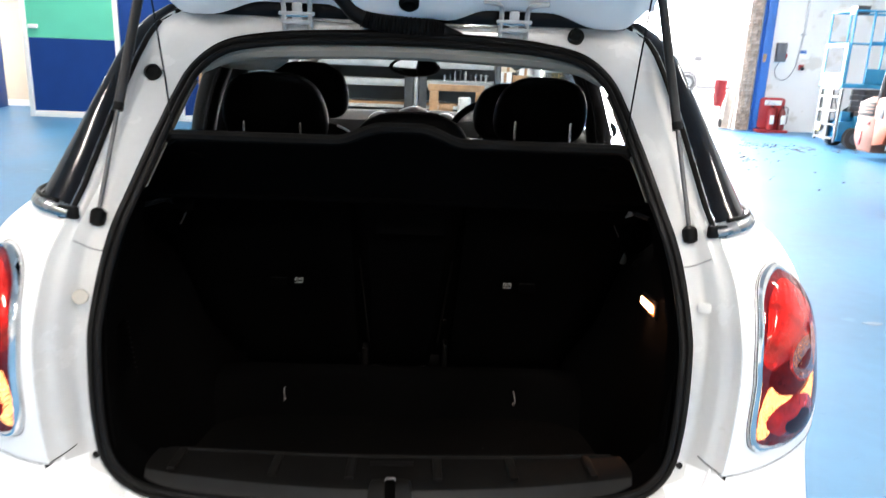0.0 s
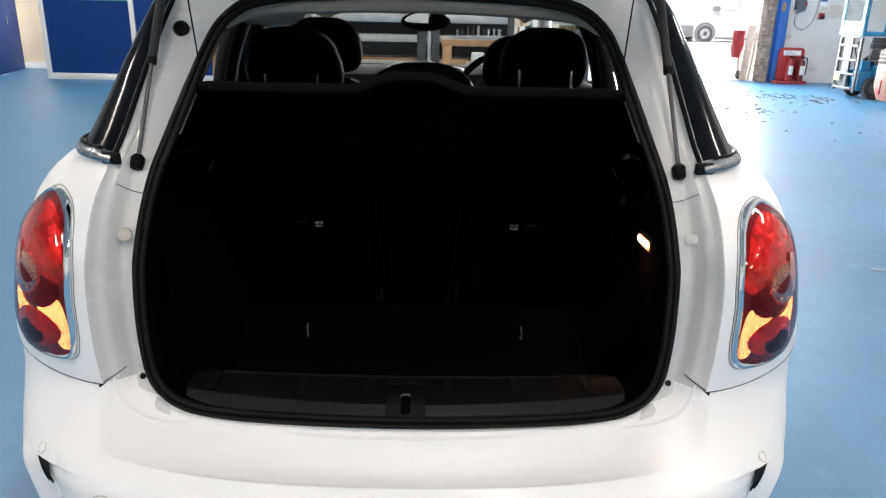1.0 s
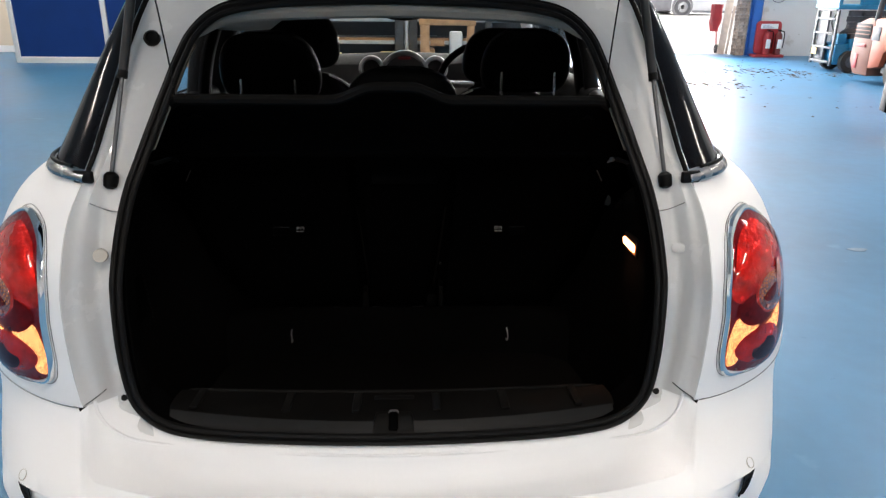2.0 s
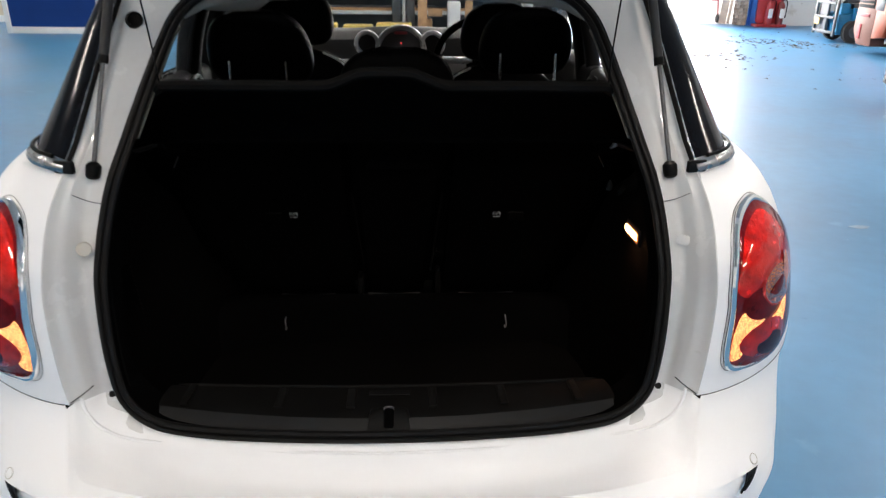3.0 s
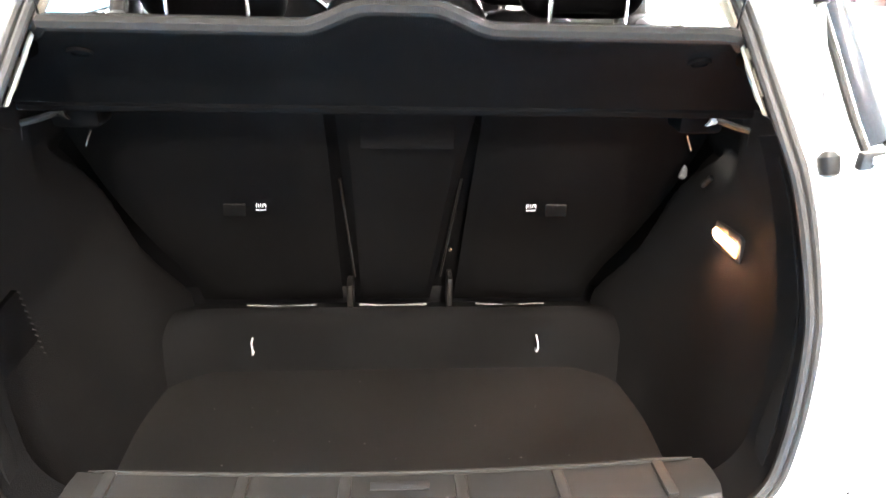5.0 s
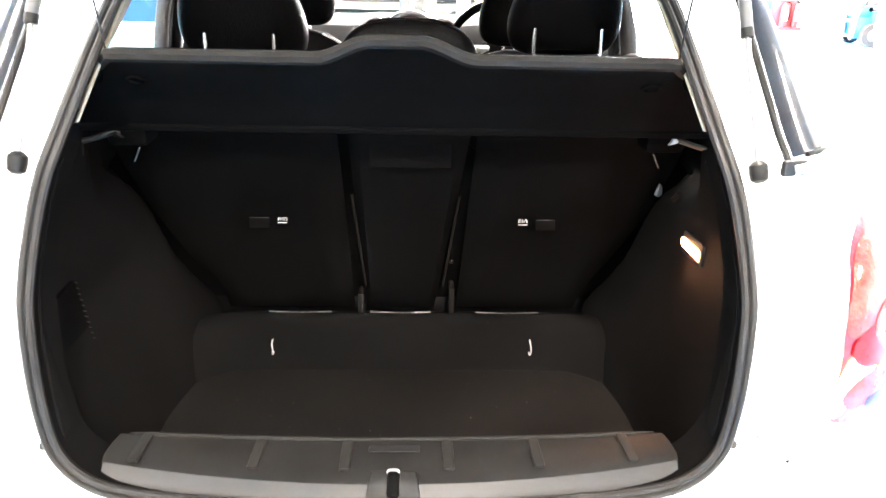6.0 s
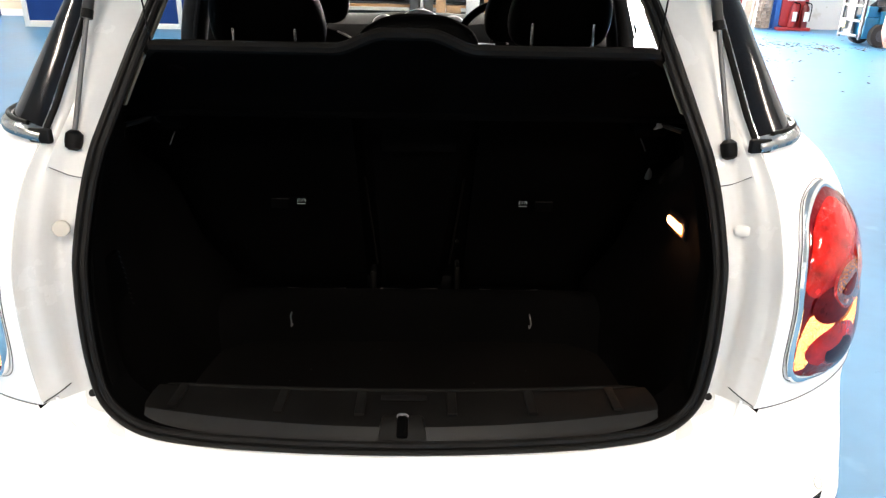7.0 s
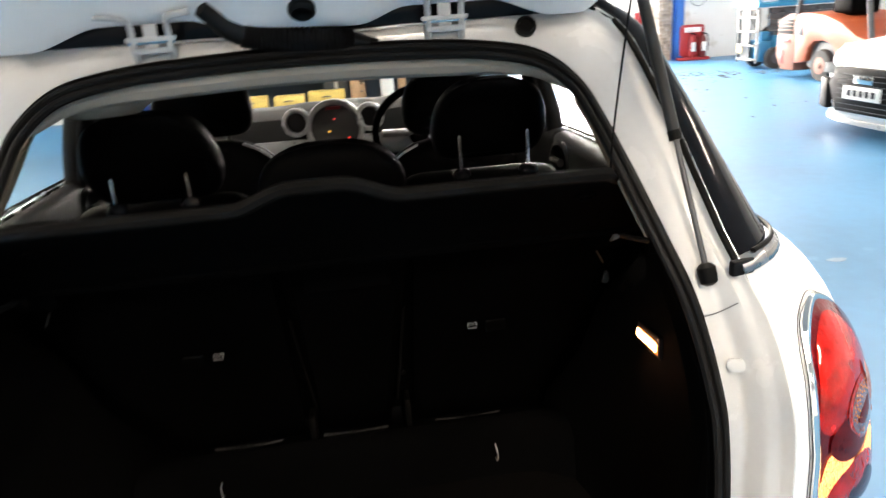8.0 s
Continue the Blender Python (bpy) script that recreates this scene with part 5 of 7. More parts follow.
for s in (1, -1):
    # tie-down hook
    c = Vector((0.3065 * s, 1.715, 0.551))
    part("tie_down_hook", tube(smooth_path([c + Vector((0, 0.014, 0.017)), c + Vector((0, -0.004, 0.014)), c + Vector((0.002, -0.008, 0)), c + Vector((0, -0.004, -0.014)), c + Vector((0, 0.014, -0.017))], 4), 0.0019, 8), ZINC, car, "bright steel tie-down loop")
    # side trim with the wheel-arch bulge
    rows = []
    for k in range(61):
        y = 1.14 + 0.82 * k / 60
        row = []
        for j in range(45):
            z = BOOT_FLOOR - 0.01 + (1.15 - BOOT_FLOOR) * j / 44
            lip = ramp(z, [0.48, 0.56, 0.62, 0.7, 0.8, 0.9, 0.98, 1.08, 1.16], [0.47, 0.475, 0.48, 0.50, 0.512, 0.52, 0.518, 0.50, 0.475])
            far = ramp(z, [0.48, 0.56, 0.62, 0.70, 0.77, 0.85, 0.90, 0.94, 0.965, 0.985, 1.0, 1.02, 1.16], [0.455, 0.457, 0.466, 0.503, 0.525, 0.539, 0.546, 0.556, 0.568, 0.586, 0.606, 0.622, 0.615])
            crest = ramp(z, [0.60, 0.65, 0.77, 0.90, 0.96, 1.0], [1.85, 1.825, 1.755, 1.70, 1.665, 1.64])
            deep = ramp(z, [0.48, 0.6, 0.75, 0.9, 1.0, 1.16], [0.50, 0.53, 0.562, 0.575, 0.575, 0.56])
            f = soft(y, 1.16, 1.30)
            g = soft(y, 1.50, crest - 0.015)
            x = (lip * (1 - f) + deep * f) * (1 - g) + far * g + 0.075 * soft(y, crest + 0.004, crest + 0.045) * (1 - soft(z, 0.97, 1.02))
            y0 = max(y, opening_y(x, max(z, 0.66)) + 0.02) if k < 6 else y + (opening_y(0.52, max(z, 0.66)) - 1.15) * (1 - soft(y, 1.14, 1.5))
            row.append((x * s, y0, z))
        rows.append(row)
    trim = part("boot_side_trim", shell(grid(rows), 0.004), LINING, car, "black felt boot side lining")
    part("trim_clip", lathe([(0.006, -0.003), (0.006, 0.002), (0.0, 0.003)], (0.553 * s, 1.40, 0.70), (-s, -0.3, 0), 12), BLACK_PLASTIC, trim)
    # shelf bracket
    c = Vector((0.532 * s, 1.545, 1.118))
    part("shelf_bracket", box((min(0.46 * s, 0.535 * s), 1.525, 1.085), (max(0.46 * s, 0.535 * s), 1.59, 1.135), 0.01), FELT, trim, "black shelf bracket")
    at = Matrix.Translation((0.506 * s, 1.505, 1.128)) @ Matrix.Diagonal((s, 1, 1, 1))
    for outline in ([(-0.0076, 0.0066), (-0.004, 0.0125), (0.0095, 0.024), (0.0135, 0.0135), (0.021, 0.004), (0.004, 0.004)], [(-0.0076, -0.003), (0.004, -0.001), (0.0095, -0.0066), (0.004, -0.017), (-0.0125, -0.022), (-0.0057, -0.0133)]):
        lobe = turn(prism(outline, "y", -0.005, 0.005, 0.002), at)
        bmesh.ops.recalc_face_normals(lobe, faces=lobe.faces)
        # Right pivot coloured paler than the left to stand for window daylight on it.
        part("bracket_pivot", lobe, BRACKET_DAYLIT if s > 0 else SILL_PLASTIC, trim, "two-lobed shelf pivot, daylight put into its pale colour" if s > 0 else "")
    part("bracket_arm", tube([(0.508 * s, 1.505, 1.118), (0.540 * s, 1.497, 1.108), (0.566 * s, 1.492, 1.102)], 0.0045, 8, flat=1.4), SILL_STRIP, trim)
    part("arm_fork", tube([(0.566 * s, 1.492, 1.106), (0.568 * s, 1.490, 1.078)], 0.0055, 8), BLACK_PLASTIC, trim)
    part("strap_edge", tube([(0.478 * s, 1.53, 1.082), (0.496 * s, 1.545, 1.052)], 0.0014, 6), HEM, trim, "pale strap edge")
    if s > 0:
        part("belt_guide", tube([(0.568 * s, 1.60, 0.985), (0.558 * s, 1.61, 0.965)], 0.006, 8), SILL_PLASTIC, trim, "dark lever")
# stitched flap on the passenger-side lining
flap = part("lining_flap", prism([(1.375, 0.885), (1.395, 0.81), (1.404, 0.742), (1.292, 0.718), (1.25, 0.80), (1.29, 0.88)], "x", -0.572, -0.561, 0.002), FELT, trim, "black lining flap")
for k in range(11):
    y, z = 1.372 + 0.0027 * k, 0.882 - 0.0125 * k
    part("stitch", tube([(-0.5595, y - 0.003, z + 0.003), (-0.5585, y + 0.003, z - 0.002)], 0.0012, 5), SILL_STRIP, flap)

# boot lamp
lamp = part("boot_lamp", prism([(1.440, 0.889), (1.442, 0.930), (1.455, 0.934), (1.545, 0.925), (1.551, 0.885), (1.535, 0.880)], "x", 0.5655, 0.580, 0.003), BLACK_PLASTIC, car, "boot lamp, lit")
part("boot_lamp_lens", prism([(1.452, 0.901), (1.452, 0.913), (1.460, 0.917), (1.540, 0.912), (1.540, 0.899), (1.530, 0.896)], "x", 0.5610, 0.569, 0.002), BOOT_LIT, lamp, "warm lit lens")
part("lens_rim", prism([(1.450, 0.894), (1.450, 0.914), (1.460, 0.9185), (1.5415, 0.9135), (1.5415, 0.897), (1.529, 0.892)], "x", 0.5635, 0.569, 0.002), BOOT_RIM_LIT, lamp, "amber lens edge")

# lint on the boot carpet
rng = random.Random(21)
bm = bmesh.new()
for k in range(34):
    x, y = rng.uniform(-0.42, 0.42), rng.uniform(1.2, 1.68)
    r, a = rng.uniform(0.0004, 0.0009), rng.uniform(0, 3)
    box((x - r * (1 + math.cos(a) ** 2), y - r, BOOT_FLOOR), (x + r * (1 + math.cos(a) ** 2), y + r, BOOT_FLOOR + r), bm=bm)
solo("carpet_lint", bm, HEM, "pale lint specks on the black boot carpet", "lint", kind="stuff", smooth=False)

# rear seat backs
def seat_y(z):
    return ramp(z, [0.56, 0.60, 0.865, 1.0, 1.12], [1.855, 1.845, 1.752, 1.70, 1.645])


def seat_panel(name, x_low, x_high, label, inset=0.0):
    """A seat back: low and high give its left and right edge at the bottom and at the top."""
    rows = []
    for k in range(15):
        z = 0.585 + 0.525 * k / 14
        f = k / 14
        a = x_low[0] + (x_high[0] - x_low[0]) * f
        b = x_low[1] + (x_high[1] - x_low[1]) * f
        edge_x = ramp(z, [0.585, 0.62, 0.70, 0.74, 0.83, 0.89, 1.0, 1.11], [0.437, 0.442, 0.475, 0.50, 0.54, 0.562, 0.59, 0.605])
        a, b = (-edge_x if a < -0.4 else a), (edge_x if b > 0.4 else b)
        row = []
        for j in range(13):
            t = j / 12
            edge = (soft(t, 0, 0.08) * soft(1 - t, 0, 0.08)) * soft(f, 0, 0.06) * soft(1 - f, -0.02, 0.05)
            row.append((a + (b - a) * t, seat_y(z) + 0.018 * (1 - edge) + inset, z))
        rows.append(row)
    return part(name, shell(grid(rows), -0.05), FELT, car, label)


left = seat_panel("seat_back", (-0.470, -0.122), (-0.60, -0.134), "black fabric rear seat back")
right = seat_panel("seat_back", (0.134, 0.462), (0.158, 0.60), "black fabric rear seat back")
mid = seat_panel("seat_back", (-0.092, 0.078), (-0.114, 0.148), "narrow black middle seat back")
part("seat_pull", turn(box((-0.075, -0.006, -0.006), (0.075, 0.004, 0.006), 0.004), Matrix.Translation((0.018, seat_y(1.03) + 0.0035, 1.03)) @ pose(0, 0, 0, -20)), FELT, mid)
part("seat_recess", turn(box((-0.085, -0.003, -0.045), (0.085, 0.004, 0.045), 0.02), Matrix.Translation((0.018, seat_y(1.06) + 0.002, 1.055)) @ pose(0, 0, 0, -20)), FELT, mid)
for seat, cx, sx in ((left, -0.269, -1), (right, 0.2735, 1)):
    tilt = pose(0, 0, 0, -20)
    at = Matrix.Translation((cx + 0.052 * sx, seat_y(0.866) - 0.003, 0.868)) @ tilt
    part("strap_slot", turn(box((-0.022, 0.0015, -0.024), (0.022, 0.004, 0.024), 0.004), at), FELT, seat, "dark strap slot")
    part("slot_edge", turn(box((-0.021, 0.0, -0.001), (0.021, 0.002, 0.001), 0.0005), at), SILL_STRIP, seat)
    # small white child-seat mark, plain shapes
    at = Matrix.Translation((cx, seat_y(0.864) - 0.0025, 0.866)) @ tilt
    bm = prism([(-0.0112, -0.004), (-0.0080, 0.010), (-0.0062, 0.010), (-0.0094, -0.004)], "y", -0.001, 0.0005)
    for a, h in ((-0.0045, 0.007), (0.0, 0.004), (0.0045, 0.0015)):
        prism([(a - 0.0004, -0.0035), (a - 0.0022, h), (a - 0.0012, h), (a + 0.0006, -0.0035)], "y", -0.001, 0.0005, bm=bm)
    prism([(-0.006, 0.0095), (-0.004, 0.0105), (0.0118, 0.0), (0.0118, -0.0035), (0.0095, -0.0035), (0.0095, -0.001)], "y", -0.001, 0.0005, bm=bm)
    box((-0.011, -0.001, -0.0078), (-0.004, 0.0005, -0.0064), bm=bm)
    box((-0.002, -0.001, -0.0078), (0.011, 0.0005, -0.0064), bm=bm)
    part("seat_mark", turn(bm, at @ Matrix.Diagonal((0.9, 1.0, 1.35, 1))), WHITE_MARK, seat, "small white printed mark", smooth=False)
for x0, x1 in ((-0.335, -0.18), (-0.083, 0.069), (0.183, 0.342)):
    part("seat_hem", tube(smooth_path([(x0, 1.838, 0.586), ((x0 + x1) / 2, 1.836, 0.583), (x1, 1.838, 0.586)], 5), 0.003 if x0 * x1 < 0 else 0.0018, 8), HEM, mid, "pale plastic seat hem")
for x, top, half in ((-0.103, 0.648, 0.007), (0.120, 0.664, 0.006)):
    part("seat_hinge", box((x - half, 1.812, 0.585), (x + half, 1.862, top), 0.003), SILL_PLASTIC, mid, "satin seat hinge")
for x0, x1 in ((-0.091, -0.111), (0.098, 0.127)):
    part("seat_gap_strip", tube([(x0, seat_y(0.665) + 0.004, 0.665), (x1, seat_y(0.93) + 0.004, 0.93)], 0.0036, 6, flat=0.7), SILL_PLASTIC, mid, "satin edge strip")
part("seat_catch", lathe([(0.004, -0.004), (0.005, 0.0), (0.0, 0.004)], (0.117, 1.815, 0.735), (0, -1, 0.3), 10), STEEL, mid, "small steel catch")
rows = [[(x, seat_y(z) + 0.085, z) for x in (-0.69, -0.3, 0.0, 0.3, 0.69)] for z in (0.50, 0.60, 0.75, 0.90, 1.02, 1.12)]
part("edge_catch", turn(prism([(-0.008, -0.014), (0.003, -0.017), (0.009, -0.010), (0.007, 0.006), (0.001, 0.014), (-0.004, 0.004)], "y", -0.004, 0.004, 0.002), Matrix.Translation((0.563, seat_y(0.955) - 0.002, 0.955))), HEM, right, "bright catch at the seat's edge")
# Wide sheet added behind the seats to keep cabin light out of the boot.
part("seat_frame", shell(grid(rows), 0.02), FELT, car, "black sheet added behind the seat backs to block light")
part("seat_base", box((-0.60, 1.90, 0.30), (0.60, 2.36, 0.62), 0.06, segments=3), LEATHER, car, "black leather rear bench")


# head restraints
def head_rest(name, x, y, z, w, h, d, parent, lean=0.0, label=""):
    rows = []
    for k in range(17):
        a = math.pi * k / 16
        r = math.sin(a) ** 0.33
        zz = -math.cos(a)
        row = []
        for j in range(24):
            b = 2 * math.pi * j / 24
            cx, cy = math.cos(b), math.sin(b)
            row.append((x + w / 2 * r * math.copysign(abs(cx) ** 0.36, cx) * (1 - 0.13 * zz), y + d / 2 * r * math.copysign(abs(cy) ** 0.7, cy) + lean * zz, z + h / 2 * zz - 0.012 * (cx * zz) ** 2))
        rows.append(row)
    bm = grid(rows, close_cols=True)
    bmesh.ops.remove_doubles(bm, verts=bm.verts, dist=0.0008)
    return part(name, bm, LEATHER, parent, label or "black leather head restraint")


for s in (1, -1):
    x = 0.318 if s > 0 else -0.306
    h = head_rest("head_restraint", x, 1.680, 1.325 if s > 0 else 1.307, 0.215 if s > 0 else 0.238, 0.150 if s > 0 else 0.166, 0.10, car, -0.04)
    for dx in (-0.062 * s, 0.067 * s):
        part("restraint_post", tube([(x + dx, 1.645, 1.10), (x + dx, 1.652, 1.33)], 0.0038, 8), STEEL, h, "bright steel post")
        part("post_guide", lathe([(0.013, -0.004), (0.019, 0.006), (0.019, 0.014), (0.013, 0.022), (0.006, 0.024)], (x + dx, 1.650, 1.208), (0, 0, 1), 16), GLOSS_BLACK, h, "glossy black post guide")
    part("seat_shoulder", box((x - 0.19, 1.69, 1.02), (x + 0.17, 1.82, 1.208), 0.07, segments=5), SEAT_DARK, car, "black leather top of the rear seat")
c = head_rest("head_restraint", 0.014, 1.625, 1.247, 0.262, 0.13, 0.09, car, 0.0, "low black middle head restraint")
# front seats
for s in (1, -1):
    x, drop = 0.355 * s, (0.05 if s > 0 else 0.0)
    back = []
    for z, half, y, thick in ((0.55, 0.20, 2.50, 0.13), (0.70, 0.245, 2.50, 0.14), (0.90, 0.25, 2.49, 0.14), (1.02, 0.238, 2.49, 0.13), (1.09, 0.222, 2.49, 0.12), (1.13, 0.197, 2.49, 0.11), (1.165, 0.160, 2.49, 0.10), (1.19, 0.115, 2.49, 0.08), (1.203, 0.06, 2.49, 0.04)):
        back.append([(x + half * math.copysign(abs(math.cos(a)) ** 0.55, math.cos(a)), y + thick / 2 * math.copysign(abs(math.sin(a)) ** 0.6, math.sin(a)), z - drop) for a in [2 * math.pi * k / 28 for k in range(28)]])
    bm = grid(back, close_cols=True)
    bmesh.ops.contextual_create(bm, geom=[e for e in bm.edges if e.is_boundary and all(v.co.z > 1.2 - drop for v in e.verts)])
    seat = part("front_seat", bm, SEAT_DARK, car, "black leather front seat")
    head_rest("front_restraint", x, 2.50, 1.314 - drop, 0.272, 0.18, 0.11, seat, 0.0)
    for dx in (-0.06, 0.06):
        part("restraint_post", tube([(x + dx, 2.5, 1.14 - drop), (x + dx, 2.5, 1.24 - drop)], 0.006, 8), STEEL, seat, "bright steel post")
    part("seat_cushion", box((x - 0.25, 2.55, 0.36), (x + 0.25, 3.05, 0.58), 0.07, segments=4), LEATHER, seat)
    part("bright_piping", tube(smooth_path([(x - 0.216 * s, 2.45, 1.095 - drop), (x - 0.192 * s, 2.437, 1.137 - drop), (x - 0.155 * s, 2.435, 1.172 - drop), (x - 0.105 * s, 2.44, 1.196 - drop)], 5), 0.0035, 6), SILVER, seat, "pale piping")

# parcel shelf, its rear edge lifted by the cords
UNDER = [(1.310, 1.284), (1.307, 1.272), (1.318, 1.262), (1.36, 1.236), (1.42, 1.198), (1.462, 1.166), (1.472, 1.146), (1.498, 1.129), (1.52, 1.132), (1.665, 1.122),
         (1.665, 1.142), (1.50, 1.165), (1.42, 1.215), (1.36, 1.256), (1.322, 1.288)]
rows = []
for k in range(65):
    x = -1 + 2 * k / 64
    hump = 0.027 * (1 - soft(abs(x), 0.08, 0.27))
    pts = []
    for y, z in UNDER:
        f = (y - 1.31) / 0.31
        half = 0.447 + 0.125 * soft(f, 0.05, 0.6)
        round_off = 0.035 * soft(abs(x), 0.93, 1.0) * (1 - soft(f, 0.0, 0.3))
        bulge = -0.012 * (1 - soft(abs(x), 0.1, 0.3)) * (1 - soft(f, 0, 0.3))
        pts.append((x * half, y + round_off + bulge, z + hump * (1 - soft(f, 0.02, 0.45)) - 0.5 * round_off))
    rows.append(pts)
bm = grid(rows, close_cols=True)
bm.verts.ensure_lookup_table()
ncol = len(rows[0])
bm.faces.new([bm.verts[j] for j in range(ncol)][::-1])
bm.faces.new([bm.verts[64 * ncol + j] for j in range(ncol)])
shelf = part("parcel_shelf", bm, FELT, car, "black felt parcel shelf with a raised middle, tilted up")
rim = [(r[0][0], r[0][1] + 0.002, r[0][2] - 0.006) for r in rows]
part("shelf_rim", tube(rim, 0.0105, 8), SHELF_EDGE, shelf, "dark grey moulded shelf edge")
ridge = [(r[7][0] * 0.985, r[7][1] - 0.004, r[7][2] + 0.004) for r in rows]
part("shelf_ridge", tube(ridge, 0.011, 8), FELT, shelf, "rounded black lower edge")
for s in (1, -1):
    part("cord_button", lathe([(0.016, 0.0), (0.015, -0.004), (0.011, -0.004), (0.010, -0.001), (0.0, -0.001)], (0.40 * s, 1.356, 1.236), (0, 0.5, 0.86), 18), FELT, shelf, "round cord button")

# dashboard
rows = []
for k in range(33):
    x = -0.70 + 1.4 * k / 32
    hood = 0.02 * (1 - soft(abs(x), 0.1, 0.24)) + 0.02 * (1 - soft(abs(x - 0.36), 0.08, 0.2))
    rows.append([(x, 3.46, 0.70), (x, 3.38, 0.92), (x, 3.36, 1.06), (x, 3.38, 1.135 + hood * 0.5), (x, 3.44, 1.165 + hood), (x, 3.62, 1.165 + hood * 0.4), (x, 3.9, 1.12), (x, 4.12, 1.06)])
dash = part("dashboard", shell(grid(rows), 0.01), DASH, car, "dark grey dashboard")
part("centre_speedometer", lathe([(0.118, -0.01), (0.122, 0.02), (0.118, 0.034), (0.104, 0.036), (0.098, 0.026), (0.0, 0.024)], (0.0, 3.37, 1.082), (0, -1, 0.12), 40), SILVER, dash, "big silver centre speedometer")
part("speedometer_face", lathe([(0.097, 0.0), (0.097, 0.028), (0.0, 0.029)], (0.0, 3.37, 1.082), (0, -1, 0.12), 40), DIAL, dash, "grey dial face")
for x, z, mat in ((0.0, 1.125, RED_GLOW), (-0.025, 1.075, AMBER_GLOW), (0.055, 1.045, RED_GLOW)):
    part("warning_light", lathe([(0.003, 0), (0.0025, 0.003), (0.0, 0.004)], (x, 3.337, z), (0, -1, 0.12), 10), mat, dash, "small lit warning light")
part("roof_button", box((-0.03, 3.338, 1.163), (0.03, 3.352, 1.176), 0.004), RED_PAINT, dash, "red hazard button")
for x in (-0.155, 0.145, 0.42, -0.62, 0.62):
    v = part("air_vent", lathe([(0.056, -0.01), (0.06, 0.012), (0.056, 0.024), (0.044, 0.024), (0.040, 0.010), (0.0, 0.008)], (x, 3.362, 1.12), (0, -1, 0.12), 32), SILVER, dash, "round silver air vent")
    part("vent_core", lathe([(0.039, 0), (0.039, 0.016), (0.0, 0.018)], (x, 3.362, 1.12), (0, -1, 0.12), 24), BLACK_PLASTIC, dash, "black vent core")
part("dash_band", box((-0.66, 3.352, 0.96), (0.66, 3.366, 1.05), 0.01), SILVER, dash, "silver dash band")
ring = [(0.345 + 0.19 * math.cos(a), 3.12 - 0.06 * math.sin(a), 1.08 + 0.175 * math.sin(a)) for a in [2 * math.pi * k / 40 for k in range(40)]]
wheel = part("steering_wheel", tube(ring, 0.015, 10, closed=True), LEATHER, car, "black leather steering wheel")
part("wheel_hub", lathe([(0.07, -0.03), (0.075, 0.0), (0.06, 0.02), (0.0, 0.024)], (0.36, 3.15, 1.07), (0, -1, 0.35), 28), LEATHER, wheel)
for a in (0, 180, 270):
    d = Vector((math.cos(radians(a)), 0.0, math.sin(radians(a))))
    part("spoke", tube([Vector((0.36, 3.14, 1.075)) + d * 0.05, Vector((0.36, 3.125, 1.08)) + d * 0.18], 0.012, 8, flat=1.6), SILVER, wheel, "silver spoke")
part("column_stalk", tube([(0.36, 3.3, 1.03), (0.36, 3.15, 1.07)], 0.03, 10), BLACK_PLASTIC, wheel)
mirror = part("interior_mirror", turn(lathe([(0.0, -0.025), (0.6, -0.022), (0.93, -0.008), (1.0, 0.004), (0.95, 0.012), (0.92, 0.010)], (0, 0, 0), (0, -1, 0), 40), Matrix.Translation((0.0, 3.2, 1.385)) @ pose(0, 0, 0, 1, 0, 4) @ Matrix.Diagonal((0.112, 1, 0.043, 1))), BLACK_PLASTIC, car, "black oval interior mirror")
part("mirror_glass", turn(lathe([(0.86, 0.008), (0.85, 0.0115), (0.0, 0.0115)], (0, 0, 0), (0, -1, 0), 40), Matrix.Translation((0.0, 3.2, 1.385)) @ pose(0, 0, 0, 1, 0, 4) @ Matrix.Diagonal((0.112, 1, 0.043, 1))), MIRROR, mirror, "mirror glass")
part("mirror_stem", tube([(0, 3.21, 1.39), (0, 3.32, 1.47), (0, 3.46, 1.485)], 0.012, 8), BLACK_PLASTIC, mirror)

# ---------------- things in the workshop ----------------
# extinguisher stand beside the post
X, Y0 = 8.19, 16.72
st = thing("extinguisher_stand", (X, Y0, 0), "red plastic fire point stand holding two extinguishers", "extinguisher stand")
part("base", prism(rounded(0.72, 0.34, 0.06), "z", 0.0, 0.06, 0.008), RED_PAINT, st, "red moulded base").location = (X, Y0 - 0.02, 0)
part("back_board", prism([(x, z + 0.43) for x, z in rounded(0.58, 0.72, 0.09)], "y", -0.03, 0.03, 0.006), RED_PAINT, st, "red moulded back board").location = (X, Y0 + 0.05, 0)
part("notice", box((X - 0.20, Y0 + 0.010, 0.62), (X + 0.20, Y0 + 0.018, 0.73), 0.002), WHITE_FRAME, st, "pale notice with illegible print")
for k in range(3):
    part("print_bar", box((X - 0.16, Y0 + 0.006, 0.64 + 0.028 * k), (X + 0.10 - 0.05 * k, Y0 + 0.009, 0.65 + 0.028 * k)), RACK_STEEL, st)
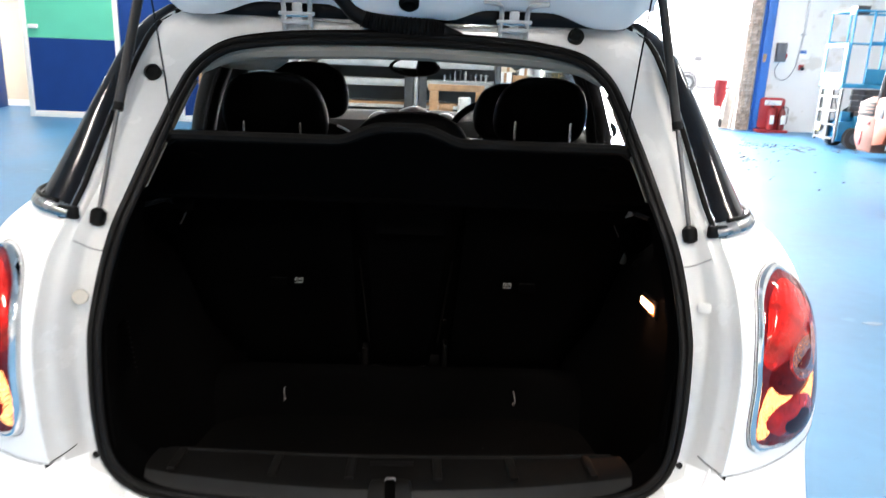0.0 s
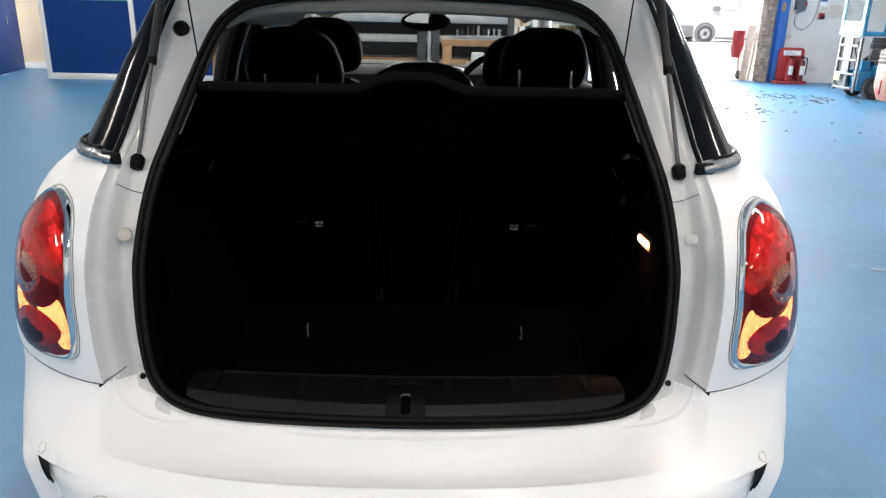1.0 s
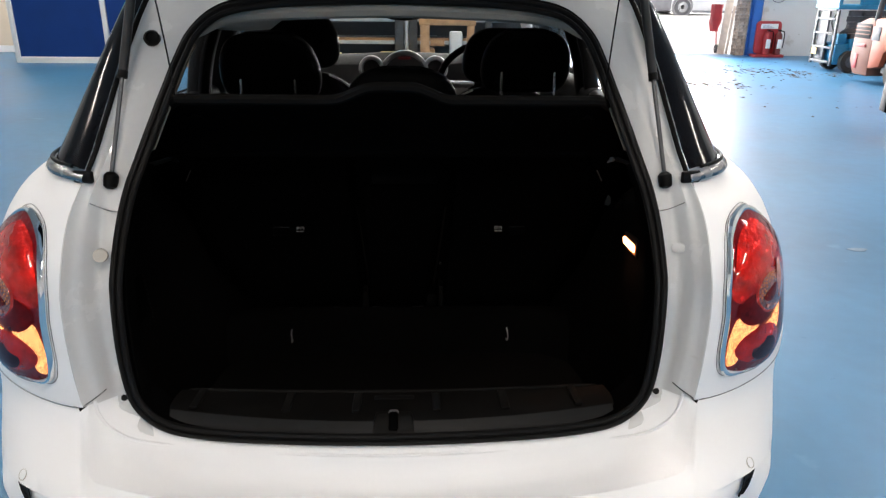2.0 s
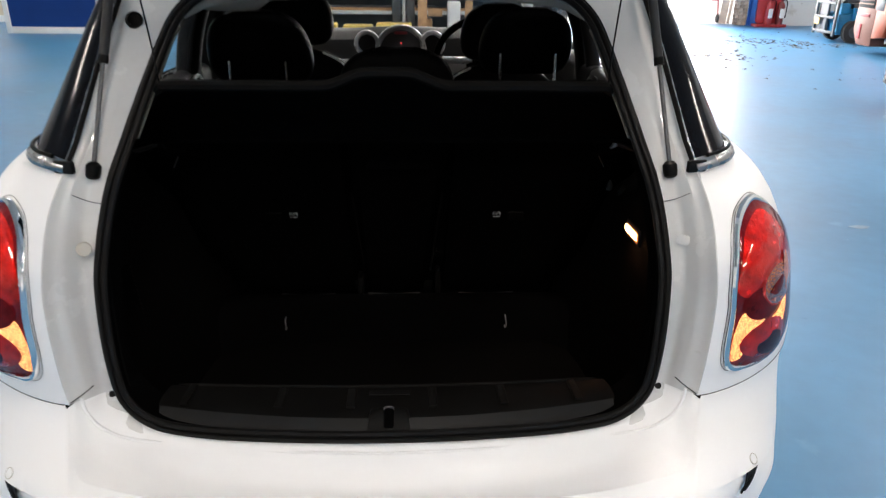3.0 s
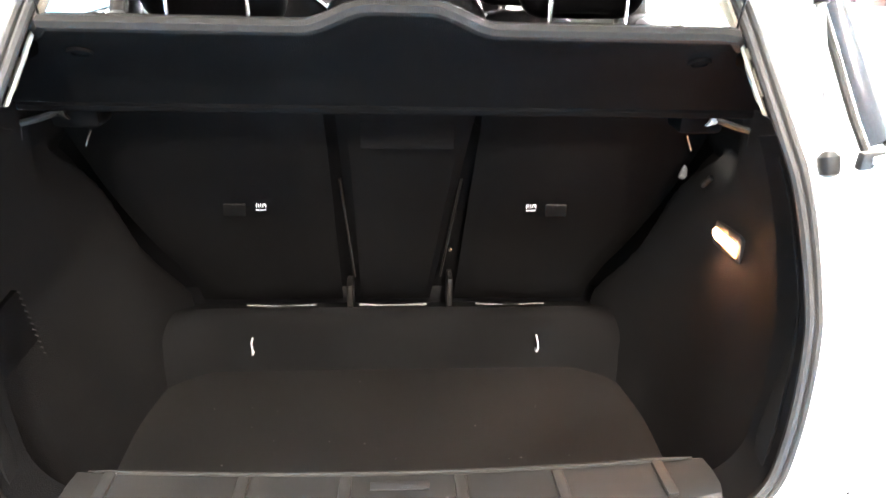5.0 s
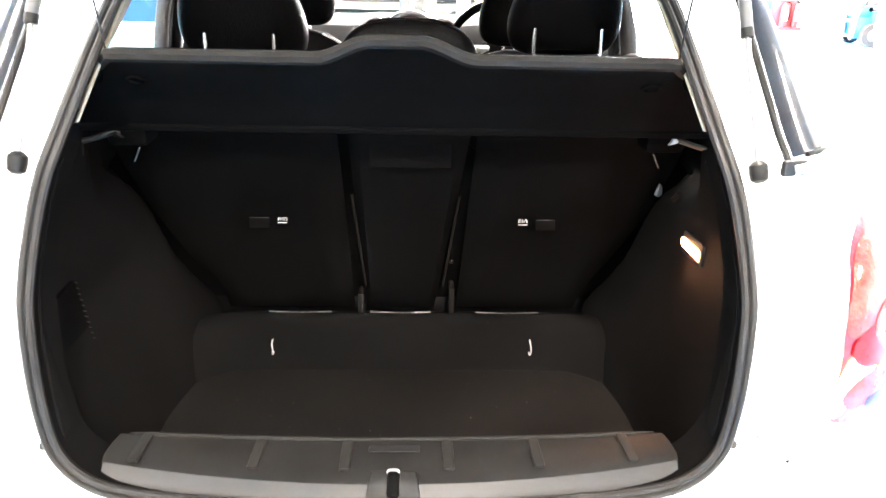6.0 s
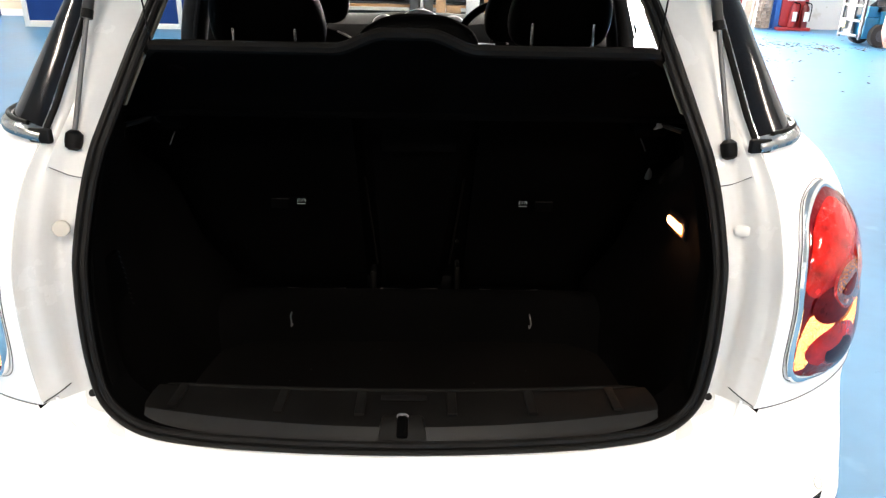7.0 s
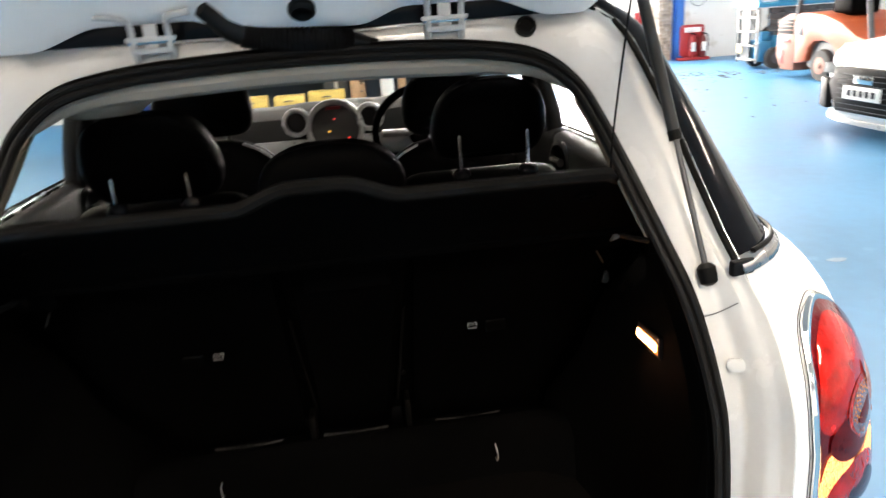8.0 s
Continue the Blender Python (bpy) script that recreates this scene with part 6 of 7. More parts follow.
for dx, mat, name in ((-0.06, RED_PAINT, "red extinguisher"), (0.2, DARK_RED, "dark red extinguisher")):
    b = part("extinguisher", lathe([(0.07, 0.0), (0.08, 0.01), (0.08, 0.40), (0.06, 0.46), (0.025, 0.49), (0.02, 0.53)], (X + dx, Y0 - 0.08, 0.061), (0, 0, 1), 20), mat, st, name)
    part("handle", box((X + dx - 0.015, Y0 - 0.15, 0.58), (X + dx + 0.015, Y0 - 0.03, 0.61), 0.005), BLACK_PLASTIC, b)
    part("hose", tube(smooth_path([(X + dx, Y0 - 0.1, 0.58), (X + dx + 0.1, Y0 - 0.12, 0.55), (X + dx + 0.11, Y0 - 0.12, 0.3), (X + dx + 0.1, Y0 - 0.12, 0.2)], 5), 0.011, 6), RUBBER, b)
    part("label_plate", turn(box((-0.05, -0.004, 0.0), (0.05, 0.0, 0.2), 0.001), Matrix.Translation((X + dx, Y0 - 0.161, 0.2))), WHITE_FRAME, b, "white label with illegible print")

# fittings on the far wall
w = thing("switch_box", (8.3, FAR, 1.7), "dark grey electrical box on the white wall", "switch box")
part("body", box((8.18, FAR - 0.12, 1.60), (8.40, FAR - 0.004, 2.02), 0.012), BOX_GREY, w)
part("lever", box((8.385, FAR - 0.15, 1.68), (8.41, FAR - 0.12, 1.78), 0.005), RED_PAINT, w)
w = thing("wall_conduit", (8.78, FAR, 2.6), "grey cable conduit running up the wall", "conduit")
part("pipe", tube([(8.70, FAR - 0.03, 1.55), (8.78, FAR - 0.03, 2.3), (8.80, FAR - 0.03, TOP - 0.1)], 0.02, 8), RACK_STEEL, w)
part("saddle", box((8.72, FAR - 0.06, 2.2), (8.82, FAR - 0.004, 2.24), 0.004), RACK_STEEL, w)
w = thing("wall_socket", (8.82, FAR, 1.5), "red industrial socket on the wall", "socket")
part("body", box((8.77, FAR - 0.09, 1.43), (8.87, FAR - 0.004, 1.55), 0.012), RED_PAINT, w)
part("cap", lathe([(0.045, 0), (0.04, 0.04), (0.0, 0.045)], (8.82, FAR - 0.09, 1.47), (0, -1, -0.4), 16), DARK_VOID, w)
w = thing("wall_notice", (8.84, FAR, 1.8), "small blue and white notice on the wall", "notice")
part("sheet", box((8.76, FAR - 0.010, 1.70), (8.92, FAR - 0.004, 1.88)), WHITE_FRAME, w)
part("band", box((8.765, FAR - 0.013, 1.80), (8.915, FAR - 0.0105, 1.875)), POST_BLUE, w)
w = thing("hanging_cable", (8.55, FAR, 1.3), "thin grey cable hanging in a loop on the wall", "cable")
part("loop", tube(smooth_path([(8.30, FAR - 0.03, 1.60), (8.22, FAR - 0.03, 1.42), (8.28, FAR - 0.03, 1.24), (8.45, FAR - 0.03, 1.19), (8.58, FAR - 0.03, 1.28), (8.66, FAR - 0.03, 1.42), (8.70, FAR - 0.03, 1.56)], 6), 0.008, 6), BOX_GREY, w)

# scissor lift
L = thing("scissor_lift", (9.1, 13.95, 0), "blue and grey scissor lift with a folded platform", "scissor lift")
x0, x1, y0, y1 = 8.02, 10.2, 13.5, 14.32
part("chassis", box((x0 + 0.06, y0 + 0.08, 0.14), (x1, y1 - 0.05, 0.52), 0.03), LIFT_BLUE, L, "blue chassis")
part("skirt", box((x0 + 0.3, y0 + 0.02, 0.30), (x1, y0 + 0.075, 0.62), 0.01), LIFT_BLUE, L, "blue side skirt")
bm = bmesh.new()
for y in (y0 + 0.06, y0 + 0.36, y1 - 0.06):
    box((x0 - 0.02, y - 0.03, 0.12), (x0 + 0.02, y + 0.03, 1.12), 0.006, bm)
ladder = part("ladder", bm, LIFT_GREY, L, "pale grey access ladder")
for z in (0.16, 0.42, 0.68, 0.94, 1.10):
    part("rung", box((x0 - 0.035, y0 + 0.09, z), (x0 + 0.01, y1 - 0.09, z + 0.045), 0.006), LIFT_GREY, ladder)
part("panel", box((x0 + 0.03, y0 + 0.40, 0.16), (x0 + 0.05, y1 - 0.1, 1.05), 0.004), LIFT_GREY, ladder)
part("side_plate", prism([(y0 + 0.30, 0.14), (y0 + 0.66, 0.14), (y0 + 0.62, 0.62), (y0 + 0.66, 1.10), (y0 + 0.34, 1.10), (y0 + 0.36, 0.66)], "x", x0 + 0.005, x0 + 0.022, 0.004), LIFT_GREY, L, "bent grey side plate")
part("hydraulic_block", box((x0 + 0.10, y0 + 0.10, 0.52), (x0 + 0.34, y0 + 0.34, 0.70), 0.015), LIFT_BLUE, L, "blue hydraulic block")
part("ram", tube([(x0 + 0.20, y0 + 0.22, 0.70), (x0 + 0.75, y0 + 0.30, 1.04)], 0.035, 12), RACK_DARK, L, "dark lifting ram")
part("cable", tube(smooth_path([(x0 + 0.06, y0 + 0.12, 1.12), (x0 - 0.02, y0 + 0.20, 0.92), (x0 + 0.04, y0 + 0.14, 0.70), (x0 + 0.12, y0 + 0.2, 0.6)], 6), 0.012, 6), RUBBER, L, "black cable")
part("notice_plate", box((x0 + 0.50, y0 + 0.012, 0.36), (x0 + 0.78, y0 + 0.019, 0.52)), WHITE_FRAME, L, "pale plate with illegible print")
for k in range(5):
    z = 0.60 + 0.105 * k
    for a, b in ((x0 + 0.25, x1 - 0.15),):
        part("scissor_arm", box((a, y0 + 0.10 + 0.03 * (k % 2), z), (b, y0 + 0.18 + 0.03 * (k % 2), z + 0.100), 0.008), LIFT_GREY, L, "grey folded scissor arm")
    part("arm_pin", lathe([(0.035, 0), (0.03, 0.03), (0, 0.032)], (x0 + 0.5, y0 + 0.10 + 0.03 * (k % 2), z + 0.037), (0, -1, 0), 12), RACK_DARK, L)
    part("arm_pin", lathe([(0.035, 0), (0.03, 0.03), (0, 0.032)], (x0 + 1.2, y0 + 0.10 + 0.03 * (k % 2), z + 0.037), (0, -1, 0), 12), RACK_DARK, L)
part("platform", box((x0 - 0.05, y0, 1.14), (x1, y1, 1.22), 0.01), LIFT_BLUE, L, "blue platform deck")
part("side_panel", box((x0 + 0.35, y0 - 0.01, 1.22), (x1, y0 + 0.02, 1.50), 0.006), LIFT_BLUE, L, "blue toe board")
gate_l = part("end_gate", box((x0 - 0.05, y0 + 0.02, 1.22), (x0 - 0.02, y0 + 0.10, 1.95), 0.006), LIFT_PALE, L, "pale blue end gate with an open middle")
part("gate_bar", box((x0 - 0.05, y1 - 0.09, 1.22), (x0 - 0.02, y1 - 0.02, 1.95), 0.006), LIFT_PALE, gate_l)
part("gate_bar", box((x0 - 0.05, y0 + 0.10, 1.22), (x0 - 0.02, y1 - 0.09, 1.40), 0.006), LIFT_PALE, gate_l)
part("gate_bar", box((x0 - 0.05, y0 + 0.10, 1.87), (x0 - 0.02, y1 - 0.09, 1.95), 0.006), LIFT_PALE, gate_l)
for pts in (((x0, y0 + 0.02, 2.52), (x1 - 0.1, y0 + 0.02, 2.52)), ((x0, y1 - 0.02, 2.52), (x1 - 0.1, y1 - 0.02, 2.52)), ((x0, y0 + 0.02, 2.52), (x0, y1 - 0.02, 2.52)), ((x0 + 0.35, y0 + 0.02, 1.97), (x1 - 0.1, y0 + 0.02, 1.97)), ((x0, y1 - 0.02, 1.97), (x1 - 0.1, y1 - 0.02, 1.97))):
    part("rail", tube(pts, 0.022, 8), LIFT_BLUE, L, "blue guard rail")
for x in (x0, x0 + 0.36, x0 + 1.1, x1 - 0.12):
    for y in (y0 + 0.02, y1 - 0.02):
        part("rail_post", tube([(x, y, 1.22), (x, y, 2.52)], 0.02, 8), LIFT_BLUE, L)
part("control_box", box((x0 + 0.05, y0 + 0.1, 2.46), (x0 + 0.3, y0 + 0.35, 2.62), 0.02), DARK_VOID, L, "dark control box")
for x in (x0 + 0.36, x1 - 0.35):
    for y in (y0 + 0.04, y1 - 0.12):
        wl = part("wheel", lathe([(0.12, -0.07), (0.20, -0.065), (0.205, -0.04), (0.205, 0.04), (0.20, 0.065), (0.12, 0.07)], (x, y, 0.205), (0, -1, 0), 28), TYRE, L, "grey solid tyre")
        part("hub", lathe([(0.12, 0.06), (0.11, 0.072), (0.0, 0.075)], (x, y, 0.205), (0, -1, 0), 16), LIFT_GREY, wl)
part("warning_plate", box((x0 - 0.045, y1 - 0.28, 0.30), (x0 - 0.038, y1 - 0.12, 0.42)), YELLOW, L, "small yellow plate")

L.location.x -= 0.1

# forklift, its counterweight towards the wall
F = thing("forklift", (8.5, 11.6, 0), "orange forklift truck with a pale counterweight and black guard", "forklift")
x0, x1 = 7.95, 9.05
prof = [(12.66, 0.20), (12.76, 0.35), (12.74, 0.78), (12.64, 0.98), (12.42, 1.05), (12.2, 1.04), (12.2, 0.12), (12.6, 0.12)]
part("counterweight", prism(prof, "x", x0 + 0.02, x1 - 0.02, 0.03), PALE_ORANGE, F, "pale orange cast counterweight")
prof = [(12.195, 0.62), (12.195, 1.04), (11.9, 1.06), (11.5, 1.03), (11.1, 0.92), (10.7, 0.72), (10.2, 0.62), (10.2, 0.30), (11.12, 0.30), (11.16, 0.48), (11.3, 0.60), (11.5, 0.64), (11.7, 0.62), (11.84, 0.52), (11.9, 0.30), (12.195, 0.25)]
part("body", prism(prof, "x", x0 + 0.01, x1 - 0.01, 0.02), ORANGE, F, "glossy orange body")
part("wheel_well", box((x0 + 0.1, 11.1, 0.2), (x1 - 0.1, 11.95, 0.62)), RACK_DARK, F)
part("grille_backing", box((x0 + 0.012, 12.27, 0.72), (x0 + 0.021, 12.70, 0.955), 0.004), BLACK_PLASTIC, F, "black grille recess")
for k in range(3):
    part("grille_slat", box((x0 + 0.006, 12.30, 0.775 + 0.06 * k), (x0 + 0.022, 12.72, 0.793 + 0.06 * k), 0.003), PALE_ORANGE, F, "pale grille slat")
part("lamp_housing", box((x0 + 0.0, 12.0, 0.70), (x0 + 0.03, 12.22, 0.92), 0.012), LIFT_GREY, F, "grey lamp housing")
part("recess", box((x0 + 0.008, 12.52, 0.22), (x0 + 0.03, 12.62, 0.46), 0.01), RED_PAINT, F, "dark red tow slot")
part("reflector_row", box((x0 + 0.004, 12.35, 0.58), (x0 + 0.02, 12.66, 0.63), 0.004), RED_PAINT, F)
for y in (11.50, 10.35):
    for x in (x0 + 0.10, x1 - 0.10):
        s = -1 if x < 8.5 else 1
        wl = part("wheel", lathe([(0.13, -0.10), (0.235, -0.095), (0.25, -0.06), (0.25, 0.06), (0.235, 0.095), (0.13, 0.10)], (x, y, 0.25), (s, 0, 0), 32), TYRE, F, "worn grey-black tyre")
        part("rim", lathe([(0.135, 0.103), (0.125, 0.101), (0.11, 0.106), (0.05, 0.104), (0.04, 0.125), (0.0, 0.13)], (x, y, 0.25), (s, 0, 0), 20), PALE_ORANGE, wl, "orange rim")
part("seat", box((8.25, 11.25, 1.0), (8.75, 11.75, 1.45), 0.08, segments=3), LEATHER, F, "black seat")
for x in (x0 + 0.06, x1 - 0.06):
    part("guard_post", tube(smooth_path([(x, 12.25, 1.0), (x, 12.15, 1.5), (x, 11.95, 2.1)], 5), 0.045, 8), RACK_DARK, F, "black guard post")
    part("guard_post", tube(smooth_path([(x, 10.45, 0.7), (x, 10.65, 1.5), (x, 10.85, 2.1)], 5), 0.04, 8), RACK_DARK, F, "black guard post")
part("guard_roof", box((x0, 10.8, 2.08), (x1, 12.0, 2.16), 0.02), RACK_DARK, F, "black overhead guard")
for x in (8.2, 8.8):
    part("mast", box((x - 0.06, 10.02, 0.08), (x + 0.06, 10.14, 2.2), 0.01), RACK_DARK, F, "black mast channel")
    part("fork", box((x - 0.06, 9.1, 0.03), (x + 0.06, 10.02, 0.075), 0.01), RACK_DARK, F, "steel fork")

F.location += Vector((-0.35, -0.3, 0))

# parked white car, its nose towards the bay
P = thing("parked_car", (7.7, 7.45, 0), "white saloon car with a black grille, parked nose in", "car")
PY, HALF = 7.45, 0.92


def nose(z, y):
    """The car's front skin: how far x starts at a height and place across."""
    t = abs(y - PY) / HALF
    return 5.62 + 0.24 * t ** 3 + ramp(z, [0.15, 0.3, 0.55, 0.72, 0.80, 0.87], [0.06, 0.0, 0.02, 0.05, 0.09, 0.18])


rows = []
for k in range(15):
    z = 0.16 + 0.71 * k / 14
    rows.append([(nose(z, PY + HALF * v), PY + HALF * v, z) for v in [-1 + 2 * j / 24 for j in range(25)]])
for x, z in ((6.1, 0.935), (6.6, 0.99), (7.0, 1.02)):
    rows.append([(x + 0.1 * abs(-1 + 2 * j / 24) ** 2, PY + HALF * (0.96) * (-1 + 2 * j / 24), z - 0.06 * abs(-1 + 2 * j / 24) ** 4) for j in range(25)])
part("front_skin", shell(grid(rows), 0.01), PAINT, P, "glossy white bonnet and bumper")
for s in (-1, 1):
    prof = [(5.95, 0.2), (5.92, 0.78), (6.6, 0.94), (7.2, 1.0), (9.8, 1.02), (9.95, 0.6), (9.9, 0.2)]
    part("flank", prism(prof, "y", PY + s * 0.88, PY + s * 0.915, 0.008), PAINT, P, "white side panel")
    for x in (6.55, 9.1):
        wl = part("wheel", lathe([(0.20, -0.1), (0.31, -0.09), (0.32, 0.0), (0.31, 0.09), (0.2, 0.1)], (x, PY + s * 0.83, 0.32), (0, s, 0), 28), TYRE, P, "black tyre")
        part("rim", lathe([(0.2, 0.1), (0.19, 0.11), (0.0, 0.09)], (x, PY + s * 0.83, 0.32), (0, s, 0), 20), SILVER, wl)
    part("headlight", prism([(PY + s * 0.80, 0.70), (PY + s * 0.50, 0.64), (PY + s * 0.48, 0.58), (PY + s * 0.82, 0.60)], "x", 5.73, 5.83, 0.008), LIFT_GREY, P, "narrow headlight")
    part("side_intake", turn(box((-0.02, -0.10, 0.25), (0.06, 0.10, 0.56), 0.02), Matrix.Translation((5.66, PY + s * 0.67, 0)) @ pose(0, 0, 0, 0, 0, -17 * s)), BLACK_PLASTIC, P, "black side intake")
prof = [(7.0, 0.98), (7.7, 1.38), (8.6, 1.44), (9.4, 1.30), (9.9, 1.02)]
part("cabin", prism(prof, "y", PY - 0.72, PY + 0.72, 0.03), GLOSS_BLACK, P, "dark glazed cabin")
g = part("grille", prism([(PY + y, z) for y, z in ((-0.44, 0.69), (0.44, 0.69), (0.53, 0.52), (0.40, 0.25), (-0.40, 0.25), (-0.53, 0.52))], "x", 5.595, 5.66, 0.01), BLACK_PLASTIC, P, "large black grille")
for k in range(8):
    z = 0.28 + 0.049 * k
    part("grille_bar", box((5.588, PY - 0.38, z), (5.594, PY + 0.38, z + 0.008)), RACK_DARK, g)
part("number_plate", box((5.565, PY - 0.26, 0.39), (5.586, PY + 0.26, 0.52), 0.004), WHITE_FRAME, P, "white number plate")
for k in range(5):
    part("plate_bar", box((5.560, PY - 0.20 + 0.085 * k, 0.425), (5.564, PY - 0.15 + 0.085 * k, 0.485)), DARK_VOID, P)
part("bonnet_badge", box((5.575, PY - 0.13, 0.545), (5.592, PY + 0.13, 0.625), 0.006), CHROME, P, "plain bright badge")
part("splitter", prism([(nose(0.15, PY + HALF * v) - 0.035, PY + HALF * v) for v in [-0.95 + 0.1 * j for j in range(20)]] + [(nose(0.15, PY + HALF * v) + 0.06, PY + HALF * v) for v in [0.95 - 0.1 * j for j in range(20)]], "z", 0.12, 0.17, 0.004), SILVER, P, "silver lower splitter")

P.location += Vector((-0.54, -0.63, 0))

# van in the yard
V = thing("van", (10.0, 26.2, 0.6), "white delivery van standing in the bright yard", "van")
vx, vy, vz = 8.05, 25.2, 0.6
prof = [(vx, 0.74), (vx + 0.05, 1.45), (vx + 0.75, 1.7), (vx + 1.5, 2.6), (vx + 1.9, 2.85), (vx + 5.3, 2.85), (vx + 5.4, 0.80), (vx + 5.3, 0.74)]
part("body", prism(prof, "y", vy, vy + 1.9, 0.06), PAINT, V, "white van body")
part("bumper", box((vx - 0.06, vy - 0.02, 0.74), (vx + 0.74, vy + 1.92, 1.16), 0.07), VAN_TRIM, V, "grey bumper")
part("sill_trim", box((vx + 1.45, vy - 0.02, 0.68), (vx + 4.0, vy + 0.03, 0.76), 0.02), VAN_TRIM, V, "grey sill trim")
part("window_line", tube(smooth_path([(vx + 1.66, vy - 0.004, 1.64), (vx + 2.08, vy - 0.004, 1.66), (vx + 2.16, vy - 0.004, 1.9), (vx + 2.2, vy - 0.004, 2.4)], 4), 0.012, 6), VAN_TRIM, V, "grey edge of the cab window")
part("door_mirror", box((vx + 1.25, vy - 0.16, 1.60), (vx + 1.50, vy - 0.02, 1.76), 0.04), VAN_TRIM, V, "grey door mirror")
for x in (vx + 1.10, vx + 4.4):
    for y, out in ((vy + 0.04, -1), (vy + 1.86, 1)):
        wl = part("wheel", lathe([(0.17, -0.1), (0.265, -0.09), (0.27, 0.0), (0.265, 0.09), (0.17, 0.1)], (x, y, vz + 0.27), (0, out, 0), 28), TYRE_GREY, V, "pale grey tyre")
        part("hub_cap", lathe([(0.17, 0.1), (0.14, 0.11), (0.0, 0.09)], (x, y, vz + 0.27), (0, out, 0), 20), SILVER, wl)
        part("wheel_arch", lathe([(0.29, 0.0), (0.29, 0.085), (0.35, 0.085), (0.36, 0.0)], (x, y, vz + 0.29), (0, out, 0), 28), VAN_TRIM, V, "grey wheel arch trim")

# red cloth on a barrow and leaning boards at the opening
B = thing("covered_barrow", (7.45, 17.75, 0), "sack barrow draped with a red cloth", "barrow")
rows = []
for k in range(11):
    z = 0.50 + 0.62 * k / 10
    rows.append([(7.31 + 0.02 * k / 10 + 0.15 * math.cos(a) * (0.62 + 0.38 * soft(k, 0, 5)) * (1 - 0.15 * k / 10) + 0.016 * math.sin(5 * a + k), 17.75 + 0.10 * math.sin(a) + 0.012 * math.cos(4 * a), z) for a in [2 * math.pi * j / 20 for j in range(20)]])
part("cloth", grid(rows, close_cols=True), RED_PAINT, B, "crumpled red cloth")
part("barrow_frame", tube(smooth_path([(7.28, 17.75, 1.1), (7.35, 17.72, 0.6), (7.4, 17.68, 0.1)], 5), 0.016, 8), RED_PAINT, B)
part("barrow_wheel", lathe([(0.05, -0.03), (0.10, -0.025), (0.10, 0.025), (0.05, 0.03)], (7.4, 17.68, 0.10), (1, 0, 0), 20), TYRE, B)
for x, h, half in ((7.78, 1.25, 0.085), (7.92, 1.1, 0.03)):
    b = thing("leaning_board", (x - 0.15, 17.6, 0), "pale board leaning by the brick pier", "board", "boards at the opening")
    part("board", turn(box((-half, -0.012, 0), (half, 0.012, h), 0.003), Matrix.Translation((x - 0.36, 17.45, 0)) @ pose(0, 0, 0, -6, 6, 0)), PALE_BOARD, b)

# storage rack ahead of the car
R = thing("storage_rack", (0, 11.2, 0), "grey steel cantilever rack loaded with long profiles", "storage rack")
for x in (-2.6, -0.15, 2.3):
    part("upright", box((x - 0.07, 11.0, 0), (x + 0.07, 11.12, 2.6), 0.006), RACK_DARK, R, "dark steel upright")
    part("upright", box((x - 0.07, 11.75, 0), (x + 0.07, 11.87, 2.6), 0.006), RACK_DARK, R, "dark steel upright")
    for z in (0.34, 0.66, 0.98, 1.26, 1.60, 2.0):
        part("arm", box((x - 0.03, 11.12, z - 0.06), (x + 0.03, 11.75, z), 0.004), RACK_DARK, R)
for z, h in ((0.66, 0.05), (0.98, 0.10), (1.26, 0.12), (1.60, 0.10), (2.0, 0.1)):
    part("beam", box((-2.52, 10.96, z), (2.22, 11.0, z + h), 0.004), RACK_STEEL, R, "pale galvanised beam")
part("front_post", box((-0.23, 10.84, 0), (-0.10, 10.95, 2.6), 0.006), RACK_DARK, R, "dark steel front post")
part("front_post", box((-0.02, 10.84, 0), (0.10, 10.95, 2.6), 0.006), RACK_DARK, R, "dark steel front post")
part("post_pipe", tube([(-0.058, 10.86, 0), (-0.058, 10.86, 2.6)], 0.03, 10), RACK_STEEL, R, "pale pipe between the posts")
part("front_post", box((1.10, 10.84, 0), (1.19, 10.95, 2.6), 0.006), RACK_DARK, R, "dark steel front post")
part("back_sheet", box((-2.7, 11.9, 0.1), (2.4, 11.92, 2.5)), RACK_DARK, R, "dark backing sheet")
rng = random.Random(11)
for z in (0.665, 0.985, 1.265, 1.605):
    y = 11.14
    while y < 11.66:
        r = rng.uniform(0.025, 0.05)
        p = thing("metal_profile", (0, y + r, z), "long metal section lying on the rack", "metal profile", "profiles on the rack")
        part("section", box((-2.4 + rng.uniform(-0.3, 0.3), y, z + 0.002), (rng.uniform(0.3, 2.1), y + 2 * r - 0.006, z + 2 * r), 0.005), rng.choice([RACK_STEEL, RACK_DARK, LIFT_GREY, TIMBER]), p)
        y += 2 * r + 0.004
for x, w2, h in ((-1.25, 0.5, 0.19), (-0.72, 0.46, 0.17), (-0.2, 0.55, 0.20), (0.25, 0.24, 0.26)):
    c = thing("tool_case", (x, 10.8, 0.34), "yellow plastic tool case", "tool case", "tool cases")
    part("case", box((x - w2 / 2 + 0.02, 10.62, 0.36), (x + w2 / 2 - 0.02, 10.93, 0.36 + h), 0.02), YELLOW if x < 0.1 else TIMBER, c)
    part("handle", tube(smooth_path([(x - 0.06, 10.615, 0.36 + h * 0.6), (x, 10.60, 0.36 + h * 0.66), (x + 0.06, 10.615, 0.36 + h * 0.6)], 4), 0.008, 6), RACK_DARK, c)
W = thing("work_bench", (0.2, 10.8, 0), "low steel bench under the tool cases", "bench")
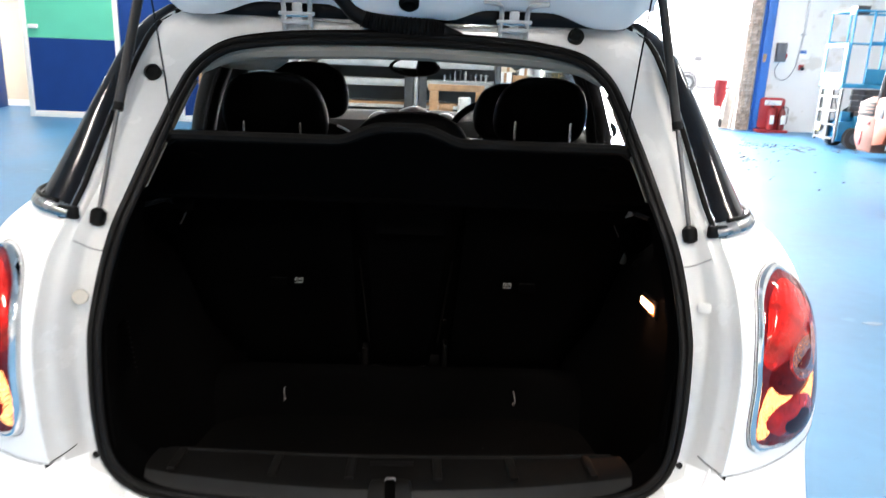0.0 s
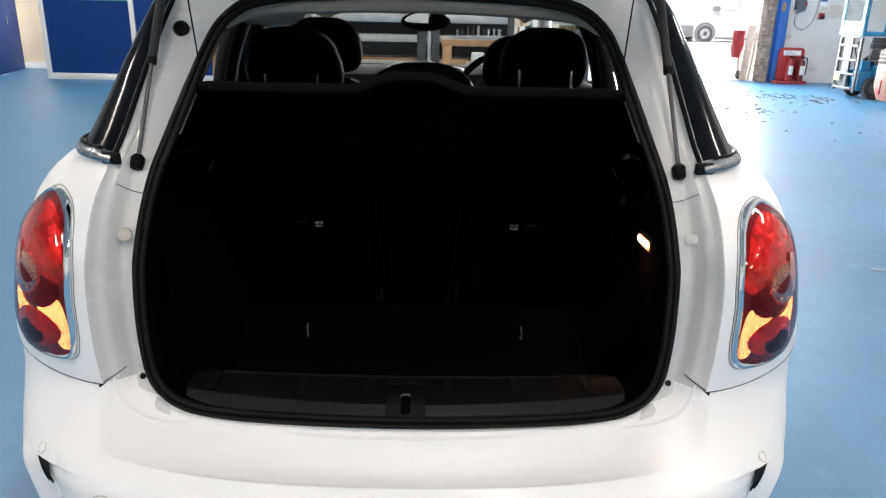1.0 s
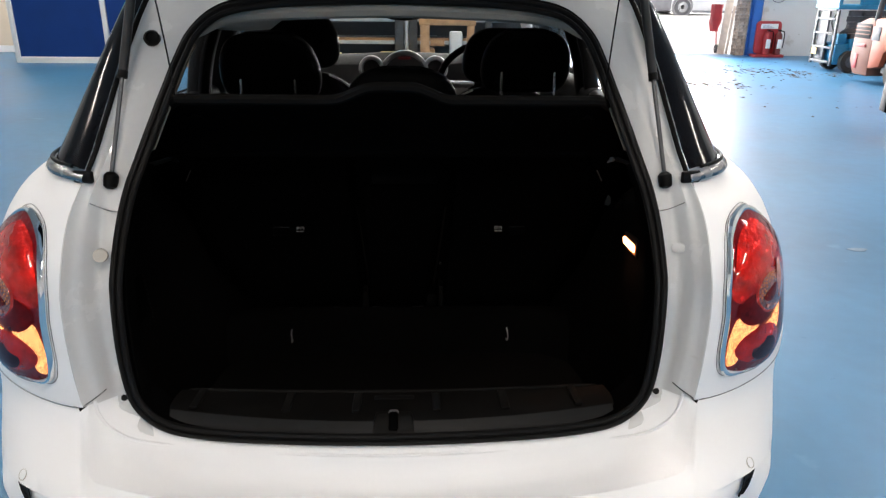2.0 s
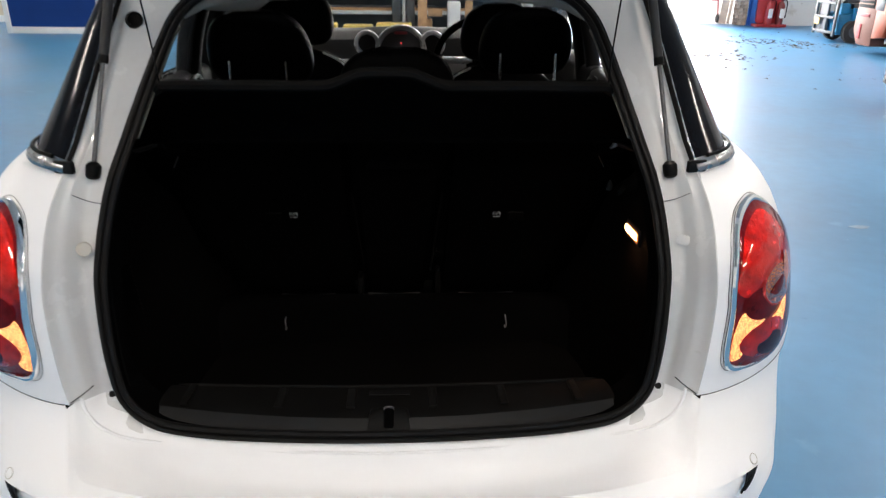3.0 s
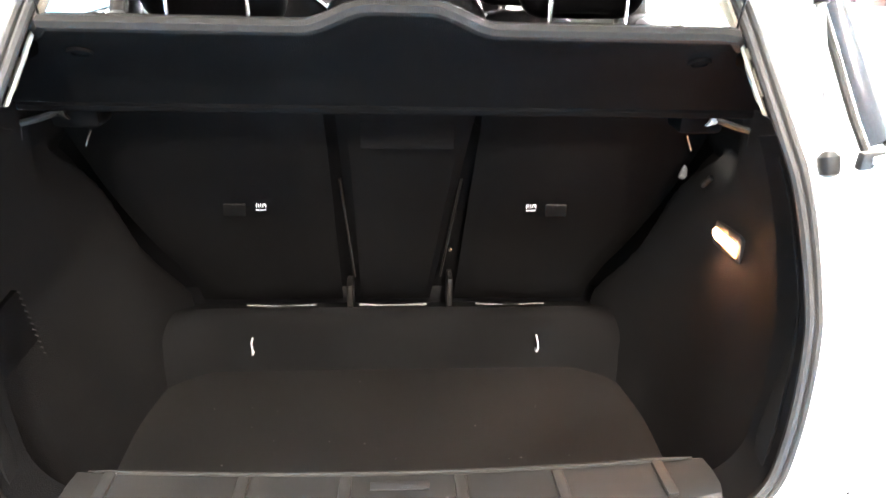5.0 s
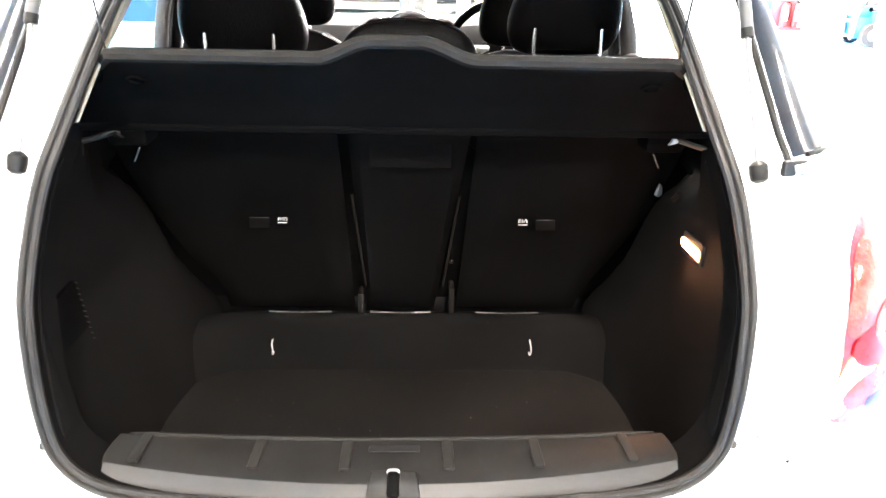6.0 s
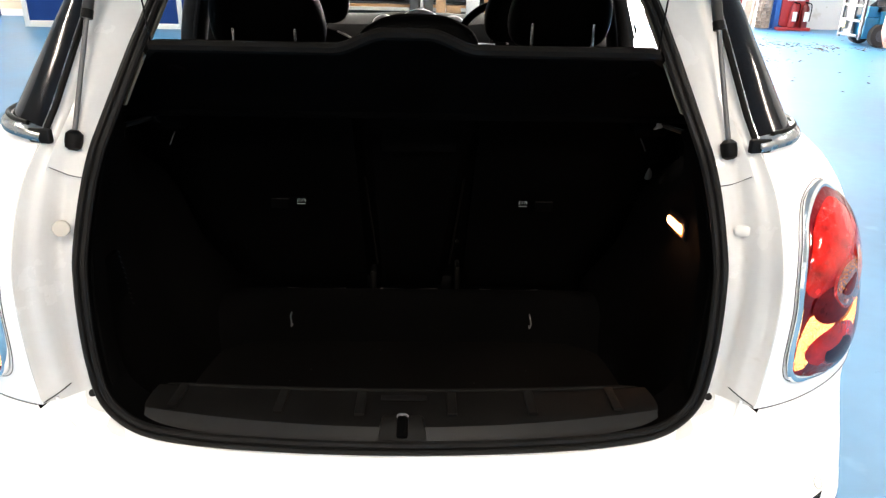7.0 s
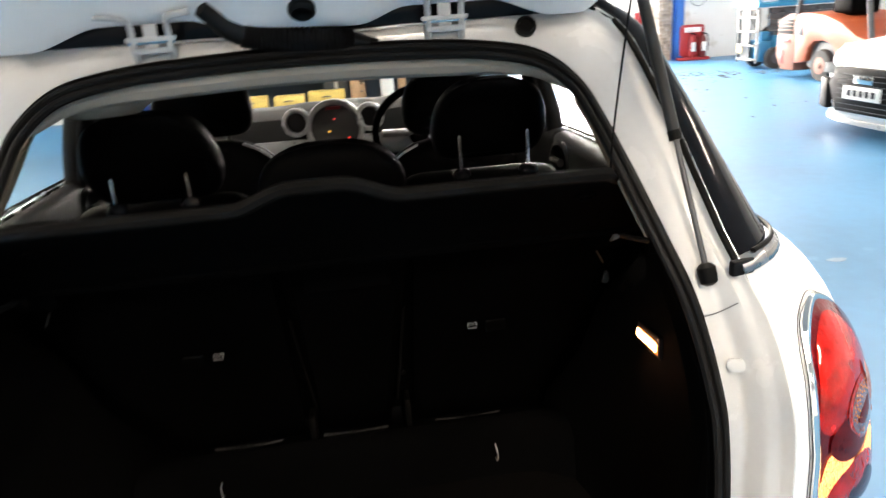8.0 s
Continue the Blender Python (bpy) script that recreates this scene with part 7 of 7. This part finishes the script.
part("top", box((-1.7, 10.55, 0.32), (1.2, 10.95, 0.36), 0.005), RACK_STEEL, W)
for x in (-1.62, 1.12):
    for y in (10.6, 10.9):
        part("leg", box((x - 0.03, y - 0.03, 0), (x + 0.03, y + 0.03, 0.32), 0.004), RACK_DARK, W)
T = thing("timber_trestle", (0.5, 10.45, 0), "pale timber trestle frame standing before the rack", "trestle")
part("top_rail", box((0.12, 10.40, 0.96), (0.92, 10.48, 1.05), 0.004), TIMBER, T)
part("leg", box((0.14, 10.40, 0), (0.27, 10.48, 0.96), 0.004), TIMBER, T)
part("leg", box((0.80, 10.40, 0), (0.90, 10.48, 0.96), 0.004), TIMBER, T)
part("brace", box((0.28, 10.41, 0.68), (0.48, 10.47, 0.77), 0.004), TIMBER, T)
c = thing("white_tub", (0.66, 10.75, 0.36), "white plastic tub on the bench", "tub")
part("tub", box((0.57, 10.65, 0.362), (0.75, 10.85, 0.86), 0.02), WHITE_FRAME, c)
# odds and ends on the rack's middle beam and upper shelf
rng = random.Random(29)
for k in range(9):
    x, w2, h = 0.36 + 0.078 * k, rng.uniform(0.02, 0.05), rng.uniform(0.05, 0.17)
    f = thing("pipe_fitting", (x, 10.98, 1.10), "dull metal pipe fitting on the rack's beam", "pipe fitting", "fittings on the rack")
    mat = rng.choice([RACK_STEEL, RACK_DARK, STEEL])
    part("body", tube([(x, 10.98, 1.082), (x, 10.98, 1.08 + h)], w2 * 0.45, 10), mat, f)
    part("flange", lathe([(w2 * 0.7, 0.0), (w2 * 0.75, 0.012), (w2 * 0.45, 0.016)], (x, 10.98, 1.08 + h * rng.uniform(0.4, 0.9)), (0, 0, 1), 12), mat, f)
part("beam", box((0.30, 10.93, 1.055), (1.08, 11.0, 1.08), 0.003), RACK_STEEL, R, "pale galvanised beam")
for x, z, w2, h, mat in ((1.26, 1.08, 0.20, 0.16, WHITE_FRAME), (1.48, 1.08, 0.22, 0.12, TIMBER), (1.30, 1.24, 0.24, 0.10, CREAM), (1.56, 1.20, 0.20, 0.13, WHITE_FRAME), (1.74, 1.08, 0.24, 0.20, CREAM)):
    b = thing("small_carton", (x, 11.0, z), "small pale carton stacked on the rack", "carton", "cartons on the rack")
    part("box", box((x - w2 / 2 + 0.004, 10.90, z + 0.002), (x + w2 / 2 - 0.004, 11.14, z + h - 0.002), 0.004), mat, b)
    part("tape", box((x - 0.02, 10.897, z + 0.004), (x + 0.02, 10.899, z + h - 0.006)), TIMBER, b)
# timber steps by the blue panels
T = thing("timber_steps", (-3.95, 13.9, 0), "small pale timber step stand", "steps")
for x in (-4.12, -3.80):
    part("stile", turn(box((-0.025, -0.04, 0), (0.025, 0.04, 1.18), 0.004), Matrix.Translation((x, 13.7, 0)) @ pose(0, 0, 0, -12)), TIMBER, T)
    part("stile", turn(box((-0.025, -0.03, 0), (0.025, 0.03, 1.15), 0.004), Matrix.Translation((x, 14.2, 0)) @ pose(0, 0, 0, 12)), TIMBER, T)
for k in range(4):
    z = 0.25 + 0.27 * k
    part("tread", box((-4.1, 13.68 + 0.058 * k, z), (-3.82, 13.80 + 0.058 * k, z + 0.03), 0.004), TIMBER, T)

# dry leaves blown in through the opening
rng = random.Random(7)
bm = bmesh.new()
for k in range(620):
    if k % 8 < 3:
        x, y = rng.uniform(4.4, 7.0), rng.gauss(13.8, 0.5)
    elif k % 8 < 5:
        x, y = rng.gauss(4.75, 0.5), rng.gauss(11.5, 0.35)
    elif k % 8 < 7:
        x, y = rng.gauss(7.4, 0.5), rng.gauss(13.3, 0.4)
    else:
        x, y = rng.uniform(4.0, 9.0), rng.uniform(8.5, 16.0)
    x, y = min(max(x, 2.0), 9.5), min(max(y, 5.0), 16.6)
    if 7.0 < x and 8.6 < y < 12.8 or 4.9 < x and 5.6 < y < 7.9 or 7.5 < x and 13.4 < y < 14.4:
        continue
    s, a = rng.uniform(0.015, 0.058), rng.uniform(0, 6.28)
    ca, sa = math.cos(a), math.sin(a)
    v = []
    for px, py, pz in ((-1, 0, 0.25), (-0.3, 0.45, 0.06), (0.5, 0.4, 0.3), (1, 0, 0.12), (0.4, -0.42, 0.28), (-0.35, -0.4, 0.1)):
        v.append(bm.verts.new((x + s * (px * ca - py * sa), y + s * (px * sa + py * ca), 0.003 + s * pz * rng.uniform(0.3, 1.3))))
    bm.faces.new(v)
solo("leaf_litter", bm, LEAF_BROWN, "dry brown leaves scattered over the floor", "leaves", kind="stuff", smooth=False)
solo("floor_scuff", prism([(2.746 + 0.06 * math.cos(a) * (1 + 0.2 * math.sin(3 * a)), 3.882 + 0.03 * math.sin(a)) for a in [2 * math.pi * k / 18 for k in range(18)]], "z", -0.002, 0.002), SCUFF, "pale scuff worn in the blue floor paint", "floor mark", kind="structure")
